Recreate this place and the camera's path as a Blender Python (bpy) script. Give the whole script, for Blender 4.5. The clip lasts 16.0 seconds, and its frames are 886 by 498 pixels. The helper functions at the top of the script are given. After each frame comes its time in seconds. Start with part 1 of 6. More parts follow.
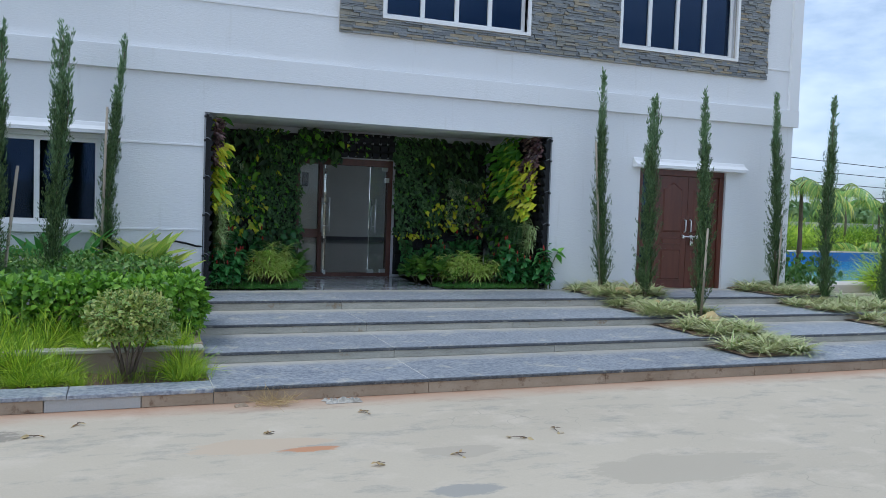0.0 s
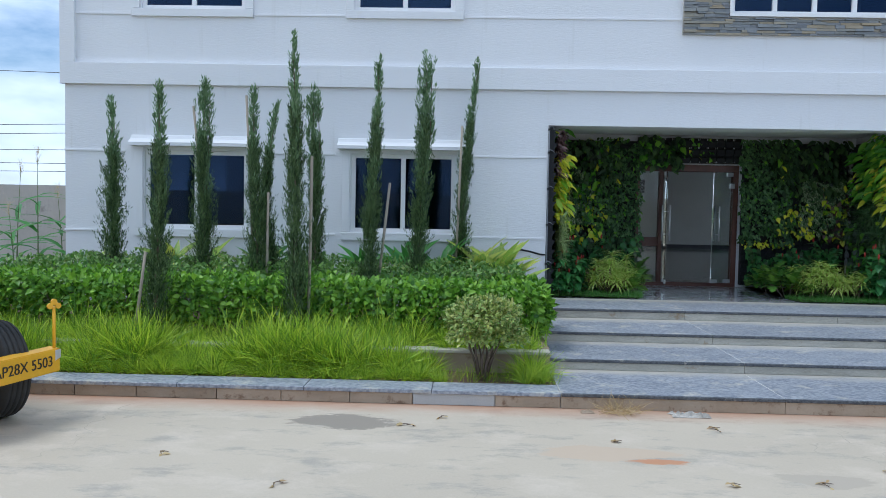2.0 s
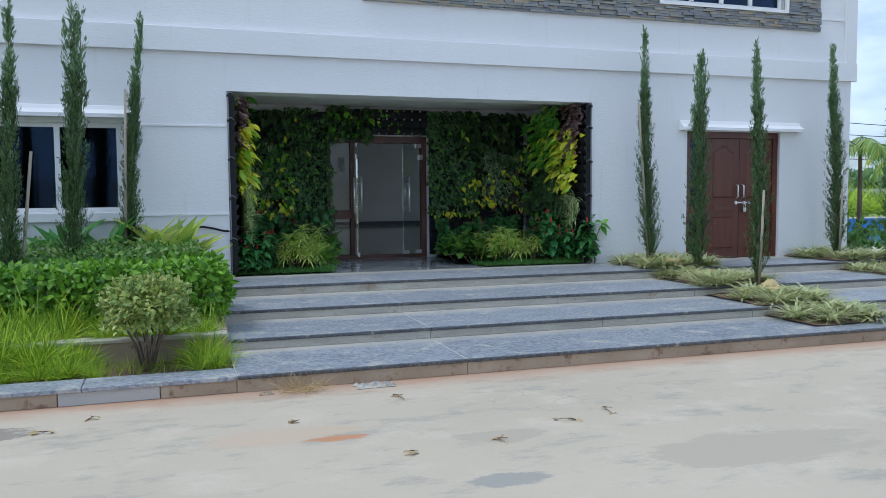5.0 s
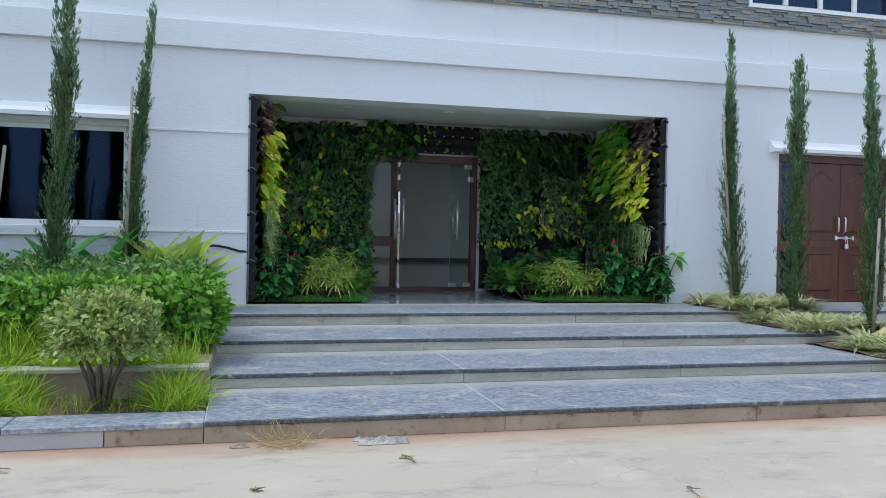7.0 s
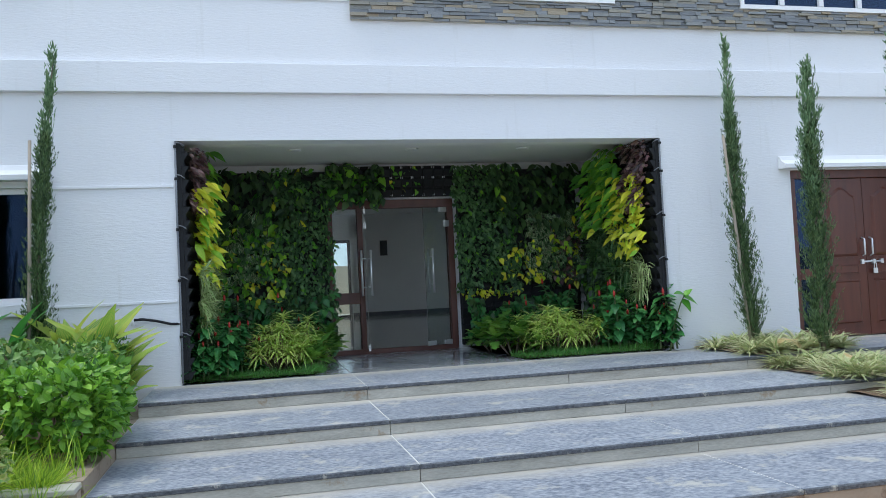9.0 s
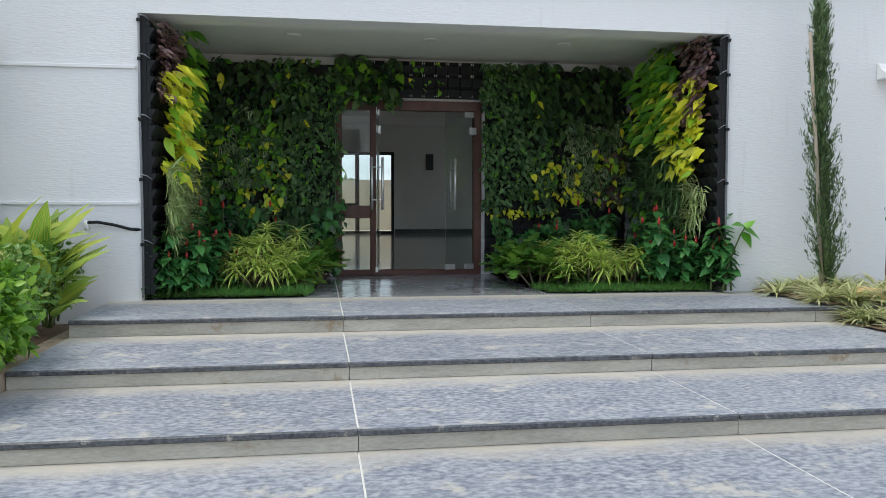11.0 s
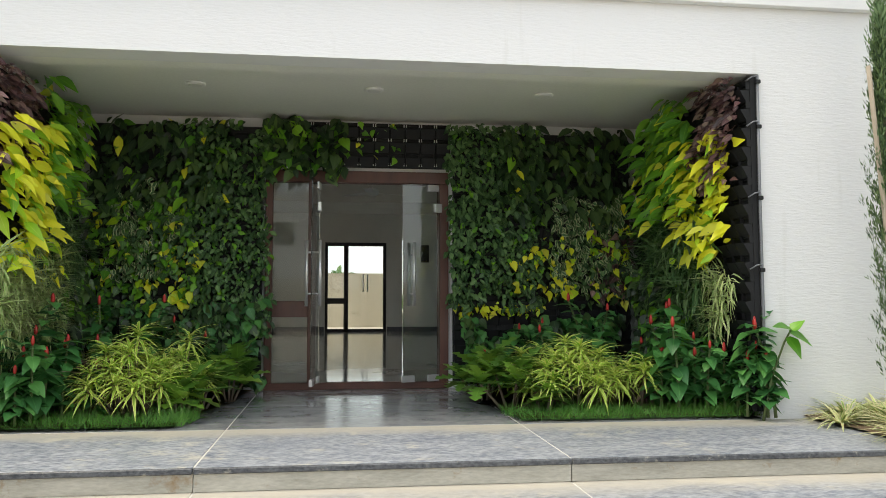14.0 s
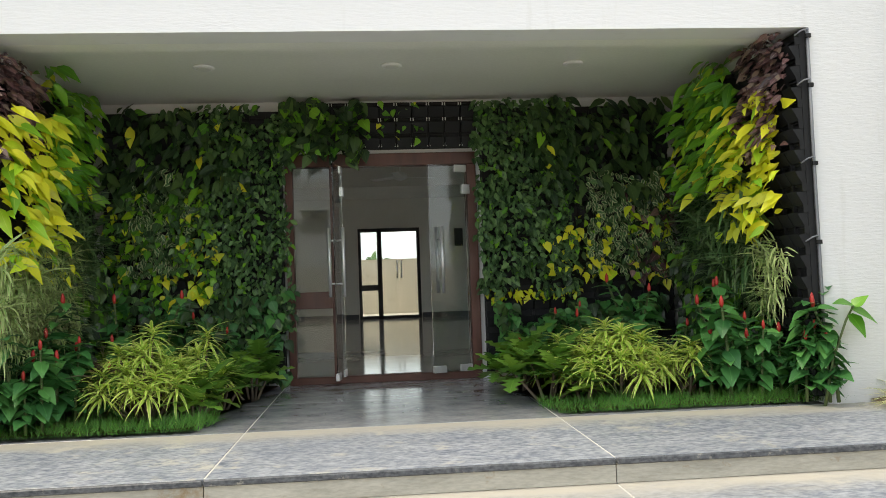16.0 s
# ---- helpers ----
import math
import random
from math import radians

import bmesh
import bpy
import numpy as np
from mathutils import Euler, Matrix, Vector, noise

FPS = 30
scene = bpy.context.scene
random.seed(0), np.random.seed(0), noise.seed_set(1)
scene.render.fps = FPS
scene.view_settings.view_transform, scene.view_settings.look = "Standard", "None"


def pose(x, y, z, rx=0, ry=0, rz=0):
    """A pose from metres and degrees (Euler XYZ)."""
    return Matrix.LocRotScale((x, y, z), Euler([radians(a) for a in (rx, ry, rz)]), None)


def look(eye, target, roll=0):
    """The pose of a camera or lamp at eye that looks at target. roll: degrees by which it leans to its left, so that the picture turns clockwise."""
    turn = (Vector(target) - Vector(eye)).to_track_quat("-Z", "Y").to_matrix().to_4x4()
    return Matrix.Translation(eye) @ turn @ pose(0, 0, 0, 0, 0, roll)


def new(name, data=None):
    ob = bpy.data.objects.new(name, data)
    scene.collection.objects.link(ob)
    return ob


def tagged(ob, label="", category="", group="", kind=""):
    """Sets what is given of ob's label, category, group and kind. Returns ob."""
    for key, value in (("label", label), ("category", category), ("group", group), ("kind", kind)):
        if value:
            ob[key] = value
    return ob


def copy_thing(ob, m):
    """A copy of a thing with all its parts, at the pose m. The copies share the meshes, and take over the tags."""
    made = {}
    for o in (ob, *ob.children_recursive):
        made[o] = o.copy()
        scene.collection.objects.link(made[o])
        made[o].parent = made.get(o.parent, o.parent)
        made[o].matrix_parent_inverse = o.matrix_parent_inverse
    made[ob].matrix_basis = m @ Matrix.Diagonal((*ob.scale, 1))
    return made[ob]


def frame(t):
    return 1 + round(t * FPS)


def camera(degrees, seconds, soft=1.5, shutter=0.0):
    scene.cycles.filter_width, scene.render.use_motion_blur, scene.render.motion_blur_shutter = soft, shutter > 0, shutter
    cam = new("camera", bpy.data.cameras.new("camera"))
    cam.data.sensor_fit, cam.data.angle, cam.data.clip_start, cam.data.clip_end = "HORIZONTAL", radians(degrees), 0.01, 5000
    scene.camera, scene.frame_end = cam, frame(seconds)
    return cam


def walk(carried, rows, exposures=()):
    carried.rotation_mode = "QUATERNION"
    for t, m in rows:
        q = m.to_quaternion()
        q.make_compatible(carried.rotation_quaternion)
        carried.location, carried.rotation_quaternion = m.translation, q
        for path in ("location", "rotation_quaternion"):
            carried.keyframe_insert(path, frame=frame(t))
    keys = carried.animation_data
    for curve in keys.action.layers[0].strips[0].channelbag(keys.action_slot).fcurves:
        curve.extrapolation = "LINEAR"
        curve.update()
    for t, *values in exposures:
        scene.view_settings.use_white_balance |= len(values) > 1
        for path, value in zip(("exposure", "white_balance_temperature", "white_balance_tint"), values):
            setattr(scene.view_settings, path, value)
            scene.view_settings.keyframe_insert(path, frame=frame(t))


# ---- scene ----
cam = camera(57.2, 16.0, soft=0.6)
PATH = [
    (0, (0.189, 0.032, 1.785), (0.915, 1.893, 1.686), 2.0),
    (0.5, (0.189, -0.008, 1.819), (0.743, 1.91, 1.694), 1.4),
    (1, (0.154, -0.014, 1.823), (0.53, 1.946, 1.685), 0.8),
    (1.5, (0.086, 0.012, 1.797), (0.231, 2.002, 1.665), 0.9),
    (1.7, (0.093, 0.003, 1.798), (0.143, 1.998, 1.67), 1.0),
    (2, (0.051, -0.003, 1.805), (-0.012, 1.994, 1.702), 1.1),
    (2.5, (0.041, -0.024, 1.816), (-0.093, 1.971, 1.757), 1.1),
    (3, (0.067, -0.025, 1.809), (0.131, 1.972, 1.727), 1.0),
    (3.5, (0.131, -0.004, 1.809), (0.486, 1.961, 1.699), -0.1),
    (4, (0.233, 0.068, 1.759), (0.749, 1.996, 1.634), -1.9),
    (4.2, (0.27, 0.156, 1.746), (0.837, 2.07, 1.62), -2.3),
    (6.3, (0.933, 1.448, 1.33), (1.581, 3.334, 1.176), 1.2),
    (6.5, (1.003, 1.626, 1.313), (1.61, 3.528, 1.195), 1.5),
    (7, (1.187, 2.036, 1.317), (1.664, 3.978, 1.29), 1.0),
    (7.5, (1.36, 2.389, 1.336), (1.882, 4.319, 1.33), -0.9),
    (8, (1.568, 2.691, 1.364), (2.122, 4.613, 1.383), -1.7),
    (8.5, (1.821, 3.03, 1.376), (2.319, 4.965, 1.439), -1.9),
    (9, (1.984, 3.352, 1.384), (2.447, 5.295, 1.472), -2.8),
    (9.5, (2.176, 3.698, 1.354), (2.646, 5.641, 1.415), -4.2),
    (9.7, (2.253, 3.824, 1.347), (2.692, 5.775, 1.363), -4.0),
    (11.8, (3.191, 5.248, 1.321), (3.464, 7.226, 1.21), 1.0),
    (12, (3.263, 5.403, 1.334), (3.556, 7.379, 1.235), 0.9),
    (12.5, (3.428, 5.729, 1.331), (3.732, 7.705, 1.289), 0.8),
    (13, (3.59, 6.057, 1.336), (3.868, 8.037, 1.37), 1.2),
    (13.5, (3.681, 6.405, 1.323), (3.977, 8.381, 1.405), 0.5),
    (14, (3.787, 6.69, 1.326), (4.046, 8.669, 1.455), -0.0),
    (14.5, (3.92, 6.916, 1.342), (4.054, 8.907, 1.471), 0.9),
    (15, (3.939, 7.026, 1.35), (4.013, 9.022, 1.453), -0.2),
    (15.5, (3.916, 7.089, 1.36), (4.028, 9.084, 1.45), -1.6),
    (16, (3.91, 7.089, 1.358), (4.079, 9.08, 1.446), -2.0),
]
walk(cam, [(t, look(eye, target, roll)) for t, eye, target, roll in PATH],
     [(0, -0.54, 5180, 6), (0.5, -0.54, 5180, 6), (1.5, -0.19, 5220, 6), (2.1, -0.40, 5180, 6), (3.0, -0.52, 5180, 6), (3.5, -0.32, 5180, 6), (4.2, -0.38, 5180, 6), (6.5, -0.48, 5180, 6), (7.0, -0.28, 5220, 6), (9.7, -0.04, 5420, 6), (11.8, 0.08, 6250, 8), (13, 0.26, 6600, 7), (14.5, 0.41, 6700, 6), (16, 0.43, 6700, 6)])

# ---- world, sun, exposure ----
SUN_EL, SUN_AZ = 62.0, 262.0          # elevation; bearing clockwise from +y
world = bpy.data.worlds.new("world")
scene.world = world
world.use_nodes = True
wn, wl = world.node_tree.nodes, world.node_tree.links
wn.clear()
w_out, w_bg = wn.new("ShaderNodeOutputWorld"), wn.new("ShaderNodeBackground")
w_sky = wn.new("ShaderNodeTexSky")
w_sky.sky_type, w_sky.sun_disc = "NISHITA", False
w_sky.sun_elevation, w_sky.sun_rotation = radians(SUN_EL), radians(SUN_AZ)
w_sky.air_density, w_sky.dust_density, w_sky.ozone_density = 1.0, 1.5, 1.0
w_co, w_map = wn.new("ShaderNodeTexCoord"), wn.new("ShaderNodeMapping")
w_map.inputs["Scale"].default_value = (2.2, 2.2, 6.0)
w_no, w_ra, w_mix = wn.new("ShaderNodeTexNoise"), wn.new("ShaderNodeValToRGB"), wn.new("ShaderNodeMix")
w_no.inputs["Scale"].default_value, w_no.inputs["Detail"].default_value, w_no.inputs["Roughness"].default_value = 1.6, 7.0, 0.58
w_ra.color_ramp.elements[0].position, w_ra.color_ramp.elements[1].position = 0.28, 0.58
w_mix.data_type = "RGBA"
w_mix.inputs[7].default_value = (9.0, 9.2, 9.6, 1)
wl.new(w_co.outputs["Generated"], w_map.inputs["Vector"])
wl.new(w_map.outputs[0], w_no.inputs["Vector"])
wl.new(w_no.outputs[0], w_ra.inputs[0])
wl.new(w_ra.outputs[0], w_mix.inputs[0])
wl.new(w_sky.outputs[0], w_mix.inputs[6])
wl.new(w_mix.outputs[2], w_bg.inputs[0])
w_bg.inputs[1].default_value = 0.15
wl.new(w_bg.outputs[0], w_out.inputs[0])

sun = new("sun", bpy.data.lights.new("sun", "SUN"))
sun.data.energy, sun.data.angle, sun.data.color = 2.35, radians(24), (1.0, 0.88, 0.71)
_az, _el = radians(SUN_AZ), radians(SUN_EL)
_to = Vector((math.sin(_az) * math.cos(_el), math.cos(_az) * math.cos(_el), math.sin(_el)))
sun.matrix_world = look(_to * 50, (0, 0, 0))


# ---- materials ----
def nodes_of(name):
    m = bpy.data.materials.new(name)
    m.use_nodes = True
    nt = m.node_tree
    return m, nt.nodes, nt.links, nt.nodes["Principled BSDF"]


def ramp(n, stops):
    r = n.new("ShaderNodeValToRGB")
    e = r.color_ramp.elements
    while len(e) < len(stops):
        e.new(0.5)
    for k, (p, c) in enumerate(stops):
        e[k].position, e[k].color = p, (*c, 1)
    return r


def mixc(n, l, fac, a, b, mode="MIX"):
    x = n.new("ShaderNodeMix")
    x.data_type, x.blend_type = "RGBA", mode
    for sock, val in ((x.inputs[0], fac), (x.inputs[6], a), (x.inputs[7], b)):
        if isinstance(val, (int, float)):
            sock.default_value = val
        elif isinstance(val, tuple):
            sock.default_value = (*val, 1)
        else:
            l.new(val, sock)
    return x.outputs[2]


def noise_of(n, l, scale, stretch=(1, 1, 1), detail=4, rough=0.55):
    g, mp, t = n.new("ShaderNodeNewGeometry"), n.new("ShaderNodeMapping"), n.new("ShaderNodeTexNoise")
    mp.inputs["Scale"].default_value = stretch
    t.inputs["Scale"].default_value, t.inputs["Detail"].default_value, t.inputs["Roughness"].default_value = scale, detail, rough
    l.new(g.outputs["Position"], mp.inputs[0])
    l.new(mp.outputs[0], t.inputs["Vector"])
    return t.outputs[0]


def bump_of(n, l, b, height, strength, distance):
    k = n.new("ShaderNodeBump")
    k.inputs["Strength"].default_value, k.inputs["Distance"].default_value = strength, distance
    l.new(height, k.inputs["Height"])
    l.new(k.outputs[0], b.inputs["Normal"])


def surface(name, c1, c2, rough=(0.5, 0.7), big=1.2, fine=40, stretch=(1, 1, 1), bump=0.2, dist=0.004, metal=0.0, spots=None, rand=0.0, dust=None, grit=0.25):
    """A solid with two scales of variation."""
    m, n, l, b = nodes_of(name)
    a, f = noise_of(n, l, big, stretch, 5), noise_of(n, l, fine, stretch, 3)
    col = mixc(n, l, ramp_fac(n, l, a, 0.35, 0.65), c1, c2)
    col = mixc(n, l, grit, col, mixc(n, l, ramp_fac(n, l, f, 0.5 - 0.12 / grit, 0.5 + 0.12 / grit) if grit > 0.3 else f, tuple(x * 0.72 for x in c1), tuple(min(1, x * 1.2) for x in c2)))
    if spots:
        s = noise_of(n, l, spots[0], (1, 1, 1), 6, 0.7)
        col = mixc(n, l, ramp_fac(n, l, s, spots[1], spots[1] + 0.1), col, spots[2])
    if dust:
        # pale dust swept against the back of each tread
        tc, sx = n.new("ShaderNodeTexCoord"), n.new("ShaderNodeSeparateXYZ")
        l.new(tc.outputs["Object"], sx.inputs[0])
        wv = n.new("ShaderNodeMath")
        wv.operation = "MULTIPLY_ADD"
        wv.inputs[1].default_value = 0.55
        l.new(noise_of(n, l, 2.2, (1, 2.5, 1), 6, 0.65), wv.inputs[0])
        l.new(sx.outputs[1], wv.inputs[2])
        col = mixc(n, l, ramp_fac(n, l, wv.outputs[0], 0.52, 0.84), col, dust)
    if rand:
        oi, hv = n.new("ShaderNodeObjectInfo"), n.new("ShaderNodeHueSaturation")
        mr = n.new("ShaderNodeMapRange")
        mr.inputs["To Min"].default_value, mr.inputs["To Max"].default_value = 1 - rand, 1 + rand
        l.new(oi.outputs["Random"], mr.inputs["Value"])
        l.new(mr.outputs[0], hv.inputs["Value"])
        l.new(col, hv.inputs["Color"])
        col = hv.outputs[0]
    l.new(col, b.inputs["Base Color"])
    rr = n.new("ShaderNodeMapRange")
    rr.inputs["To Min"].default_value, rr.inputs["To Max"].default_value = rough
    l.new(a, rr.inputs["Value"])
    l.new(rr.outputs[0], b.inputs["Roughness"])
    b.inputs["Metallic"].default_value = metal
    if bump:
        bump_of(n, l, b, f, bump, dist)
    return m


def ramp_fac(n, l, value, lo, hi):
    mr = n.new("ShaderNodeMapRange")
    mr.inputs["From Min"].default_value, mr.inputs["From Max"].default_value = lo, hi
    l.new(value, mr.inputs["Value"])
    return mr.outputs[0]


def leaf_material(name, cols, edge=None, edge_at=0.62, stripe=None, glow=0.3, rough=0.42, rib=0.25, gain=1.85):
    """Leaves: a colour for each leaf, a paler midrib, and a coloured margin or stripes."""
    m, n, l, b = nodes_of(name)
    g = n.new("ShaderNodeNewGeometry")
    cols = [tuple(min(0.85, c * gain) for c in q) for q in cols]
    k = len(cols)
    r = ramp(n, [(i / max(1, k - 1), c) for i, c in enumerate(cols)])
    oi, ad = n.new("ShaderNodeObjectInfo"), n.new("ShaderNodeMath")
    fr = n.new("ShaderNodeMath")
    fr.operation = "FRACT"
    l.new(g.outputs["Random Per Island"], ad.inputs[0])
    l.new(oi.outputs["Random"], ad.inputs[1])
    l.new(ad.outputs[0], fr.inputs[0])
    l.new(fr.outputs[0], r.inputs[0])
    col = r.outputs[0]
    uv, sp = n.new("ShaderNodeUVMap"), n.new("ShaderNodeSeparateXYZ")
    l.new(uv.outputs[0], sp.inputs[0])
    away = n.new("ShaderNodeMath")
    away.operation = "PINGPONG"
    away.inputs[1].default_value = 0.5
    l.new(sp.outputs[0], away.inputs[0])            # 0 at the margin, 0.5 at the midrib
    wob = noise_of(n, l, 45, (1, 1, 1), 2)
    if edge:
        s = n.new("ShaderNodeMath")
        s.operation = "MULTIPLY_ADD"
        s.inputs[1].default_value, s.inputs[2].default_value = 0.22, -0.11
        l.new(wob, s.inputs[0])
        t = n.new("ShaderNodeMath")
        l.new(away.outputs[0], t.inputs[0])
        l.new(s.outputs[0], t.inputs[1])
        lim = 0.5 * (1 - edge_at)
        col = mixc(n, l, ramp_fac(n, l, t.outputs[0], lim + 0.04, lim - 0.04), col, edge)
    if stripe:
        w = n.new("ShaderNodeMath")
        w.operation = "SINE"
        q = n.new("ShaderNodeMath")
        q.operation = "MULTIPLY_ADD"
        q.inputs[1].default_value = 46
        l.new(sp.outputs[0], q.inputs[0])
        l.new(wob, q.inputs[2])
        l.new(q.outputs[0], w.inputs[0])
        col = mixc(n, l, ramp_fac(n, l, w.outputs[0], 0.1, 0.6), col, stripe)
    if rib:
        pale = tuple(min(1, c * 1.7 + 0.03) for c in cols[-1])
        f = n.new("ShaderNodeMath")
        f.operation = "MULTIPLY"
        f.inputs[1].default_value = rib
        l.new(ramp_fac(n, l, away.outputs[0], 0.46, 0.5), f.inputs[0])
        col = mixc(n, l, f.outputs[0], col, pale)
    l.new(col, b.inputs["Base Color"])
    b.inputs["Roughness"].default_value = rough
    tr, mx, out = n.new("ShaderNodeBsdfTranslucent"), n.new("ShaderNodeMixShader"), n["Material Output"]
    l.new(col, tr.inputs[0])
    mx.inputs[0].default_value = glow
    l.new(b.outputs[0], mx.inputs[1])
    l.new(tr.outputs[0], mx.inputs[2])
    l.new(mx.outputs[0], out.inputs[0])
    return m


def glass(name, tint, rough=0.0):
    m, n, l, b = nodes_of(name)
    b.inputs["Base Color"].default_value = (*tint, 1)
    b.inputs["Roughness"].default_value = rough
    b.inputs["Transmission Weight"].default_value = 1.0
    b.inputs["IOR"].default_value = 1.45
    return m


def road_material():
    m, n, l, b = nodes_of("road_concrete")
    big, mid, fine = noise_of(n, l, 0.35, detail=6), noise_of(n, l, 1.9, (0.7, 1.7, 1), 9, 0.72), noise_of(n, l, 55, detail=3)
    col = mixc(n, l, ramp_fac(n, l, big, 0.35, 0.7), (0.53, 0.455, 0.345), (0.45, 0.385, 0.29))
    col = mixc(n, l, ramp_fac(n, l, mid, 0.53, 0.64), col, (0.345, 0.31, 0.255))
    pale = noise_of(n, l, 1.7, (1, 1.25, 1), 8, 0.68)
    col = mixc(n, l, ramp_fac(n, l, pale, 0.52, 0.66), col, (0.57, 0.49, 0.385))
    crack = n.new("ShaderNodeTexVoronoi")
    crack.feature = "DISTANCE_TO_EDGE"
    crack.inputs["Scale"].default_value = 0.55
    cg, cw = n.new("ShaderNodeNewGeometry"), n.new("ShaderNodeVectorMath")
    cn = n.new("ShaderNodeTexNoise")
    cn.inputs["Scale"].default_value = 2.0
    cw.operation = "ADD"
    l.new(cg.outputs["Position"], cw.inputs[0])
    l.new(cg.outputs["Position"], cn.inputs["Vector"])
    l.new(cn.outputs[1], cw.inputs[1])
    l.new(cw.outputs[0], crack.inputs["Vector"])
    ck = n.new("ShaderNodeMath")
    ck.operation = "MULTIPLY"
    l.new(ramp_fac(n, l, crack.outputs[0], 0.004, 0.001), ck.inputs[0])
    l.new(ramp_fac(n, l, big, 0.5, 0.6), ck.inputs[1])
    col = mixc(n, l, ck.outputs[0], col, (0.36, 0.315, 0.25))
    col = mixc(n, l, 0.22, col, mixc(n, l, fine, (0.30, 0.27, 0.23), (0.58, 0.53, 0.46)))
    g = n.new("ShaderNodeNewGeometry")
    sep = n.new("ShaderNodeSeparateXYZ")
    l.new(g.outputs["Position"], sep.inputs[0])
    # red earth washed along the kerb
    a = n.new("ShaderNodeMath")
    a.operation = "MULTIPLY_ADD"
    a.inputs[1].default_value = 0.55
    l.new(mid, a.inputs[0])
    l.new(sep.outputs[1], a.inputs[2])
    near = n.new("ShaderNodeMath")
    near.operation = "LESS_THAN"
    near.inputs[1].default_value = 7.9
    l.new(sep.outputs[1], near.inputs[0])
    e = n.new("ShaderNodeMath")
    e.operation = "MULTIPLY"
    l.new(ramp_fac(n, l, a.outputs[0], 7.45, 7.90), e.inputs[0])
    l.new(near.outputs[0], e.inputs[1])
    col = mixc(n, l, e.outputs[0], col, (0.42, 0.26, 0.17))
    # spilt sand, rust and damp patches
    for (px, py), (rx, ry), c in (((-0.95, 6.92), (0.56, 0.24), (0.27, 0.235, 0.19)), ((1.5, 6.05), (0.34, 0.10), (0.46, 0.24, 0.13)), ((1.15, 6.2), (0.7, 0.22), (0.50, 0.40, 0.295)),
                                  ((4.1, 4.9), (0.9, 0.35), (0.425, 0.37, 0.29)), ((2.6, 5.7), (0.35, 0.16), (0.42, 0.365, 0.29)), ((2.3, 4.9), (0.3, 0.12), (0.33, 0.31, 0.275))):
        v, s = n.new("ShaderNodeVectorMath"), n.new("ShaderNodeVectorMath")
        v.operation, s.operation = "SUBTRACT", "MULTIPLY"
        v.inputs[1].default_value, s.inputs[1].default_value = (px, py, -0.06), (1 / rx, 1 / ry, 0)
        ln = n.new("ShaderNodeVectorMath")
        ln.operation = "LENGTH"
        l.new(g.outputs["Position"], v.inputs[0])
        l.new(v.outputs[0], s.inputs[0])
        l.new(s.outputs[0], ln.inputs[0])
        w = n.new("ShaderNodeMath")
        w.operation = "MULTIPLY_ADD"
        w.inputs[1].default_value = 2.4
        l.new(mid, w.inputs[0])
        l.new(ln.outputs["Value"], w.inputs[2])
        col = mixc(n, l, ramp_fac(n, l, w.outputs[0], 2.12, 1.98), col, c)
    l.new(col, b.inputs["Base Color"])
    b.inputs["Roughness"].default_value = 0.85
    bump_of(n, l, b, fine, 0.25, 0.004)
    return m


def wall_material():
    m, n, l, b = nodes_of("white_textured_paint")
    big, dash = noise_of(n, l, 0.8, (1, 1, 0.5), 5), noise_of(n, l, 26, (0.45, 0.45, 2.6), 3, 0.6)
    drip = noise_of(n, l, 3.0, (3, 3, 0.25), 5)
    col = mixc(n, l, big, (0.745, 0.75, 0.765), (0.79, 0.795, 0.81))
    col = mixc(n, l, ramp_fac(n, l, drip, 0.62, 0.85), col, (0.68, 0.68, 0.675))
    l.new(col, b.inputs["Base Color"])
    b.inputs["Roughness"].default_value = 0.75
    bump_of(n, l, b, dash, 0.55, 0.006)
    return m


WALL = wall_material()
WHITE = surface("white_plain_paint", (0.82, 0.82, 0.81), (0.86, 0.86, 0.85), (0.5, 0.65), bump=0.05)
CEIL = surface("ceiling_paint", (0.80, 0.80, 0.76), (0.84, 0.84, 0.80), (0.6, 0.8), bump=0.03)
FRAME_W = surface("white_upvc", (0.80, 0.80, 0.80), (0.84, 0.84, 0.84), (0.3, 0.4), bump=0.0)
ROAD = road_material()
STONE_T = surface("grey_blue_stone", (0.155, 0.18, 0.235), (0.36, 0.375, 0.405), (0.32, 0.62), 5.0, 30, (0.8, 1.15, 1), 0.5, 0.005, spots=(3.6, 0.56, (0.47, 0.455, 0.41)), rand=0.07, dust=(0.47, 0.44, 0.38), grit=0.7)
STONE_P = surface("polished_porch_stone", (0.20, 0.21, 0.235), (0.40, 0.405, 0.41), (0.07, 0.24), 5.0, 30, (0.8, 1.15, 1), 0.06, 0.002, spots=(2.2, 0.60, (0.40, 0.395, 0.38)), rand=0.04, grit=0.4)
STONE_D = surface("dark_stone_edge", (0.035, 0.04, 0.05), (0.12, 0.125, 0.135), (0.4, 0.6), 9, 60, (0.6, 1, 1), 0.5, 0.005, spots=(8, 0.60, (0.36, 0.34, 0.29)), grit=0.7)
STONE_R = surface("riser_stone", (0.34, 0.325, 0.275), (0.52, 0.495, 0.43), (0.55, 0.8), 4.0, 40, (0.6, 1, 2.5), 0.35, 0.003, spots=(3.2, 0.60, (0.30, 0.22, 0.13)), rand=0.08, grit=0.4)
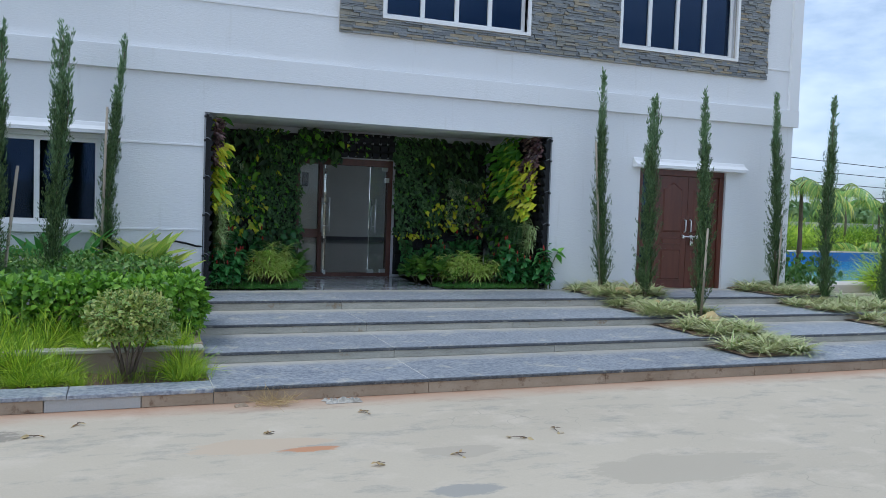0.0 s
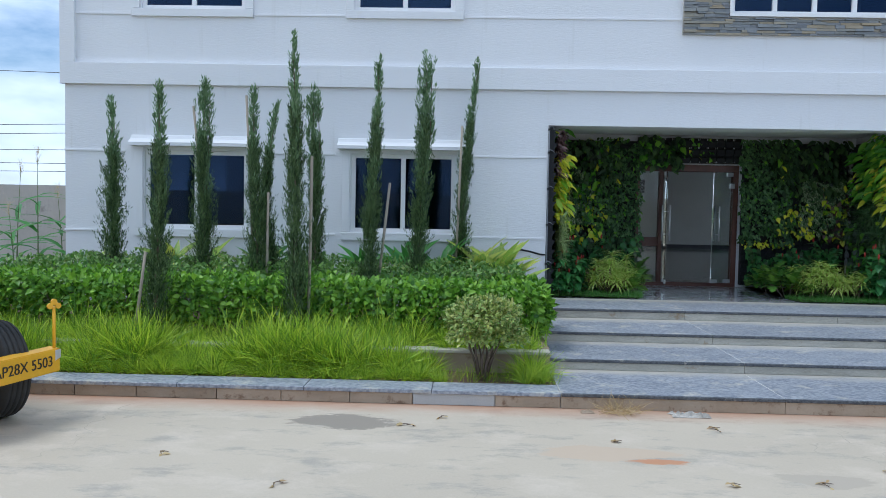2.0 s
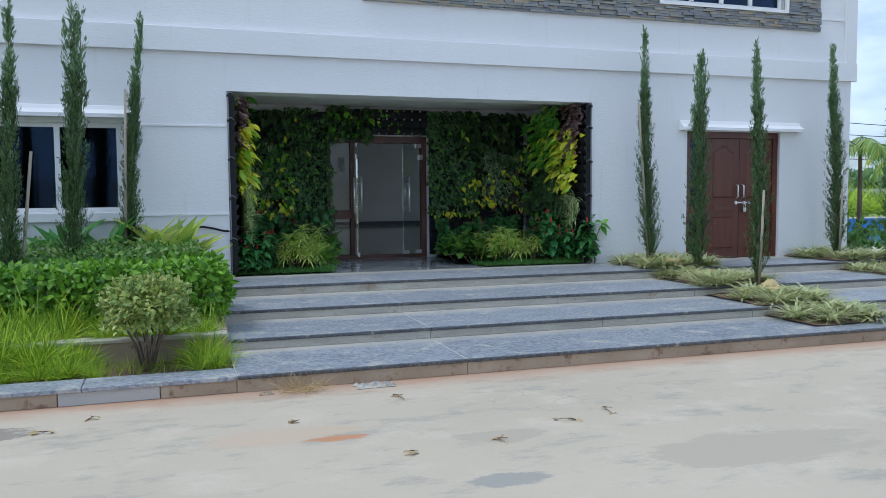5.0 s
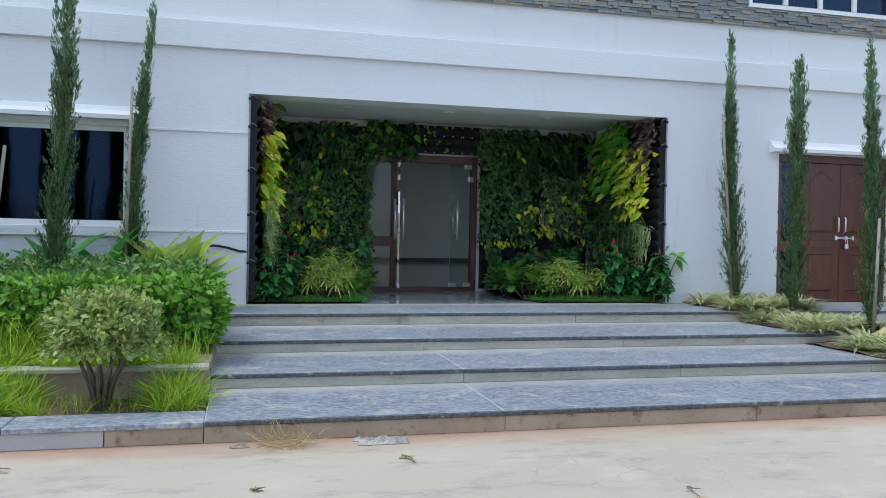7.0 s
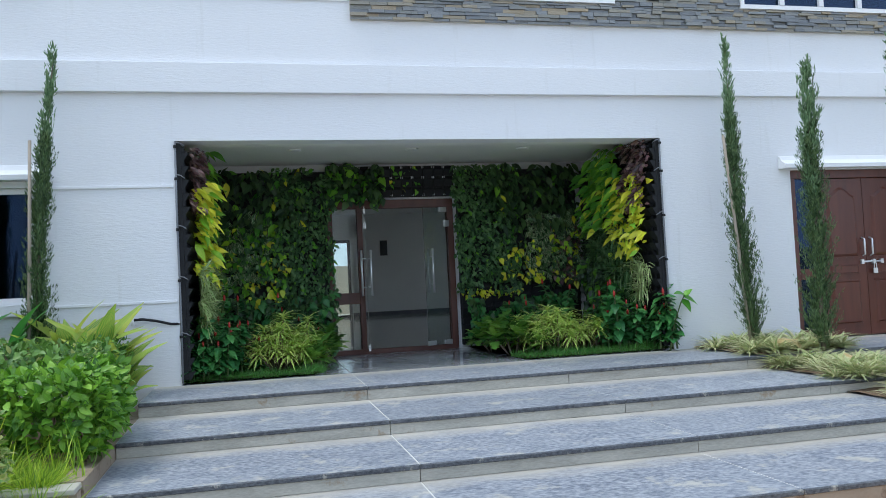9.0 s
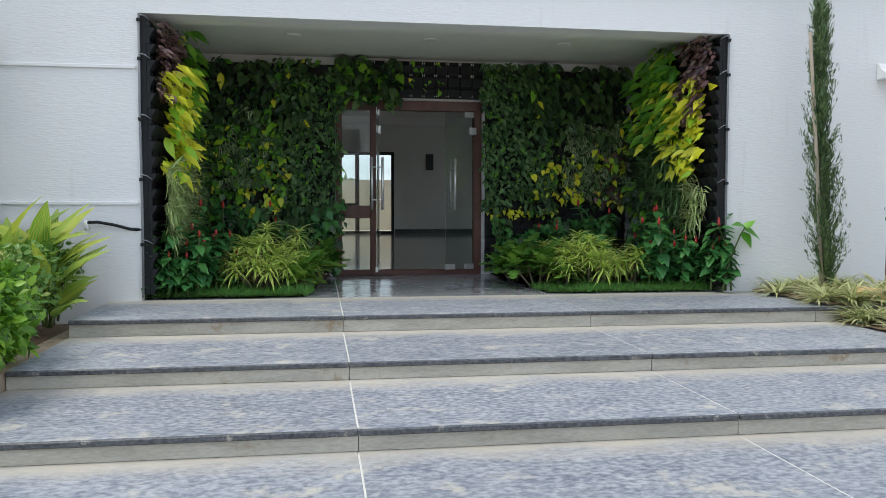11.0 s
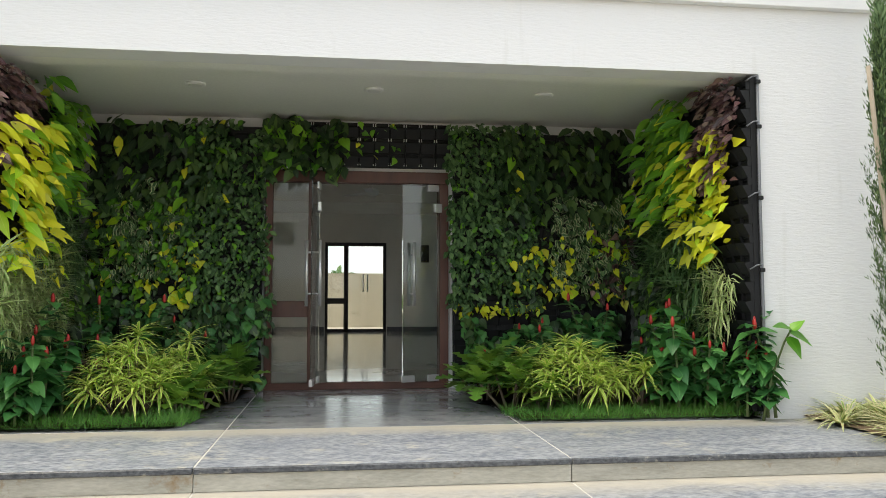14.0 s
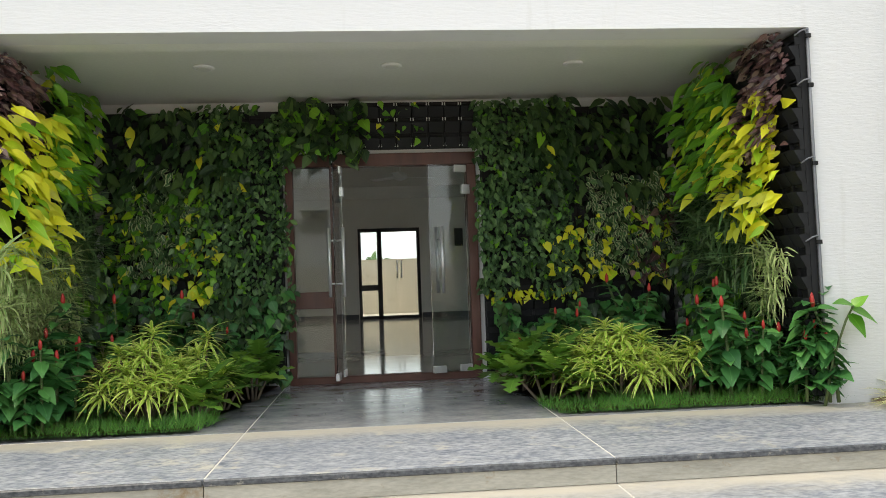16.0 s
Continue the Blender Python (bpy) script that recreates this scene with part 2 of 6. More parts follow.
KERB = surface("kerb_stone", (0.31, 0.24, 0.165), (0.42, 0.34, 0.25), (0.6, 0.85), 1.8, 35, (1, 1, 1.5), 0.35, 0.004, spots=(5, 0.55, (0.20, 0.135, 0.085)), rand=0.12)
KERB_G = surface("new_concrete_kerb", (0.44, 0.44, 0.43), (0.52, 0.52, 0.50), (0.7, 0.9), 2, 60, bump=0.5, dist=0.004, spots=(30, 0.68, (0.16, 0.16, 0.15)))
MORTAR = surface("white_cement", (0.55, 0.54, 0.50), (0.62, 0.61, 0.57), (0.8, 0.95), bump=0.2)
SOIL = surface("garden_soil", (0.11, 0.075, 0.045), (0.20, 0.135, 0.085), (0.85, 0.98), 2, 25, bump=0.9, dist=0.02)
WOOD = surface("polished_door_wood", (0.075, 0.022, 0.014), (0.125, 0.038, 0.022), (0.25, 0.38), 2.0, 30, (6, 6, 0.6), 0.08, 0.001)
WOOD_F = surface("brown_door_frame", (0.068, 0.026, 0.018), (0.115, 0.043, 0.029), (0.35, 0.5), 2.0, 30, (6, 6, 0.6), 0.08, 0.001)
STAKE = surface("weathered_stake", (0.26, 0.22, 0.17), (0.40, 0.35, 0.28), (0.75, 0.9), 3, 40, (4, 4, 0.5), 0.4, 0.003)
TRUNK = surface("bark", (0.10, 0.075, 0.05), (0.19, 0.15, 0.11), (0.8, 0.95), 6, 50, (2, 2, 0.4), 0.6, 0.006)
BLACK = surface("black_plastic", (0.005, 0.0055, 0.007), (0.012, 0.013, 0.015), (0.7, 0.85), 3, 40, bump=0.1)
PIPE = surface("grey_pipe", (0.14, 0.15, 0.17), (0.22, 0.23, 0.25), (0.4, 0.6), bump=0.05)
STEEL = surface("brushed_steel", (0.74, 0.74, 0.74), (0.82, 0.82, 0.82), (0.28, 0.4), 3, 90, (1, 1, 0.1), 0.03, 0.001, metal=0.75)
BLACKM = surface("black_aluminium", (0.02, 0.02, 0.022), (0.035, 0.035, 0.037), (0.35, 0.5), bump=0.05)
HALL_W = surface("hall_paint", (0.62, 0.61, 0.57), (0.68, 0.67, 0.63), (0.6, 0.8), bump=0.03)
HALL_F = surface("polished_floor_tile", (0.52, 0.50, 0.45), (0.62, 0.60, 0.55), (0.06, 0.12), 1.2, 20, bump=0.0)
CREAM = surface("cream_wall_paint", (0.60, 0.53, 0.42), (0.68, 0.61, 0.50), (0.75, 0.9), 0.6, 20, (1, 1, 0.4), 0.2, 0.004, spots=(1.3, 0.62, (0.42, 0.36, 0.29)))
GREYW = surface("old_plaster", (0.40, 0.38, 0.34), (0.52, 0.49, 0.44), (0.8, 0.95), 0.5, 15, (1, 1, 0.4), 0.3, 0.005, spots=(0.9, 0.58, (0.24, 0.22, 0.20)))
YELLOW = surface("yellow_machine_paint", (0.68, 0.35, 0.006), (0.78, 0.43, 0.012), (0.35, 0.55), 3, 40, bump=0.08, spots=(9, 0.7, (0.25, 0.12, 0.03)))
RUBBER = surface("tyre_rubber", (0.018, 0.018, 0.018), (0.045, 0.043, 0.04), (0.7, 0.9), 4, 60, bump=0.3)
MAROON = surface("maroon_panel", (0.20, 0.03, 0.045), (0.27, 0.05, 0.06), (0.35, 0.5), bump=0.05)
LENS = surface("headlamp_glass", (0.62, 0.66, 0.68), (0.75, 0.78, 0.8), (0.08, 0.15), bump=0.0)
SIGNW = surface("white_marking_paint", (0.72, 0.72, 0.70), (0.80, 0.80, 0.78), (0.5, 0.7), bump=0.05)
SIGNB = surface("black_lettering", (0.02, 0.018, 0.015), (0.035, 0.03, 0.025), (0.5, 0.6), bump=0.0)
GLASS_W = glass("tinted_window_glass", (0.04, 0.075, 0.16))
GLASS_W.node_tree.nodes["Principled BSDF"].inputs["Specular Tint"].default_value = (0.35, 0.55, 1.0, 1)
GLASS_W.node_tree.nodes["Principled BSDF"].inputs["IOR"].default_value = 1.6
GLASS_D = glass("clear_door_glass", (0.80, 0.86, 0.84))
RAG = surface("dirty_white_cloth", (0.30, 0.28, 0.24), (0.52, 0.49, 0.44), (0.85, 0.95), 8, 60, bump=0.5)
DRY = leaf_material("dry_grass", [(0.20, 0.15, 0.07), (0.34, 0.27, 0.14), (0.24, 0.16, 0.08)], rib=0)
WATER = surface("pool_water", (0.03, 0.24, 0.38), (0.06, 0.34, 0.48), (0.03, 0.06), 1.5, 6, bump=0.25, dist=0.02)
TILEB = surface("pool_tile", (0.03, 0.13, 0.36), (0.05, 0.18, 0.45), (0.2, 0.3), bump=0.05)
COPING = surface("pool_coping", (0.52, 0.47, 0.40), (0.62, 0.57, 0.50), (0.6, 0.8), bump=0.15)

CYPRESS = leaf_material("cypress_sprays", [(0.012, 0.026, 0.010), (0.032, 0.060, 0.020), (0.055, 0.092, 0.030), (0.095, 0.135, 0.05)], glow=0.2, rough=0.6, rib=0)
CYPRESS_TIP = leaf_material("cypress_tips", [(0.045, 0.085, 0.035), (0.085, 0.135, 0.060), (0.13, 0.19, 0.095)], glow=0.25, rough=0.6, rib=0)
HEDGE = leaf_material("hedge_leaf", [(0.03, 0.085, 0.006), (0.085, 0.18, 0.014), (0.17, 0.29, 0.025)], glow=0.35)
SHRUB = leaf_material("small_shrub_leaf", [(0.03, 0.08, 0.012), (0.07, 0.14, 0.022), (0.12, 0.20, 0.04)], glow=0.3)
BUSH = leaf_material("variegated_bush_leaf", [(0.05, 0.11, 0.02), (0.10, 0.17, 0.03), (0.18, 0.24, 0.05), (0.26, 0.26, 0.07)], edge=(0.50, 0.50, 0.19), edge_at=0.76, glow=0.25)
GRASS = leaf_material("lawn_grass", [(0.05, 0.11, 0.006), (0.17, 0.27, 0.012), (0.38, 0.44, 0.03)], glow=0.35, rib=0)
GRASS_D = leaf_material("porch_grass", [(0.025, 0.085, 0.012), (0.05, 0.14, 0.02), (0.09, 0.20, 0.03)], glow=0.3, rib=0)
ALPINIA = leaf_material("striped_ginger_leaf", [(0.06, 0.16, 0.025), (0.11, 0.24, 0.03), (0.30, 0.36, 0.04)], stripe=(0.50, 0.50, 0.10), glow=0.35)
ALP_G = leaf_material("broad_green_leaf", [(0.03, 0.11, 0.02), (0.06, 0.18, 0.03)], glow=0.35)
TUFT = leaf_material("variegated_tuft_blade", [(0.07, 0.15, 0.03), (0.14, 0.22, 0.06), (0.28, 0.32, 0.13)], edge=(0.74, 0.68, 0.42), edge_at=0.5, glow=0.25, rib=0)
DARKL = leaf_material("dark_heart_leaf", gain=1.2, cols=[(0.010, 0.026, 0.010), (0.024, 0.055, 0.020), (0.045, 0.088, 0.028), (0.085, 0.15, 0.04)], glow=0.25, rough=0.36)
SMALLL = leaf_material("small_creeper_leaf", gain=1.5, cols=[(0.014, 0.036, 0.014), (0.034, 0.078, 0.026), (0.062, 0.125, 0.042), (0.115, 0.20, 0.07)], glow=0.25, rib=0.5)
VARIL = leaf_material("white_edged_leaf", gain=1.6, cols=[(0.03, 0.085, 0.025), (0.06, 0.13, 0.045)], edge=(0.46, 0.52, 0.30), edge_at=0.5, glow=0.25)
LIMEL = leaf_material("lime_leaf", [(0.12, 0.26, 0.015), (0.28, 0.42, 0.02), (0.50, 0.56, 0.03), (0.62, 0.60, 0.06)], glow=0.35, rough=0.35)
YELL = leaf_material("yellow_leaf", [(0.40, 0.42, 0.02), (0.48, 0.45, 0.03), (0.50, 0.44, 0.02)], glow=0.3)
POTHOS = leaf_material("light_green_leaf", gain=1.6, cols=[(0.05, 0.16, 0.015), (0.09, 0.24, 0.02), (0.16, 0.33, 0.025)], glow=0.35, rough=0.35)
PURPLE = leaf_material("purple_leaf", [(0.022, 0.014, 0.014), (0.05, 0.024, 0.026), (0.10, 0.05, 0.048), (0.15, 0.11, 0.085)], glow=0.2, rough=0.4, rib=0.6)
SPIDER = leaf_material("spider_blade", [(0.10, 0.19, 0.045), (0.20, 0.29, 0.09), (0.34, 0.40, 0.17)], edge=(0.50, 0.54, 0.28), edge_at=0.5, glow=0.3, rib=0)
SPID_D = leaf_material("grassy_blade", [(0.03, 0.075, 0.025), (0.07, 0.13, 0.045), (0.12, 0.18, 0.075)], glow=0.25, rib=0)
COSTUS = leaf_material("ginger_leaf", gain=2.1, cols=[(0.018, 0.07, 0.02), (0.032, 0.105, 0.026), (0.055, 0.15, 0.035)], glow=0.25, rough=0.45)
SONG = leaf_material("yellow_edged_rosette_leaf", [(0.14, 0.26, 0.03), (0.28, 0.38, 0.06)], edge=(0.85, 0.82, 0.30), edge_at=0.66, glow=0.3)
XANADU = leaf_material("lobed_leaf", [(0.035, 0.09, 0.014), (0.07, 0.15, 0.02), (0.13, 0.22, 0.03)], glow=0.28)
REDF = surface("red_flower_cone", (0.30, 0.012, 0.014), (0.44, 0.03, 0.02), (0.4, 0.55), 9, 60, bump=0.4)
STEM = surface("green_stem", (0.08, 0.13, 0.04), (0.14, 0.17, 0.07), (0.6, 0.8), bump=0.1)
TWIG = surface("brown_twig", (0.10, 0.075, 0.055), (0.20, 0.155, 0.12), (0.8, 0.95), 8, 60, bump=0.4)
PALM = leaf_material("palm_leaflet", [(0.07, 0.15, 0.03), (0.16, 0.26, 0.05), (0.38, 0.36, 0.08)], glow=0.3, rib=0)
FARLEAF = leaf_material("far_tree_leaf", [(0.04, 0.09, 0.025), (0.08, 0.14, 0.045), (0.12, 0.17, 0.06)], glow=0.2, rib=0)


def slate_material():
    m, n, l, b = nodes_of("ledge_stone")
    g = n.new("ShaderNodeNewGeometry")
    r = ramp(n, [(0.0, (0.10, 0.115, 0.14)), (0.2, (0.26, 0.28, 0.30)), (0.4, (0.15, 0.17, 0.20)), (0.55, (0.32, 0.33, 0.32)), (0.7, (0.20, 0.21, 0.20)), (0.85, (0.34, 0.30, 0.21)), (1.0, (0.44, 0.33, 0.17))])
    l.new(g.outputs["Random Per Island"], r.inputs[0])
    f = noise_of(n, l, 30, (1, 1, 3), 4)
    col = mixc(n, l, 0.4, r.outputs[0], mixc(n, l, f, (0.12, 0.125, 0.135), (0.40, 0.40, 0.38)))
    l.new(col, b.inputs["Base Color"])
    b.inputs["Roughness"].default_value = 0.75
    bump_of(n, l, b, f, 0.6, 0.008)
    return m


SLATE = slate_material()


# ---- building blocks ----
def thing(name, at, label, category, group="", kind=""):
    ob = new(name)
    ob.location = at
    ob.empty_display_size = 0.1
    return tagged(ob, label, category, group, kind)


def put_mesh(name, mesh, material, parent=None, label=""):
    if material and not mesh.materials:
        mesh.materials.append(material)
    ob = new(name, mesh)
    if parent:
        ob.parent = parent
        w = parent.location.copy()
        if parent.parent:
            w = w + parent.parent.location
        ob.location = -w if not parent.get("local") else (0, 0, 0)
    return tagged(ob, label)


def part(name, bm, material, parent, label=""):
    """One bmesh, in world coordinates (or in the thing's own, if it is marked local), as a mesh object under parent."""
    mesh = bpy.data.meshes.new(name)
    bm.to_mesh(mesh)
    bm.free()
    ob = put_mesh(name, mesh, material, parent, label)
    if parent is not None and parent.type == "MESH":
        ob.location = (0, 0, 0)
    return ob


def solo(name, bm, material, label, category, kind="", group=""):
    mesh = bpy.data.meshes.new(name)
    bm.to_mesh(mesh)
    bm.free()
    return tagged(put_mesh(name, mesh, material), label, category, group, kind)


def structure(name, bm, material, label=""):
    return solo(name, bm, material, label, "", "structure")


def box(bm, x0, x1, y0, y1, z0, z1, bevel=0.0, turn=None):
    m = Matrix.Translation(((x0 + x1) / 2, (y0 + y1) / 2, (z0 + z1) / 2)) @ Matrix.Diagonal((abs(x1 - x0), abs(y1 - y0), abs(z1 - z0), 1))
    vs = bmesh.ops.create_cube(bm, size=1, matrix=(turn @ m) if turn else m)["verts"]
    if bevel:
        es = list({e for v in vs for e in v.link_edges})
        bmesh.ops.bevel(bm, geom=es, offset=bevel, segments=2, affect="EDGES", profile=0.5)
    return bm


def B(*a, bevel=0.0, turn=None):
    return box(bmesh.new(), *a, bevel=bevel, turn=turn)


def tube(bm, pts, radii, sides=8, cap=True):
    """A tapering round bar along points."""
    pts = [Vector(p) for p in pts]
    if isinstance(radii, (int, float)):
        radii = [radii] * len(pts)
    radii, rings = [float(r) for r in radii], []
    for i, p in enumerate(pts):
        d = (pts[min(i + 1, len(pts) - 1)] - pts[max(i - 1, 0)]).normalized()
        u = d.orthogonal().normalized() if abs(d.z) > 0.95 else d.cross(Vector((0, 0, 1))).normalized()
        if i and u.dot(rings[-1][1]) < 0:
            u = -u
        w = d.cross(u)
        rings.append(([bm.verts.new(p + radii[i] * (math.cos(a) * u + math.sin(a) * w)) for a in (2 * math.pi * k / sides for k in range(sides))], u))
    for (a, _), (b, _) in zip(rings, rings[1:]):
        for k in range(sides):
            f = bm.faces.new((a[k], a[(k + 1) % sides], b[(k + 1) % sides], b[k]))
            f.smooth = True
    if cap:
        bm.faces.new(list(reversed(rings[0][0])))
        bm.faces.new(rings[-1][0])
    return bm


def pierced(x0, x1, z0, z1, y0, y1, holes, axis="y"):
    """A wall with thickness and real openings; holes are (x0, x1, z0, z1)."""
    xs = sorted({x0, x1, *(h[0] for h in holes), *(h[1] for h in holes)})
    zs = sorted({z0, z1, *(h[2] for h in holes), *(h[3] for h in holes)})
    xs, zs = [x for x in xs if x0 <= x <= x1], [z for z in zs if z0 <= z <= z1]

    def solid(i, k):
        if not (0 <= i < len(xs) - 1 and 0 <= k < len(zs) - 1):
            return False
        cx, cz = (xs[i] + xs[i + 1]) / 2, (zs[k] + zs[k + 1]) / 2
        return not any(h[0] < cx < h[1] and h[2] < cz < h[3] for h in holes)

    bm, cache = bmesh.new(), {}

    def v(x, y, z):
        q = (round(x, 4), round(y, 4), round(z, 4))
        if q not in cache:
            cache[q] = bm.verts.new((x, y, z) if axis == "y" else (y, x, z))
        return cache[q]

    for i in range(len(xs) - 1):
        for k in range(len(zs) - 1):
            if not solid(i, k):
                continue
            a, b, c, d = xs[i], xs[i + 1], zs[k], zs[k + 1]
            bm.faces.new((v(a, y0, c), v(b, y0, c), v(b, y0, d), v(a, y0, d)))
            bm.faces.new((v(a, y1, c), v(a, y1, d), v(b, y1, d), v(b, y1, c)))
            if not solid(i - 1, k):
                bm.faces.new((v(a, y0, c), v(a, y0, d), v(a, y1, d), v(a, y1, c)))
            if not solid(i + 1, k):
                bm.faces.new((v(b, y0, c), v(b, y1, c), v(b, y1, d), v(b, y0, d)))
            if not solid(i, k - 1):
                bm.faces.new((v(a, y0, c), v(a, y1, c), v(b, y1, c), v(b, y0, c)))
            if not solid(i, k + 1):
                bm.faces.new((v(a, y0, d), v(b, y0, d), v(b, y1, d), v(a, y1, d)))
    bmesh.ops.recalc_face_normals(bm, faces=bm.faces)
    return bm


# leaves: templates of (verts, quads, uv), strewn with numpy into one mesh
def blade(widths, fold=0.25, droop=0.0, ribbed=True):
    """A leaf of length 1 along +y, its face towards +z, as wide as widths (half widths, base to tip)."""
    n = len(widths) - 1
    cols = (-1, 0, 1) if ribbed else (-1, 1)
    V = [(s * w, i / n, fold * w * abs(s) - droop * (i / n) ** 2) for i, w in enumerate(widths) for s in cols]
    U = [((s + 1) / 2, i / n) for i in range(n + 1) for s in cols]
    k = len(cols)
    F = [(i * k + j, i * k + j + 1, (i + 1) * k + j + 1, (i + 1) * k + j) for i in range(n) for j in range(k - 1)]
    return np.array(V, float), np.array(F, int), np.array(U, float)


OVATE = blade((0.03, 0.27, 0.24, 0.02), 0.3, 0.15)
HEART = blade((0.14, 0.36, 0.30, 0.16, 0.015), 0.2, 0.22)
LONG = blade((0.03, 0.12, 0.14, 0.11, 0.06, 0.01), 0.25, 0.25)
LANCE = blade((0.02, 0.20, 0.22, 0.13, 0.01), 0.28, 0.2)
STRAP = blade((0.025, 0.04, 0.036, 0.024, 0.005), 0.3, 0.55)
GRASSB = blade((0.012, 0.011, 0.008, 0.002), 0, 0.5, ribbed=False)
LAWNB = blade((0.011, 0.012, 0.009, 0.003), 0, 0.6, ribbed=False)
SPRAY = blade((0.03, 0.13, 0.02), 0, 0.05, ribbed=False)
LOBED = blade((0.05, 0.34, 0.14, 0.42, 0.15, 0.36, 0.12, 0.24, 0.02), 0.15, 0.2)


def unit(a):
    return a / np.maximum(np.linalg.norm(a, axis=-1, keepdims=True), 1e-9)


def strew(name, items):
    """One mesh of many leaves. items: (template, places, ways, faces, sizes[, material index])."""
    Vs, Fs, Us, Ms, off = [], [], [], [], 0
    for tpl, P, D, N, S, *mi in items:
        V, F, U = tpl
        P, D, N = np.asarray(P, float), unit(np.asarray(D, float)), np.asarray(N, float)
        X = unit(np.cross(D, N))
        Z = np.cross(X, D)
        S = np.broadcast_to(np.asarray(S, float), (len(P),))[:, None, None]
        W = P[:, None, :] + S * (V[None, :, 0:1] * X[:, None] + V[None, :, 1:2] * D[:, None] + V[None, :, 2:3] * Z[:, None])
        Vs.append(W.reshape(-1, 3))
        idx = (F[None] + (np.arange(len(P)) * len(V))[:, None, None]).reshape(-1, 4) + off
        Fs.append(idx)
        Us.append(np.tile(U[F.reshape(-1)], (len(P), 1)))
        Ms.append(np.full(len(idx), mi[0] if mi else 0))
        off += len(P) * len(V)
    V, F, U, M = np.concatenate(Vs), np.concatenate(Fs), np.concatenate(Us), np.concatenate(Ms)
    mesh = bpy.data.meshes.new(name)
    mesh.vertices.add(len(V))
    mesh.vertices.foreach_set("co", V.astype(np.float32).ravel())
    mesh.loops.add(F.size)
    mesh.loops.foreach_set("vertex_index", F.astype(np.int32).ravel())
    mesh.polygons.add(len(F))
    mesh.polygons.foreach_set("loop_start", np.arange(0, F.size, 4, dtype=np.int32))
    mesh.polygons.foreach_set("loop_total", np.full(len(F), 4, dtype=np.int32))
    mesh.polygons.foreach_set("material_index", M.astype(np.int32))
    mesh.polygons.foreach_set("use_smooth", np.ones(len(F), dtype=bool))
    uv = mesh.uv_layers.new(name="UVMap")
    uv.data.foreach_set("uv", U.astype(np.float32).ravel())
    mesh.update(calc_edges=True)
    return mesh


rng = np.random.default_rng(7)


def rnd(n, lo, hi):
    return rng.uniform(lo, hi, n)


def jitter(n, s):
    return rng.normal(0, s, (n, 3))


def bumps(P, f, seed=0.0):
    return np.array([noise.noise(Vector(p) * f + Vector((seed, seed * 1.7, -seed))) for p in P])


# ---- ground, road, steps ----
GZ = -0.07
bm = bmesh.new()
bmesh.ops.create_grid(bm, x_segments=8, y_segments=8, size=400, matrix=Matrix.Translation((0, 0, GZ)))
structure("road", bm, ROAD, "dusty pale concrete road with stains and red earth along the kerb")

EDGES = [7.60, 8.745, 9.92, 11.20]            # nosings of the four steps
TOPS = [0.078, 0.195, 0.313, 0.445]
FLOOR = TOPS[3]
JOINTS = [0.95, 3.04, 5.11, 7.18, 9.25, 11.32, 13.39, 15.4]
X_L, X_R = 0.95, 15.4
X_END = [15.4, 13.6, 12.9, 12.32]
steps = thing("steps", (4, 9, GZ), "wide grey-blue stone steps with dark worn edges", "steps", kind="structure")
for i in range(4):
    y1 = EDGES[i + 1] + 0.06 if i < 3 else 15.0
    x1 = X_END[i]
    part("step_body", B(X_L, x1 - 0.01, EDGES[i] + 0.03, y1, GZ - 0.1, TOPS[i] - 0.003), MORTAR, steps)

# ---- facade ----
Y = 12.5
X0, X1, ZT = -6.25, 12.32, 8.4
OPEN = (1.23, 7.0, FLOOR - 0.2, 3.08)
WIN = [(-5.0, -3.4, 1.40, 2.60), (-1.78, -0.18, 1.40, 2.60), (-5.05, -3.45, 4.775, 6.2), (-1.745, -0.235, 4.775, 6.2)]
WIN_S = [(3.93, 6.42, 4.785, 6.2), (8.27, 10.78, 4.78, 6.2)]
DOOR2 = (8.83, 10.76, FLOOR - 0.2, 2.65)
structure("wall_south", pierced(X0, X1, GZ - 0.1, ZT, Y, Y + 0.25, [OPEN, *WIN, *WIN_S, DOOR2]), WALL, "white building wall with fine scratched plaster texture")
# unseen openings added to both side walls, sized to brighten the hall
HALL_DAYLIGHT_HOLES = [(16.8, 19.2, 1.0, 3.2), (20.3, 23.2, 1.0, 3.2), (25.6, 28.8, 1.0, 3.2)]
structure("wall_west", pierced(Y + 0.25, 32, GZ - 0.1, ZT, X0, X0 + 0.25, HALL_DAYLIGHT_HOLES, "x"), WALL)
structure("wall_east", pierced(Y + 0.25, 32, GZ - 0.1, ZT, X1 - 0.25, X1, HALL_DAYLIGHT_HOLES, "x"), WALL)
structure("roof", B(X0, X1, Y + 0.25, 32, ZT - 0.2, ZT - 0.02), WHITE)
structure("upper_floor", B(X0 + 0.25, X1 - 0.25, Y + 0.25, 31.9, 3.86, 4.1), WHITE)
structure("trim_band", B(X0 - 0.05, X1 + 0.07, Y - 0.07, Y - 0.002, 3.60, 3.93, bevel=0.006), WALL, "white projecting plaster band round the building")
for z in (4.70, 2.60, 1.36):
    spans = [(X0 - 0.012, X1 + 0.012)] if z > 4 else [(X0 - 0.012, -5.3), (-3.1, -2.02), (-0.02, 1.21)]
    if z > 4:
        spans = [(X0 + 0.182, -5.21), (-3.29, -1.9), (-0.08, 3.18), (11.57, X1 - 0.182)]
    for a, b in spans:
        structure("trim_moulding", B(a, b, Y - 0.018, Y - 0.002, z - 0.028, z + 0.004, bevel=0.004), WALL)
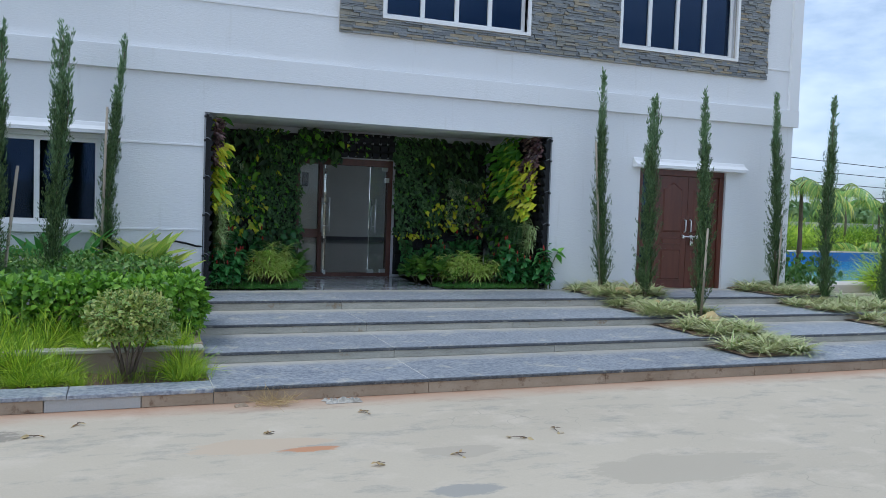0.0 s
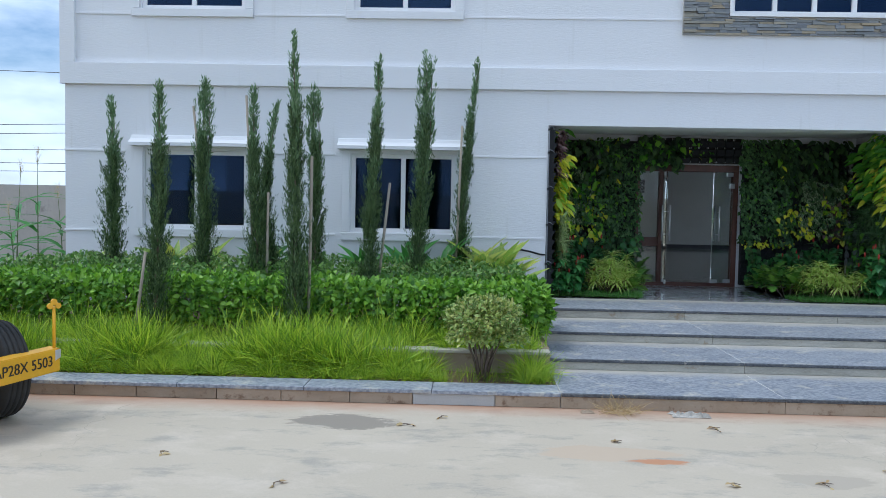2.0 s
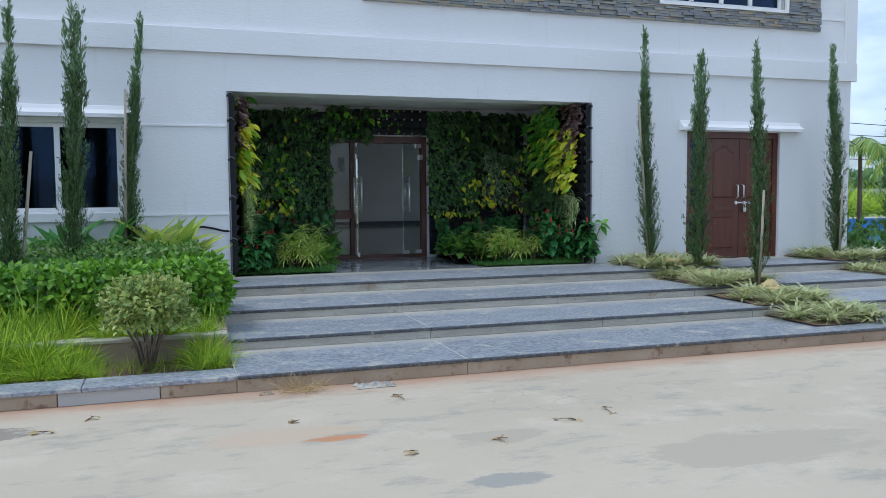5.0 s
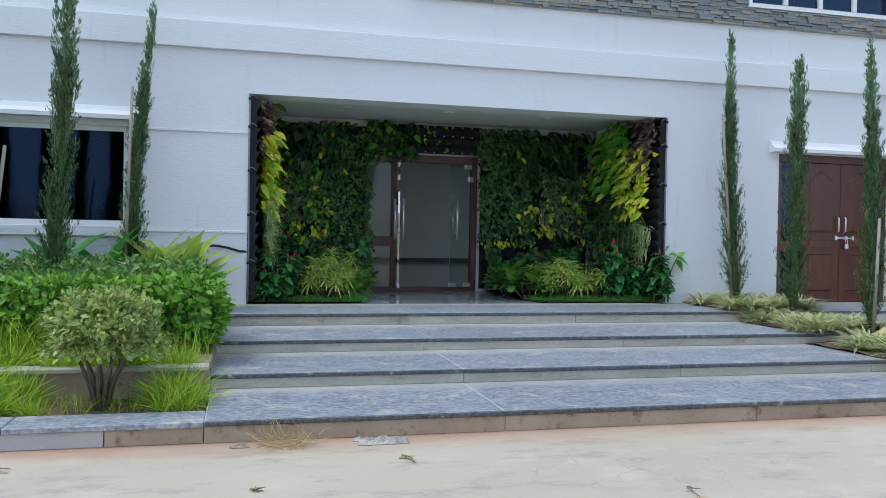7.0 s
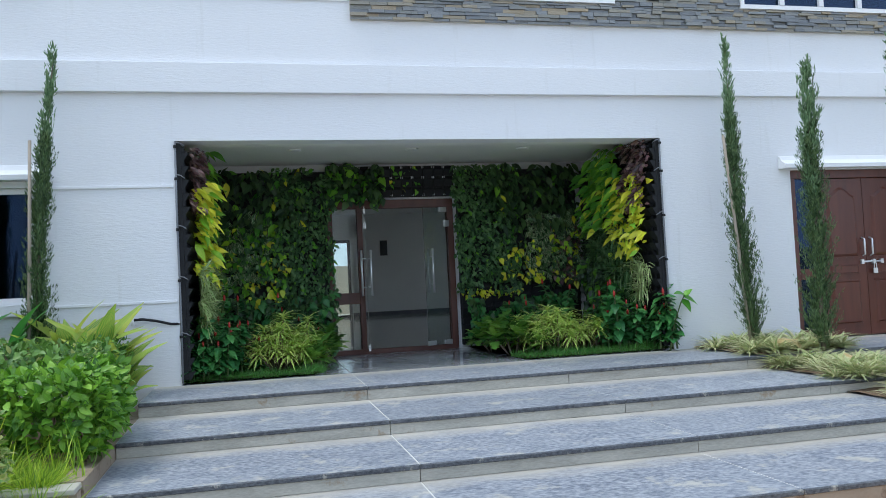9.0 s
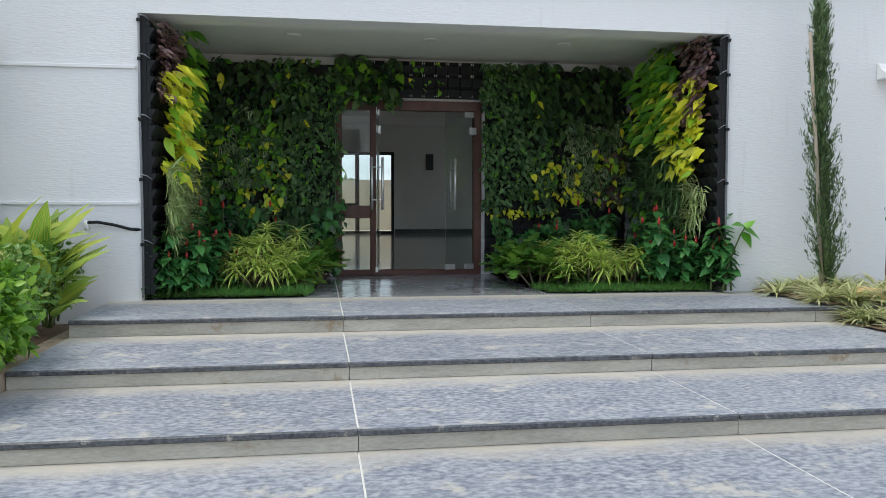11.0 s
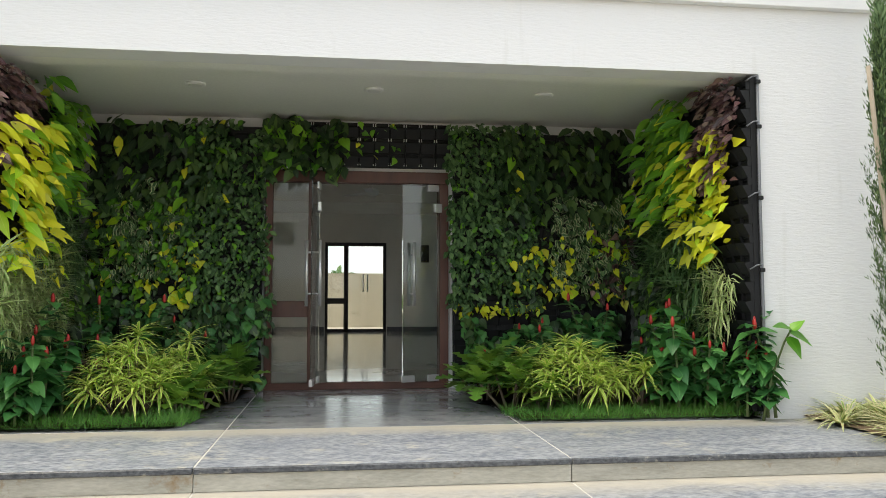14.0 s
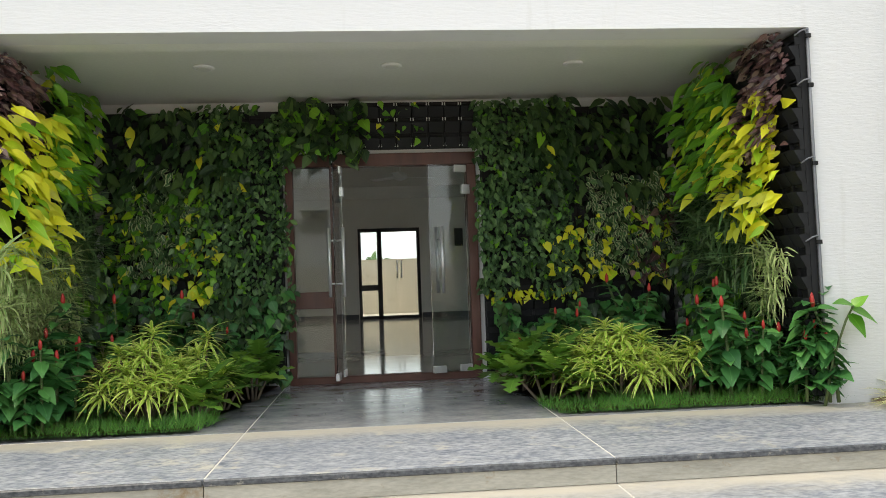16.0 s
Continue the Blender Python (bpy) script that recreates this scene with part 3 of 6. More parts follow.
structure("trim_corner", B(X0 - 0.05, X0 + 0.18, Y - 0.066, Y - 0.002, 3.932, ZT), WALL)
structure("trim_corner_east", B(X1 - 0.18, X1 + 0.05, Y - 0.066, Y - 0.002, 3.932, ZT), WALL)

# stone cladding on the upper storey
CX0, CX1, CZ0 = 3.2, 11.55, 4.46
clad = thing("stone_cladding", (7, Y, CZ0), "grey and tan stacked ledge-stone cladding round the upper windows", "wall cladding", kind="structure")
part("backing", pierced(CX0, CX1, CZ0, ZT - 0.01, Y - 0.035, Y - 0.002, WIN_S), GREYW, clad)
V, F = [], []
z = CZ0
rs = random.Random(3)
while z < 6.9:
    h = rs.choice((0.025, 0.032, 0.04, 0.05))
    x = CX0
    while x < CX1 - 0.02:
        w = min(rs.uniform(0.07, 0.30), CX1 - x)
        segs = [(x, x + w)]
        for q in WIN_S:
            if z + h > q[2] - 0.04 and z < q[3] + 0.04:
                segs = [s for a, b in segs for s in ((a, min(b, q[0] - 0.05)), (max(a, q[1] + 0.05), b)) if s[1] - s[0] > 0.02]
        for a, b in segs:
            d = Y - 0.037 - rs.uniform(0.006, 0.05)
            k = len(V)
            V += [(p, q, r) for r in (z + 0.003, z + h - 0.002) for p, q in ((a + 0.002, Y - 0.036), (b - 0.002, Y - 0.036), (b - 0.002, d), (a + 0.002, d))]
            F += [tuple(k + j for j in f) for f in ((0, 1, 2, 3), (7, 6, 5, 4), (3, 2, 6, 7), (2, 1, 5, 6), (0, 3, 7, 4))]
        x += w
    z += h
mesh = bpy.data.meshes.new("ledge_stones")
mesh.from_pydata(V, [], F)
tagged(put_mesh("ledge_stones", mesh, SLATE, clad), kind="stuff")


# ---- windows ----
def window(name, q, sashes, sill=True):
    x0, x1, z0, z1 = q
    w = thing(name, ((x0 + x1) / 2, Y, z0), "white-framed sliding window with dark tinted panes", "window", kind="structure")
    bm = bmesh.new()
    y0, y1, t = Y + 0.06, Y + 0.13, 0.06
    for a in ((x0, x1, z0, z0 + t), (x0, x1, z1 - t, z1), (x0, x0 + t, z0 + t, z1 - t), (x1 - t, x1, z0 + t, z1 - t)):
        box(bm, a[0], a[1], y0, y1, a[2], a[3])
    part("window_frame", bm, FRAME_W, w)
    n = sashes
    step = (x1 - x0 - 2 * t) / n
    for k in range(1, n):
        c = x0 + t + k * step
        part("mullion", B(c - 0.035, c + 0.035, y0 - 0.01, y1 - 0.01, z0 + t, z1 - t, bevel=0.004), FRAME_W, w)
    for k in range(n):
        a = x0 + t + k * step
        e0 = 0.035 if k else 0
        e1 = 0.035 if k < n - 1 else 0
        p = part("pane", B(a + e0, a + step - e1, y0 + 0.03, y0 + 0.036, z0 + t, z1 - t), GLASS_W, w)
        p.visible_shadow = False
    if sill:
        part("window_sill", B(x0 - 0.14, x1 + 0.14, Y - 0.05, Y - 0.002, z0 - 0.13, z0 - 0.01, bevel=0.006), WALL, w)
    bm = bmesh.new()
    for a, b in ((x0 - 0.14, x0 - 0.02), (x1 + 0.02, x1 + 0.14)):
        box(bm, a, b, Y - 0.03, Y - 0.002, z0, z1 + 0.06, bevel=0.005)
    if sill:
        part("architrave", bm, WALL, w)
    else:
        bm.free()
    return w


for k, q in enumerate(WIN):
    window("window_%d" % (k + 1), q, 2)
for k, q in enumerate(WIN_S):
    w = window("window_%d" % (k + 5), q, 4, sill=False)
    bm = bmesh.new()
    x0, x1, z0, z1 = q
    for a in ((x0 - 0.05, x1 + 0.05, z0 - 0.05, z0), (x0 - 0.05, x1 + 0.05, z1, z1 + 0.05), (x0 - 0.05, x0, z0, z1), (x1, x1 + 0.05, z0, z1)):
        box(bm, a[0], a[1], Y - 0.085, Y + 0.06, a[2], a[3])
    part("stone_reveal_trim", bm, FRAME_W, w)


def sun_shade(x0, x1, z):
    bm = bmesh.new()
    prof = [(Y - 0.002, z), (Y - 0.16, z), (Y - 0.16, z + 0.05), (Y - 0.11, z + 0.075), (Y - 0.06, z + 0.11), (Y - 0.035, z + 0.16), (Y - 0.002, z + 0.17)]
    rows = [[bm.verts.new((x, a, b)) for a, b in prof] for x in (x0, x1)]
    n = len(prof)
    for k in range(n):
        bm.faces.new((rows[0][k], rows[0][(k + 1) % n], rows[1][(k + 1) % n], rows[1][k]))
    bm.faces.new(rows[0][::-1])
    bm.faces.new(rows[1])
    bmesh.ops.recalc_face_normals(bm, faces=bm.faces)
    structure("trim_sun_shade", bm, WALL, "white curved plaster ledge over the opening")


for q in (WIN[0], WIN[1]):
    sun_shade(q[0] - 0.20, q[1] + 0.16, 2.665)
sun_shade(8.66, 11.15, 2.66)

# dark rooms behind the windows
structure("wall_room_back", B(X0 + 0.25, 0.85, 16.0, 16.15, -0.1, ZT - 0.2), HALL_W)
structure("wall_room_back_east", B(7.45, X1 - 0.25, 16.0, 16.15, -0.1, ZT - 0.2), HALL_W)
structure("wall_room_back_upper", B(1.0, 7.3, 16.0, 16.15, 4.1, ZT - 0.2), HALL_W)
structure("floor_rooms", B(X0 + 0.25, X1 - 0.25, Y + 0.26, 16, GZ + 0.01, GZ + 0.03), HALL_F)

# ---- porch shell ----
structure("wall_porch_west", B(1.02, 1.2, Y + 0.25, 15.2, GZ, 3.86), WALL)
structure("wall_porch_east", B(7.02, 7.2, Y + 0.25, 15.2, GZ, 3.86), WALL)
structure("wall_porch_back", pierced(1.2, 7.02, GZ, 3.86, 15.0, 15.2, [(3.07, 4.93, FLOOR - 0.2, 2.66)]), WALL)
structure("ceiling_porch", B(1.2, 7.02, Y + 0.25, 15.0, 3.18, 3.3), CEIL, "plain off-white porch ceiling")
structure("ceiling_beam", B(1.2, 7.02, Y + 0.252, Y + 0.42, 3.08, 3.18), CEIL)
for x in (2.585, 4.10, 5.62):
    lamp = thing("downlight", (x, 13.71, 3.18), "small round white recessed ceiling downlight, switched off", "ceiling light", "porch downlights")
    bm = bmesh.new()
    tube(bm, [(x, 13.71, 3.178), (x, 13.71, 3.168), (x, 13.71, 3.160)], [0.085, 0.085, 0.072], 24)
    part("trim_ring", bm, FRAME_W, lamp)
    bm = bmesh.new()
    tube(bm, [(x, 13.71, 3.1595), (x, 13.71, 3.157)], [0.06, 0.055], 24)
    part("diffuser", bm, SIGNW, lamp)

# ---- hall behind the entrance ----
HX0, HX1, HY1, HZ = X0 + 0.25, X1 - 0.25, 30.0, 3.84
BD = (3.46, 5.20, FLOOR - 0.1, 3.01)
structure("floor_lobby", B(1.0, 7.3, 15.06, 16.16, FLOOR - 0.1, FLOOR + 0.02), HALL_F)
structure("floor_hall", B(HX0, HX1, 16.16, 32, FLOOR - 0.1, FLOOR + 0.02), HALL_F, "glossy pale tiled hall floor")
structure("ceiling_hall", B(HX0, HX1, 15.2, 31.9, HZ, HZ + 0.015), HALL_W)
structure("wall_hall_lobby_west", B(0.85, 1.0, 15.2, 16.15, GZ, HZ), HALL_W)
structure("wall_hall_lobby_east", B(7.3, 7.45, 15.2, 16.0, GZ, HZ), HALL_W)
structure("wall_hall_north", pierced(HX0, HX1, GZ, HZ, HY1, HY1 + 0.2, [BD]), HALL_W)
structure("beam_hall", B(HX0, HX1, 23.8, 24.1, 3.42, HZ - 0.002), HALL_W)
structure("beam_hall_near", B(HX0, HX1, 19.0, 19.3, 3.5, HZ - 0.002), HALL_W)
structure("baseboard_hall", B(HX0 + 0.002, BD[0] - 0.02, HY1 - 0.014, HY1 - 0.002, FLOOR + 0.021, FLOOR + 0.16), STONE_D)
structure("baseboard_hall_east", B(BD[1] + 0.02, HX1 - 0.002, HY1 - 0.014, HY1 - 0.002, FLOOR + 0.021, FLOOR + 0.16), STONE_D)
bd = thing("door_rear", (4.6, HY1, FLOOR), "black-framed glass rear door letting in daylight", "door", kind="structure")
bm = bmesh.new()
for a in ((BD[0], BD[1], BD[3] - 0.1, BD[3]), (BD[0], BD[0] + 0.08, FLOOR + 0.02, BD[3] - 0.1), (BD[1] - 0.09, BD[1], FLOOR + 0.02, BD[3] - 0.1), (3.99, 4.12, FLOOR + 0.02, BD[3] - 0.1), (BD[0] + 0.08, 3.99, 1.26, 1.42), (BD[0] + 0.08, BD[1] - 0.09, FLOOR + 0.02, FLOOR + 0.1)):
    box(bm, a[0], a[1], HY1 + 0.05, HY1 + 0.14, a[2], a[3])
part("door_frame", bm, BLACKM, bd)
for a in ((BD[0] + 0.08, 3.99, 1.42, BD[3] - 0.1), (BD[0] + 0.08, 3.99, FLOOR + 0.1, 1.26), (4.12, 4.60, FLOOR + 0.1, BD[3] - 0.1), (4.605, BD[1] - 0.09, FLOOR + 0.1, BD[3] - 0.1)):
    p = part("pane", B(a[0], a[1], HY1 + 0.09, HY1 + 0.098, a[2], a[3]), GLASS_D, bd)
    p.visible_shadow = False
for x in (4.54, 4.66):
    bm = bmesh.new()
    tube(bm, [(x, HY1 + 0.02, 1.6), (x, HY1 + 0.02, 2.1)], 0.02)
    tube(bm, [(x, HY1 + 0.02, 1.68), (x, HY1 + 0.09, 1.68)], 0.012)
    tube(bm, [(x, HY1 + 0.02, 2.02), (x, HY1 + 0.09, 2.02)], 0.012)
    part("pull_handle", bm, STEEL, bd)
structure("rear_wall", B(-12, 24, 36.5, 36.7, GZ, 2.35), CREAM, "cream compound wall behind the building")
structure("rear_paving", B(-5, 12, 30.2, 36.5, GZ, FLOOR - 0.05), COPING)
sb = thing("switch_panel", (6.3, HY1, 2.45), "dark square switch panel on the hall wall", "switch")
part("plate", B(6.19, 6.43, HY1 - 0.03, HY1 - 0.002, 2.45, 2.95, bevel=0.006), BLACKM, sb)
fan = thing("ceiling_fan", (4.43, 22, HZ), "pale three-bladed ceiling fan at rest", "fan")
bm = bmesh.new()
tube(bm, [(4.43, 22, HZ - 0.001), (4.43, 22, HZ - 0.06)], [0.07, 0.03], 16)
tube(bm, [(4.43, 22, HZ - 0.05), (4.43, 22, 3.45)], 0.014)
part("rod", bm, SIGNW, fan)
bm = bmesh.new()
tube(bm, [(4.43, 22, 3.46), (4.43, 22, 3.43), (4.43, 22, 3.35), (4.43, 22, 3.31)], [0.06, 0.13, 0.13, 0.06], 20)
part("motor", bm, SIGNW, fan)
for k in range(3):
    a = radians(20 + 120 * k)
    m = Matrix.Translation((4.43, 22, 3.37)) @ Matrix.Rotation(a, 4, "Z") @ Matrix.Rotation(radians(10), 4, "X")
    part("fan_blade", B(0.12, 0.68, -0.065, 0.065, -0.006, 0.006, bevel=0.004, turn=m), SIGNW, fan)

# ---- entrance door ----
DY = 15.02
ent = thing("door_1", (4.0, DY, FLOOR), "glass entrance with brown wooden frame, both leaves standing ajar", "door", kind="structure")
FX0, FX1, FZ1 = 3.075, 4.925, 2.655
bm = bmesh.new()
for a in ((FX0, FX1, FZ1 - 0.12, FZ1), (FX0, FX0 + 0.07, FLOOR + 0.07, FZ1 - 0.12), (FX1 - 0.09, FX1, FLOOR + 0.07, FZ1 - 0.12), (3.50, 3.575, FLOOR + 0.07, FZ1 - 0.12), (FX0, FX1, FLOOR + 0.001, FLOOR + 0.07), (FX0 + 0.07, 3.50, 1.17, 1.33)):
    box(bm, a[0], a[1], DY - 0.06, DY + 0.06, a[2], a[3])
bmesh.ops.bevel(bm, geom=bm.edges, offset=0.004, segments=1, affect="EDGES")
part("door_frame", bm, WOOD_F, ent)
for a in ((FX0 + 0.07, 3.50, 1.33, FZ1 - 0.12), (FX0 + 0.07, 3.50, FLOOR + 0.07, 1.17)):
    p = part("side_pane", B(a[0], a[1], DY - 0.005, DY + 0.005, a[2], a[3]), GLASS_D, ent)
    p.visible_shadow = False


def leaf_door(hx, sign, swing, width):
    """A frameless glass leaf hung at hx, turned outwards by swing degrees."""
    m = Matrix.Translation((hx, DY - 0.05, 0)) @ Matrix.Rotation(radians(-swing * sign), 4, "Z") @ Matrix.Diagonal((sign, 1, 1, 1))
    p = part("glass_leaf", B(0.012, width, -0.006, 0.006, FLOOR + 0.085, FZ1 - 0.135, turn=m), GLASS_D, ent)
    p.visible_shadow = False
    for z0, z1, a, b in ((FLOOR + 0.075, FLOOR + 0.14, width - 0.13, width + 0.004), (FLOOR + 0.075, FLOOR + 0.14, 0.0, 0.12), (FZ1 - 0.20, FZ1 - 0.13, 0.0, 0.12)):
        part("patch_fitting", B(a, b, -0.016, 0.016, z0, z1, bevel=0.003, turn=m), STEEL, p)
    for z in (2.24,):
        part("hinge", B(-0.03, 0.05, -0.022, 0.022, z, z + 0.09, bevel=0.003, turn=m), STEEL, p)
    for s in (-1, 1):
        bm = bmesh.new()
        y = s * 0.065
        tube(bm, [m @ Vector((width - 0.10, y, 1.28)), m @ Vector((width - 0.10, y, 1.92))], 0.016, 12)
        for z in (1.40, 1.80):
            tube(bm, [m @ Vector((width - 0.10, 0.006 * s, z)), m @ Vector((width - 0.10, y, z))], 0.009, 8)
        part("pull_handle", bm, STEEL, p)


leaf_door(3.61, 1, 98, 0.44)
leaf_door(4.825, -1, 18, 0.40)

# ---- side door ----
d2 = thing("door_2", (9.8, Y, FLOOR), "closed dark brown panelled double door with a brass latch and padlock", "door", kind="structure")
x0, x1, z1 = DOOR2[0], DOOR2[1], DOOR2[3]
fy = Y + 0.05
bm = bmesh.new()
for a in ((x0, x1, z1 - 0.11, z1), (x0, x0 + 0.10, FLOOR, z1 - 0.11), (x1 - 0.10, x1, FLOOR, z1 - 0.11), (9.20, 9.28, FLOOR, z1 - 0.11), (x0 + 0.10, 9.20, 1.22, 1.36), (x0 + 0.10, 9.20, FLOOR, FLOOR + 0.12)):
    box(bm, a[0], a[1], fy, fy + 0.12, a[2], a[3])
bmesh.ops.bevel(bm, geom=bm.edges, offset=0.005, segments=1, affect="EDGES")
part("door_frame", bm, WOOD, d2)
for a in ((1.36, z1 - 0.11), (FLOOR + 0.12, 1.22)):
    p = part("side_pane", B(x0 + 0.10, 9.20, fy + 0.05, fy + 0.058, *a), GLASS_W, d2)


def arched(x0, x1, z0, z1, y, rise, d=0.018):
    """A raised panel with an arched head."""
    bm = bmesh.new()
    n = 10
    pts = [(x0, z0), (x1, z0), (x1, z1 - rise)]
    for k in range(1, n):
        u = k / n
        s = 0.5 - 0.5 * math.cos(2 * math.pi * u)
        pts.append((x1 + (x0 - x1) * u, z1 - rise + rise * s))
    pts.append((x0, z1 - rise))
    cx, cz = (x0 + x1) / 2, (z0 + z1) / 2
    outer = [bm.verts.new((a, y, b)) for a, b in pts]
    inner = [bm.verts.new((cx + (a - cx) * 0.86, y - d, cz + (b - cz) * 0.93)) for a, b in pts]
    m = len(pts)
    for k in range(m):
        bm.faces.new((outer[k], outer[(k + 1) % m], inner[(k + 1) % m], inner[k]))
    bm.faces.new(inner)
    bmesh.ops.recalc_face_normals(bm, faces=bm.faces)
    return bm


for a, b in ((9.285, 9.962), (9.968, 10.655)):
    leafp = part("door_leaf", B(a, b, fy + 0.03, fy + 0.075, FLOOR + 0.01, z1 - 0.115, bevel=0.004), WOOD, d2)
    for q0, q1, rise in ((0.62, 1.17, 0.0), (1.28, 1.38, 0.0), (1.50, 2.42, 0.12)):
        bm = bmesh.new()
        for e in ((a + 0.10, b - 0.10, q0 - 0.02, q0), (a + 0.10, b - 0.10, q1 - (rise or 0), q1 + 0.02 - (rise or 0))) if not rise else ((a + 0.10, b - 0.10, q0 - 0.02, q0),):
            box(bm, e[0], e[1], fy + 0.018, fy + 0.0295, e[2], e[3])
        part("bead", bm, WOOD, leafp)
        part("raised_panel", arched(a + 0.12, b - 0.12, q0, q1, fy + 0.0295, rise), WOOD, leafp)
for x in (9.91, 10.03):
    bm = bmesh.new()
    tube(bm, [(x, fy + 0.03, 1.50), (x, fy - 0.02, 1.52), (x, fy - 0.02, 1.72), (x, fy + 0.03, 1.74)], 0.013)
    part("pull_handle", bm, STEEL, d2)
bm = bmesh.new()
tube(bm, [(9.86, fy + 0.005, 1.42), (10.2, fy + 0.005, 1.42)], 0.012)
for x in (9.88, 10.06, 10.18):
    box(bm, x - 0.02, x + 0.02, fy - 0.008, fy + 0.0285, 1.39, 1.45)
part("latch", bm, STEEL, d2)
bm = bmesh.new()
box(bm, 10.025, 10.085, fy - 0.03, fy - 0.008, 1.26, 1.33, bevel=0.006)
tube(bm, [(10.038, fy - 0.02, 1.33), (10.038, fy - 0.02, 1.39), (10.055, fy - 0.02, 1.41), (10.072, fy - 0.02, 1.39), (10.072, fy - 0.02, 1.33)], 0.006)
part("padlock", bm, STEEL, d2)

# ---- kerb and planters ----
kerb = thing("kerb", (-3, 7.8, GZ), "low stone kerb with a grey slab coping", "kerb", kind="structure")
part("kerb_core", B(-14, X_L - 0.002, 7.65, 7.93, GZ - 0.1, 0.038), MORTAR, kerb)
structure("planter_wall", B(-6.3, X_L - 0.01, 8.58, 8.70, GZ, 0.26), KERB, "low brown planter wall")
structure("planter_coping", B(-6.3, X_L - 0.012, 8.54, 8.74, 0.261, 0.295, bevel=0.006), STONE_T)
structure("planter_side_wall", B(0.80, X_L - 0.003, 8.742, Y - 0.003, GZ, 0.30), KERB)


def soil(name, x0, x1, y0, y1, z, amp=0.03):
    bm = bmesh.new()
    nx, ny = max(2, int((x1 - x0) / 0.15)), max(2, int((y1 - y0) / 0.15))
    g = [[bm.verts.new((x0 + (x1 - x0) * i / nx, y0 + (y1 - y0) * j / ny, z + amp * noise.noise((i * 0.6, j * 0.6, z * 9)))) for j in range(ny + 1)] for i in range(nx + 1)]
    for i in range(nx):
        for j in range(ny):
            bm.faces.new((g[i][j], g[i + 1][j], g[i + 1][j + 1], g[i][j + 1]))
    return structure(name, bm, SOIL)


soil("ground_grass_bed", -14, X_L - 0.03, 7.92, 8.575, 0.055)
soil("ground_hedge_bed", -6.3, 0.80, 8.70, Y, 0.25)
soil("ground_side_yard", -40, -6.26, 8.58, 22, 0.02)
soil("ground_east_bed", X_END[1] - 0.4, 16.5, 8.0, 13.5, 0.2)
soil("ground_strip_low", 7.35, 8.3, 7.9, 8.75, TOPS[0] + 0.02)
soil("ground_strip_mid", 7.35, 8.42, 8.78, 9.93, TOPS[1] + 0.02)
soil("ground_strip_high", 7.35, 8.5, 9.95, 11.21, TOPS[2] + 0.02)
soil("ground_strip_top", 7.3, 8.6, 11.22, Y, TOPS[3] + 0.02)
soil("ground_strip_east", 10.9, 12.25, 11.22, Y, TOPS[3] + 0.02)
soil("ground_strip_east_mid", 10.9, 12.85, 9.96, 11.25, TOPS[2] + 0.02)
soil("ground_strip_east_low", 11.1, 13.55, 8.78, 9.97, TOPS[1] + 0.02)

# ---- living walls of the porch ----
# a wall patch lies on one of three planes: (origin, along, outwards)
PLANES = {"west": (Vector((1.30, 0, 0)), Vector((0, 1, 0)), Vector((1, 0, 0))),
          "east": (Vector((6.935, 0, 0)), Vector((0, 1, 0)), Vector((-1, 0, 0))),
          "north": (Vector((0, 14.86, 0)), Vector((1, 0, 0)), Vector((0, -1, 0)))}
POT_W, POT_H = 0.145, 0.148


def pocket_mesh():
    """A black planting pocket: a sloping front, side clips and an open mouth."""
    bm = bmesh.new()
    w, h, d = POT_W * 0.47, POT_H * 0.62, 0.075
    prof = [(0.0, 0.0), (0.028, 0.0), (d, h * 0.92), (d + 0.008, h), (d - 0.006, h), (0.024, 0.008)]
    rows = [[bm.verts.new((s * w, -a, b)) for a, b in prof] for s in (-1, 1)]
    for k in range(len(prof) - 1):
        bm.faces.new((rows[0][k], rows[0][k + 1], rows[1][k + 1], rows[1][k]))
    for r in rows:
        bm.faces.new([r[0], r[1], r[2], bm.verts.new((r[0].co.x, 0, h))])
    for s in (-1, 1):
        box(bm, s * w - 0.006, s * w + 0.006, -0.03, 0.0, h, POT_H)
    box(bm, -w, w, -0.012, 0.0, POT_H - 0.018, POT_H - 0.006)
    bmesh.ops.recalc_face_normals(bm, faces=bm.faces)
    m = bpy.data.meshes.new("pocket")
    bm.to_mesh(m)
    bm.free()
    m.materials.append(BLACK)
    return m


POCKET = pocket_mesh()


def rack(plane, a0, a1, z0, z1, label):
    o, al, ow = PLANES[plane]
    base = o + al * (a0 + a1) / 2
    t = thing("planting_rack", (base.x, base.y, z0), label, "planter rack", "planting racks")
    back = o - ow * 0.05
    p, q = back + al * a0, o - ow * 0.002 + al * a1
    part("back_panel", B(min(p.x, q.x), max(p.x, q.x), min(p.y, q.y), max(p.y, q.y), z0, z1), BLACK, t)
    turn = {"north": 0, "west": 90, "east": -90}[plane]
    nc, nr = int((a1 - a0) / POT_W), int((z1 - z0) / POT_H)
    for i in range(nc):
        for k in range(nr):
            ob = new("pocket", POCKET)
            ob.parent = t
            w = o + al * (a0 + (i + 0.5) * (a1 - a0) / nc)
            ob.matrix_basis = pose(w.x - base.x, w.y - base.y, k * POT_H, 0, 0, turn)
    return t


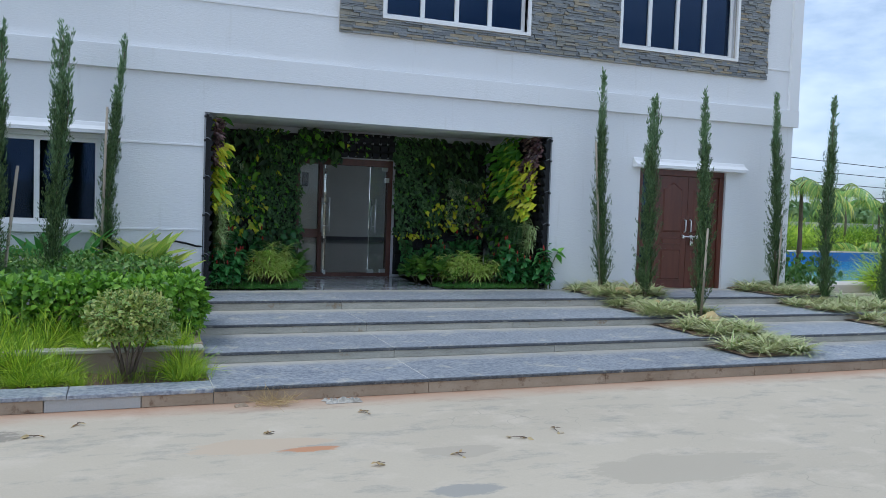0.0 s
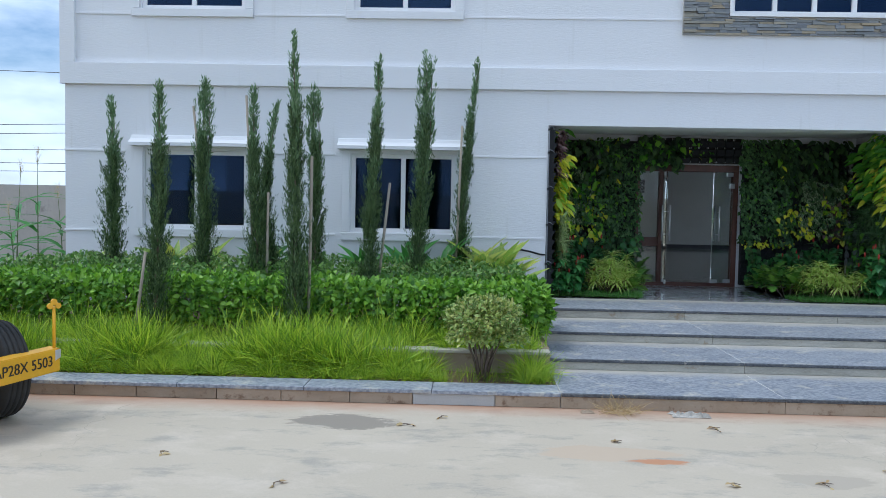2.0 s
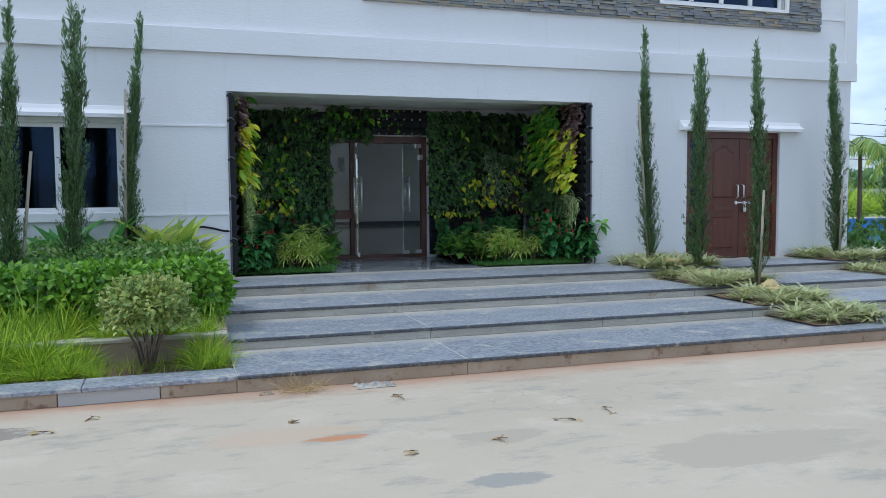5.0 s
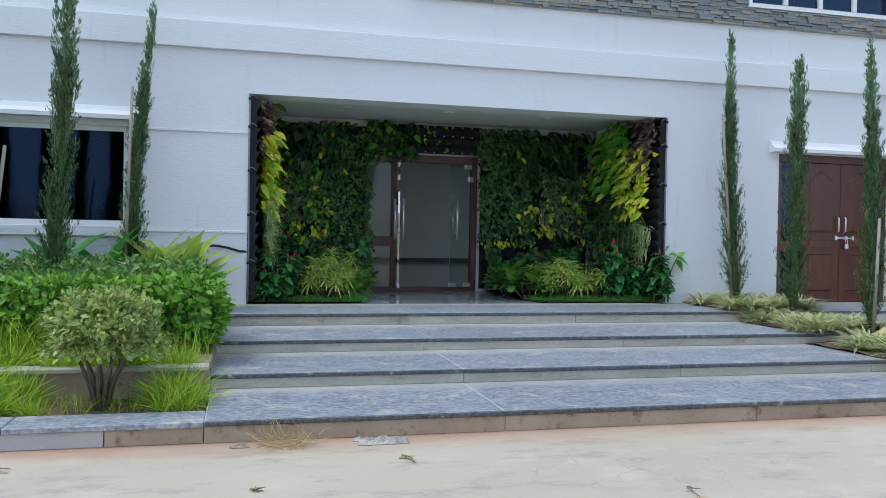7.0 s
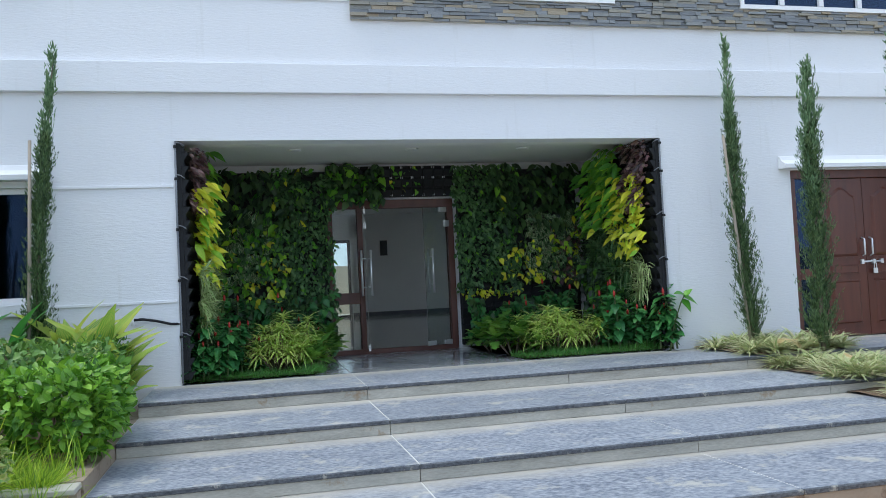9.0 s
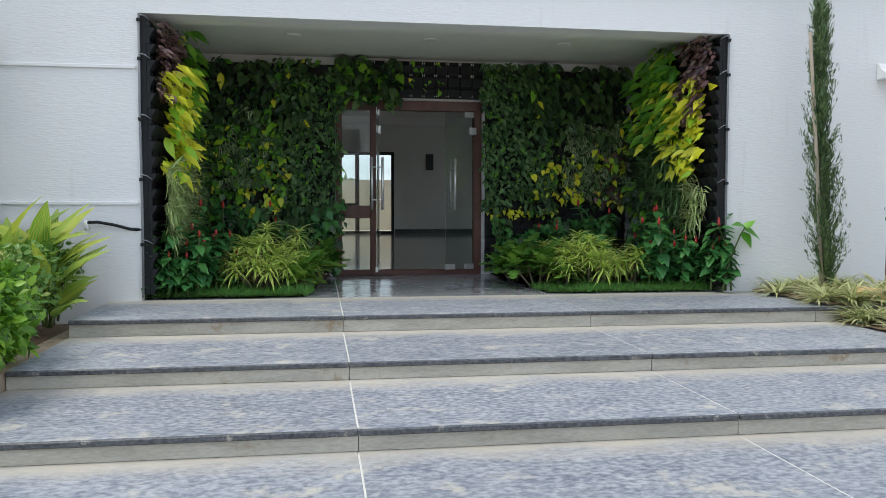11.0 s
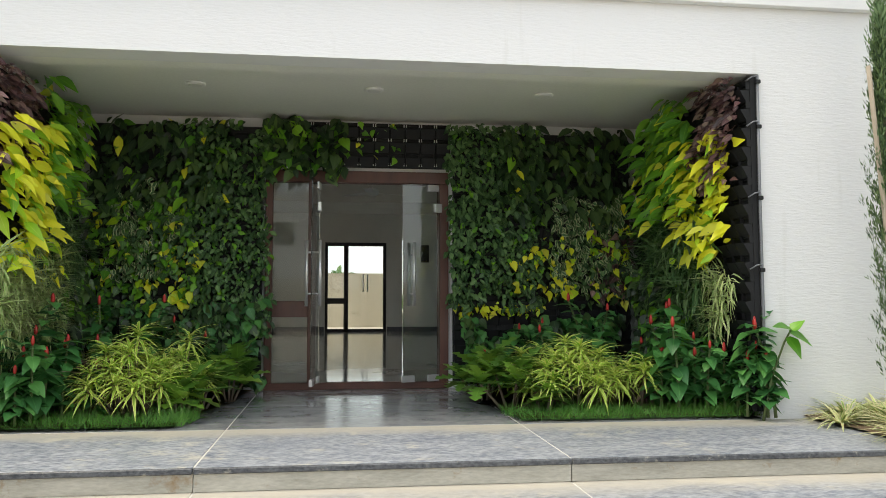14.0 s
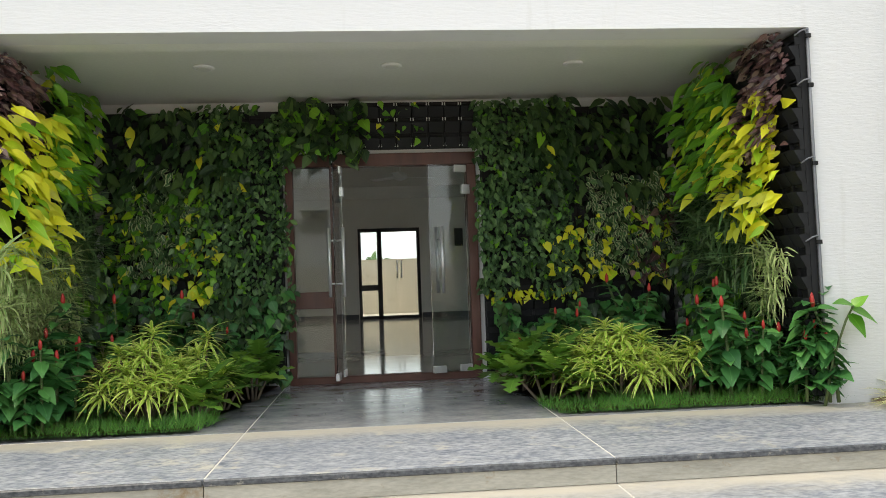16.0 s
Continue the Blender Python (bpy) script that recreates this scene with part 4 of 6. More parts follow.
rack("west", 12.512, 14.84, 0.50, 3.06, "black plastic planting rack on the porch's side wall, mostly overgrown")
rack("east", 12.512, 14.84, 0.50, 3.06, "black plastic planting rack on the side wall, bare at its edge")
rack("north", 1.42, 3.06, 0.50, 3.06, "black plastic planting rack beside the entrance, covered in foliage")
rack("north", 4.96, 6.82, 0.50, 3.06, "black plastic planting rack beside the entrance, with a bare row")
head = rack("north", 3.07, 4.93, 2.68, 3.13, "bare black planting rack above the entrance door")
clip_bm = bmesh.new()
for dx in (-0.012, 0.012):
    box(clip_bm, dx - 0.004, dx + 0.004, -0.006, 0.0, 0.0, 0.03)
CLIP = bpy.data.meshes.new("clip")
clip_bm.to_mesh(CLIP)
clip_bm.free()
CLIP.materials.append(SIGNW)
for i in range(13):
    for k in range(3):
        ob = new("clip", CLIP)
        ob.parent = head
        ob.location = (3.07 + i * 1.86 / 12 - 4.0, -0.034, 0.012 + k * POT_H + (0.1 if k else 0.0))
for x, s in ((1.243, 1), (6.988, -1)):
    pp = thing("drip_pipe", (x, 12.49, 0.5), "grey irrigation pipe with clips up the rack's edge", "pipe", "drip pipes")
    bm = bmesh.new()
    tube(bm, [(x, 12.485, 0.47), (x + 0.004, 12.488, 1.2), (x - 0.004, 12.485, 2.2), (x, 12.488, 3.07)], 0.011)
    part("pipe", bm, PIPE, pp)
    for z in (0.95, 1.55, 2.1, 2.65, 3.0):
        part("clip", B(x - 0.018, x + 0.018, 12.468, 12.502, z, z + 0.03, bevel=0.004), BLACK, pp)
        bm = bmesh.new()
        tube(bm, [(x, 12.48, z + 0.06), (x + 0.05 * s, 12.47, z + 0.05), (x + 0.09 * s, 12.50, z + 0.02)], 0.006, 6)
        part("drip_nozzle", bm, PIPE, pp)


_leaves = {}


def single_leaf(tpl, material):
    key = (id(tpl), material.name)
    if key not in _leaves:
        _leaves[key] = strew("leaf", [(tpl, [(0, 0, 0)], [(0, 1, 0)], [(0, 0, 1)], [1.0])])
        _leaves[key].materials.append(material)
    return _leaves[key]


def patch(name, plane, a0, a1, z0, z1, n, tpl, mats, size, label, depth=0.2, hang=0.8, ragged=0.35, category="climbing plant", group="living wall plants", fill=1.0, splay=0.5):
    """Foliage hanging on a rack: leaves strewn over a ragged patch, facing out and drooping."""
    o, al, ow = PLANES[plane]
    al, ow, o = np.array(al), np.array(ow), np.array(o)
    m = int(n * 1.6)
    u, v = rng.uniform(-1, 1, m), rng.uniform(-1, 1, m)
    a, z = (a0 + a1) / 2 + u * (a1 - a0) / 2, (z0 + z1) / 2 + v * (z1 - z0) / 2
    P = o[None] + al[None] * a[:, None]
    P[:, 2] = z
    seed = a0 * 3.1 + z0
    nz = bumps(P, 3.2, seed)
    edge = np.maximum(np.abs(u), np.abs(v)) ** 3
    keep = (nz * 1.2 + 0.75 * fill - edge * (0.5 + ragged)) > 0
    P, nz = P[keep][:n], nz[keep][:n]
    k = len(P)
    swell = 0.35 + 0.65 * np.clip(bumps(P, 5.5, seed + 4) * 1.6 + 0.5, 0, 1)
    d = depth * swell * rng.uniform(0.25, 1.0, k) ** 0.7
    P = P + ow[None] * (d + 0.03)[:, None]
    D = ow[None] * rng.uniform(0.15, 0.9, k)[:, None] + al[None] * rng.normal(0, splay, k)[:, None] + np.array([0, 0, -1.0])[None] * (hang * rng.uniform(0.3, 1.3, k))[:, None]
    N = ow[None] * 1.0 + np.array([0, -1.1 if plane != "north" else 0.0, 0.75])[None] + jitter(k, 0.5)
    S = size * rng.uniform(0.55, 1.45, k)
    idx = rng.choice(len(mats), k, p=[w for _, w in mats])
    c = P.mean(axis=0)
    if k <= 300:
        # few enough to tell apart: every leaf is a piece of its own
        t = thing(name, tuple(c), label, category, group)
        X = unit(np.cross(unit(D), N))
        U, Z = unit(D), np.cross(X, unit(D))
        for i in range(k):
            ob = new("leaf", single_leaf(tpl, mats[idx[i]][0]))
            ob.parent = t
            ob.matrix_basis = Matrix([[X[i][r] * S[i], U[i][r] * S[i], Z[i][r] * S[i], P[i][r] - c[r]] for r in range(3)] + [[0, 0, 0, 1]])
        return t
    items = [(tpl, P[idx == j], D[idx == j], N[idx == j], S[idx == j], j) for j in range(len(mats)) if (idx == j).any()]
    mesh = strew(name, items)
    for mm, _ in mats:
        mesh.materials.append(mm)
    ob = put_mesh(name, mesh, None)
    mesh.transform(Matrix.Translation(-Vector(c)))
    ob.location = c
    return tagged(ob, label, category, group, 'stuff')


def strands(name, plane, a0, a1, z0, z1, n, tpl, mat, size, label, out=0.12):
    """Tufts of arching straps on a rack."""
    o, al, ow = (np.array(x) for x in PLANES[plane])
    hubs = int(n / 16)
    H = o[None] + al[None] * rng.uniform(a0, a1, hubs)[:, None] + ow[None] * out
    H[:, 2] = rng.uniform(z0, z1, hubs)
    P = np.repeat(H, 16, axis=0) + jitter(hubs * 16, 0.02)
    k = len(P)
    ang = rng.uniform(0, 2 * np.pi, k)
    D = ow[None] * rng.uniform(0.3, 1.0, k)[:, None] + al[None] * np.cos(ang)[:, None] * 0.9 + np.array([0, 0, 1.0])[None] * (np.sin(ang) * 0.7 - 0.1)[:, None]
    N = np.array([0, 0, 1.0])[None] + ow[None] * 0.4 + jitter(k, 0.2)
    mesh = strew(name, [(tpl, P, D, N, size * rng.uniform(0.6, 1.25, k))])
    ob = put_mesh(name, mesh, mat)
    c = Vector(P.mean(axis=0))
    mesh.transform(Matrix.Translation(-c))
    ob.location = c
    return tagged(ob, label, "hanging plant", "living wall plants", "stuff")


BROAD = blade((0.025, 0.15, 0.19, 0.18, 0.10, 0.012), 0.35, 0.38)
# back wall, entrance's west side
patch("dark_philodendron", "north", 1.45, 2.75, 2.25, 3.13, 300, LANCE, [(DARKL, 0.93), (YELL, 0.015), (POTHOS, 0.055)], 0.15, "dark green heart-leaved creeper hanging below the porch ceiling", 0.2)
patch("small_leaved_creeper", "north", 2.35, 3.16, 1.0, 3.12, 1900, OVATE, [(SMALLL, 0.93), (POTHOS, 0.07)], 0.066, "dense small-leaved green creeper beside the entrance frame", 0.17, ragged=0.1)
patch("variegated_creeper", "north", 1.62, 2.25, 1.55, 2.55, 900, OVATE, [(VARIL, 0.7), (SMALLL, 0.3)], 0.06, "white-edged small-leaved creeper on the living wall", 0.16)
patch("pothos", "north", 1.45, 2.45, 1.2, 2.35, 520, HEART, [(POTHOS, 0.35), (SMALLL, 0.5), (LIMEL, 0.15)], 0.085, "mixed green pothos on the living wall", 0.2)
patch("yellowing_pothos", "north", 2.0, 2.5, 1.2, 1.95, 38, HEART, [(YELL, 0.6), (LIMEL, 0.4)], 0.095, "yellowing pothos leaves among dark foliage", 0.24)
patch("dark_creeper", "north", 1.45, 3.1, 0.55, 1.35, 820, HEART, [(COSTUS, 0.5), (DARKL, 0.5)], 0.10, "dark broad-leaved foliage low on the living wall", 0.24)
patch("filler_creeper", "north", 1.42, 3.05, 0.7, 3.0, 700, OVATE, [(DARKL, 0.8), (SMALLL, 0.2)], 0.07, "deep green creeper filling the rack's pockets", 0.08, ragged=0.0, fill=1.4)
# above the door
patch("door_head_creeper", "north", 3.02, 3.85, 2.58, 3.16, 260, HEART, [(DARKL, 0.7), (POTHOS, 0.3)], 0.12, "green heart-leaved vine trailing over the door head", 0.16, ragged=0.15)
patch("sparse_vine", "north", 3.8, 4.4, 2.75, 3.12, 22, HEART, [(POTHOS, 0.7), (YELL, 0.3)], 0.07, "a few trailing leaves on the bare rack", 0.1, fill=1.4)
# back wall, entrance's east side
patch("small_leaved_creeper", "north", 4.88, 5.85, 1.25, 3.12, 2200, OVATE, [(SMALLL, 0.93), (POTHOS, 0.07)], 0.070, "dense small-leaved green creeper beside the entrance frame", 0.19, ragged=0.05)
patch("dark_philodendron", "north", 5.45, 6.75, 2.2, 3.14, 300, LANCE, [(DARKL, 0.93), (YELL, 0.012), (POTHOS, 0.058)], 0.155, "dark green heart-leaved creeper hanging below the porch ceiling", 0.22)
patch("variegated_creeper", "north", 5.95, 6.8, 1.3, 2.45, 1300, OVATE, [(VARIL, 0.7), (SMALLL, 0.3)], 0.062, "white-edged small-leaved creeper on the living wall", 0.17)
patch("lime_pothos", "north", 5.5, 6.25, 1.36, 1.98, 62, HEART, [(YELL, 0.45), (LIMEL, 0.55)], 0.095, "yellow-green pothos leaves on the living wall", 0.22)
patch("lime_row", "north", 4.95, 5.9, 1.20, 1.32, 70, HEART, [(LIMEL, 0.6), (YELL, 0.4)], 0.06, "short yellow-green leaves in a bare row of pockets", 0.07, fill=1.2)
patch("bronze_creeper", "north", 6.35, 6.85, 1.3, 2.3, 260, HEART, [(DARKL, 0.5), (LIMEL, 0.2), (PURPLE, 0.3)], 0.09, "bronze-tinged creeper in the corner of the living wall", 0.2)
patch("dark_creeper", "north", 4.95, 6.8, 0.55, 1.2, 900, HEART, [(COSTUS, 0.55), (DARKL, 0.45)], 0.10, "dark broad-leaved foliage low on the living wall", 0.24)
patch("filler_creeper", "north", 5.4, 6.85, 1.3, 3.0, 550, OVATE, [(DARKL, 0.8), (SMALLL, 0.2)], 0.07, "deep green creeper filling the rack's pockets", 0.08, ragged=0.0, fill=1.4)
# side walls
patch("purple_creeper", "west", 12.54, 13.35, 2.3, 3.08, 800, LANCE, [(PURPLE, 1.0)], 0.078, "purple-leaved creeper at the top corner of the living wall", 0.2, hang=0.4, splay=0.9)
patch("lime_philodendron", "west", 12.58, 13.6, 1.55, 2.74, 290, BROAD, [(LIMEL, 0.55), (YELL, 0.45)], 0.16, "bright lime-yellow philodendron on the porch's side wall", 0.28, hang=0.3, splay=0.95)
patch("light_green_philodendron", "west", 13.35, 14.5, 2.15, 3.12, 360, BROAD, [(POTHOS, 0.85), (LIMEL, 0.15)], 0.15, "light green philodendron on the porch's side wall", 0.26, hang=0.3, splay=0.95)
strands("spider_plant", "west", 12.55, 13.9, 1.0, 1.75, 2600, STRAP, SPIDER, 0.19, "pale spider plants arching from the living wall", 0.16)
strands("grassy_trailer", "west", 13.4, 14.5, 1.5, 2.3, 700, STRAP, SPID_D, 0.28, "grassy dark blades trailing from the living wall", 0.1)
patch("dark_creeper", "west", 13.2, 14.7, 0.6, 1.7, 520, HEART, [(DARKL, 0.7), (POTHOS, 0.3)], 0.10, "dark broad-leaved foliage low on the living wall", 0.22)
patch("purple_creeper", "east", 12.54, 13.15, 2.22, 3.08, 640, LANCE, [(PURPLE, 1.0)], 0.078, "purple-leaved creeper at the top corner of the living wall", 0.2, hang=0.4, splay=0.9)
patch("lime_philodendron", "east", 12.62, 13.45, 1.6, 2.76, 250, BROAD, [(LIMEL, 0.55), (YELL, 0.45)], 0.16, "bright lime-yellow philodendron on the porch's side wall", 0.26, hang=0.3, splay=0.95)
patch("light_green_philodendron", "east", 13.2, 14.35, 2.05, 3.12, 360, BROAD, [(POTHOS, 0.85), (LIMEL, 0.15)], 0.16, "light green philodendron on the porch's side wall", 0.28, hang=0.3, splay=0.95)
strands("spider_plant", "east", 12.62, 13.1, 1.1, 1.6, 380, STRAP, SPIDER, 0.17, "pale spider plants arching from the living wall")
strands("grassy_trailer", "east", 13.0, 14.3, 1.3, 2.15, 900, STRAP, SPID_D, 0.30, "grassy dark blades trailing from the living wall", 0.1)
patch("dark_creeper", "east", 13.0, 14.7, 0.6, 1.7, 520, HEART, [(DARKL, 0.75), (POTHOS, 0.25)], 0.10, "dark broad-leaved foliage low on the living wall", 0.22)


# ---- plants on the porch floor ----
def grass_strip(name, inside, x0, x1, y0, y1, z, n, h, mat, label, lean=0.5, clumps=0):
    P = np.stack([rnd(n, x0, x1), rnd(n, y0, y1), np.full(n, z)], 1)
    P = P[np.array([inside(p[0], p[1]) for p in P])]
    k = len(P)
    D = np.array([0, 0, 1.0])[None] + jitter(k, lean) * np.array([1, 1, 0.2])
    N = jitter(k, 1.0) + np.array([0, -0.4, 0.2])
    hh = h * (0.55 + 0.6 * np.clip(bumps(P, 1.7) + 0.5, 0, 1)) * rnd(k, 0.6, 1.25)
    leaf = GRASSB
    if clumps:
        # blades drawn together into arching tussocks
        g = np.random.default_rng(clumps)
        C = P[g.integers(0, k, clumps), :2]
        tall = g.uniform(0.45, 1.3, clumps)
        near = np.concatenate([((q[:, None, :2] - C[None]) ** 2).sum(2).argmin(1) for q in np.array_split(P, 40)])
        off = P[:, :2] - C[near]
        P[:, :2] = C[near] + 0.30 * off
        D[:, :2] += off * 6.0
        hh = hh * tall[near]
        leaf = LAWNB
    mesh = strew(name, [(leaf, P, D, N, hh)])
    return tagged(put_mesh(name, mesh, mat), label, "grass", kind="stuff")


def turf_base(name, pts, z):
    bm = bmesh.new()
    f = bm.faces.new([bm.verts.new((x, y, z)) for x, y in pts])
    bmesh.ops.solidify(bm, geom=[f], thickness=-0.025)
    return structure(name, bm, SOIL)


WESTBED = lambda x, y: x < 2.74 + 0.12 * (y - 12.5) + 0.06 * noise.noise((y * 3, 0, 0))
EASTBED = lambda x, y: x > 5.10 - 0.05 * (y - 12.5) + 0.06 * noise.noise((y * 3, 5, 0)) and (x < 6.98 or y < 12.75)
turf_base("ground_porch_bed_west", [(1.24, 12.56), (2.68, 12.56), (2.84, 13.6), (3.0, 14.78), (1.24, 14.78)], FLOOR + 0.03)
turf_base("ground_porch_bed_east", [(5.14, 12.58), (6.96, 12.58), (6.96, 14.78), (5.0, 14.78), (5.04, 13.6)], FLOOR + 0.03)
grass_strip("porch_turf", WESTBED, 1.22, 3.0, 12.52, 13.0, FLOOR + 0.02, 5200, 0.10, GRASS_D, "short dense turf strip edging the porch bed")
grass_strip("porch_turf", EASTBED, 5.0, 7.2, 12.50, 13.0, FLOOR + 0.02, 6200, 0.10, GRASS_D, "short dense turf strip edging the porch bed")


def ginger(h, seed):
    """A spiral ginger: a leaning cane, whorled broad leaves, a red cone on top."""
    r = random.Random(seed)
    t = thing("spiral_ginger", (0, 0, 0), "spiral ginger plant with broad dark leaves and a red flower cone", "flowering plant", "spiral gingers")
    t["local"] = 1
    lx, ly = r.uniform(-0.12, 0.12), r.uniform(-0.16, 0.02)
    pts = [(lx * u * u, ly * u * u, h * u) for u in (0, 0.35, 0.7, 1)]
    part("cane", tube(bmesh.new(), pts, [0.012, 0.011, 0.009, 0.008], 6), STEM, t)
    P, D, N, S = [], [], [], []
    k = int(18 + h * 18)
    for i in range(k):
        u = 0.22 + 0.78 * i / (k - 1)
        a = i * 2.2 + r.uniform(-0.3, 0.3)
        P.append((lx * u * u, ly * u * u, h * u))
        D.append((math.cos(a), math.sin(a), r.uniform(-0.75, 0.3)))
        N.append((0.6 * math.cos(a) + r.uniform(-0.3, 0.3), 0.6 * math.sin(a) + r.uniform(-0.3, 0.3), 1))
        S.append(r.uniform(0.10, 0.17))
    put_mesh("foliage", strew("foliage", [(HEART, P, D, N, S)]), COSTUS, t)
    bm = bmesh.new()
    tube(bm, [(lx, ly, h - 0.01), (lx, ly, h + 0.012), (lx, ly, h + 0.04), (lx, ly, h + 0.062)], [0.007, 0.014, 0.012, 0.004], 10)
    part("flower_cone", bm, REDF, t, "red flower cone")
    del t["local"]
    return t


def drop(proto, spots):
    """The first spot takes the prototype itself, the others copies."""
    first = True
    for x, y, z, turn, s in spots:
        m = pose(x, y, z, 0, 0, turn)
        if first:
            proto.matrix_basis = m @ Matrix.Diagonal((s, s, s, 1))
            first = False
        else:
            c = copy_thing(proto, m)
            c.scale = (s, s, s)


rs = random.Random(5)
gs = [ginger(h, 40 + i) for i, h in enumerate((0.42, 0.6, 0.76))]
spots = {0: [], 1: [], 2: []}
for x, y, k in ((1.40, 12.75, 0), (1.58, 12.85, 0), (1.75, 12.8, 0), (1.45, 13.0, 1), (1.68, 13.1, 1), (1.9, 13.05, 1), (1.42, 13.3, 2), (1.62, 13.45, 2), (1.95, 13.5, 1), (2.15, 13.9, 2), (2.5, 14.2, 2), (2.7, 14.45, 1), (2.85, 14.5, 0), (1.32, 12.62, 0), (2.05, 12.95, 0), (1.8, 14.0, 2),
                (6.3, 12.8, 0), (6.55, 12.75, 0), (6.78, 12.72, 0), (6.45, 13.0, 1), (6.7, 12.95, 1), (6.9, 12.8, 1), (6.2, 13.2, 1), (6.0, 13.5, 2), (6.5, 13.4, 2), (6.75, 13.3, 2), (5.7, 13.8, 1), (5.4, 14.3, 1), (5.2, 14.4, 0), (6.95, 12.56, 1), (7.03, 12.42, 1), (6.98, 12.44, 0), (6.85, 12.5, 0), (6.6, 12.64, 1), (6.82, 12.6, 1), (6.9, 12.6, 2), (6.4, 12.7, 1), (6.75, 12.85, 2), (6.55, 12.9, 2), (6.85, 13.05, 2), (1.35, 12.65, 1), (1.5, 12.7, 1), (1.7, 12.68, 1), (1.32, 12.9, 2), (1.55, 13.0, 2), (1.85, 12.85, 1), (1.45, 12.6, 0), (1.62, 12.62, 0), (6.1, 14.0, 2), (5.6, 14.3, 2)):
    spots[k].append((x, y, FLOOR + 0.02, rs.uniform(0, 360), rs.uniform(0.85, 1.15)))
for k in range(3):
    drop(gs[k], spots[k])

# one long bare cane with a few big leaves leaning out past the corner
t = thing("leaning_ginger", (6.93, 12.42, FLOOR), "leaning ginger cane with broad light green leaves past the wall's edge", "plant")
part("cane", tube(bmesh.new(), [(6.93, 12.42, FLOOR), (7.0, 12.40, 0.78), (7.10, 12.40, 1.02), (7.16, 12.40, 1.12)], [0.012, 0.01, 0.008, 0.006], 6), STEM, t)
put_mesh("foliage", strew("foliage", [(HEART, [(7.14, 12.4, 1.1), (7.16, 12.4, 1.12), (7.13, 12.4, 1.06), (7.16, 12.4, 1.11)], [(0.9, -0.3, -0.4), (-0.8, -0.3, 0.25), (0.4, -0.6, -0.8), (0.5, -0.1, 0.5)], [(0, -0.5, 1)] * 4, [0.20, 0.18, 0.18, 0.13])]), POTHOS, t)


def rosettes(name, cx, cy, heads, label, leaf=0.185, spread=0.3, top=0.55, mat=SONG, tpl=STRAP, per=40, category="plant"):
    t = thing(name, (cx, cy, FLOOR), label, category, "rosette plants")
    P, D, N, S = [], [], [], []
    for i in range(heads):
        a, d = 2.4 * i, spread * math.sqrt((i + 0.4) / heads)
        hx, hy = cx + d * math.cos(a) * 1.15, cy + d * math.sin(a) * 0.8
        hz = FLOOR + 0.12 + (top - 0.12) * (1 - 0.75 * d / spread) * rs.uniform(0.75, 1.1)
        part("stem", tube(bmesh.new(), [(cx + (hx - cx) * 0.3, cy + (hy - cy) * 0.3, FLOOR + 0.02), (hx, hy, hz)], [0.012, 0.009], 6), TWIG, t)
        for k in range(per):
            b = k * 2.4 + i
            up = 1.15 - 1.5 * k / per
            P.append((hx, hy, hz + 0.05 - 0.08 * k / per))
            D.append((math.cos(b), math.sin(b), up + rs.uniform(-0.15, 0.15)))
            N.append((rs.uniform(-0.2, 0.2), rs.uniform(-0.2, 0.2), 1))
            S.append(leaf * rs.uniform(0.7, 1.15))
    put_mesh("foliage", strew("foliage", [(tpl, P, D, N, S)]), mat, t)
    return t


BROADSTRAP = blade((0.03, 0.06, 0.056, 0.034, 0.005), 0.3, 0.6)
rosettes("song_of_india", 2.28, 13.0, 25, "yellow-edged rosette shrub in the porch bed", top=0.62, spread=0.36, tpl=BROADSTRAP)
rosettes("song_of_india", 2.58, 13.35, 6, "yellow-edged rosette shrub in the porch bed", top=0.7, spread=0.2, tpl=BROADSTRAP)
rosettes("song_of_india", 5.68, 13.0, 24, "yellow-edged rosette shrub in the porch bed", top=0.58, spread=0.36, tpl=BROADSTRAP)
rosettes("song_of_india", 6.18, 12.95, 4, "yellow-edged rosette shrub in the porch bed", top=0.55, spread=0.14, tpl=BROADSTRAP)
rosettes("song_of_india", 5.42, 13.35, 5, "yellow-edged rosette shrub in the porch bed", top=0.6, spread=0.2, tpl=BROADSTRAP)
for cx, cy, hd, sp, tp in ((2.72, 13.35, 5, 0.24, 0.34), (2.88, 13.9, 5, 0.2, 0.42), (2.62, 12.95, 4, 0.18, 0.24), (5.18, 13.15, 6, 0.26, 0.4), (5.08, 13.7, 5, 0.2, 0.42), (5.4, 12.9, 4, 0.16, 0.22)):
    rosettes("xanadu_philodendron", cx, cy, hd, "green lobed-leaf philodendron spilling onto the porch floor", leaf=0.24, spread=sp, top=tp, mat=XANADU, tpl=LOBED, per=9, category="plant")
rosettes("cordyline", 1.95, 13.0, 2, "small dark red cordyline among green leaves", leaf=0.26, spread=0.08, top=0.4, mat=PURPLE, tpl=LONG, per=16)
rosettes("cordyline", 6.28, 13.0, 2, "brown-leaved cordyline among green leaves", leaf=0.22, spread=0.08, top=0.25, mat=PURPLE, tpl=LONG, per=14)

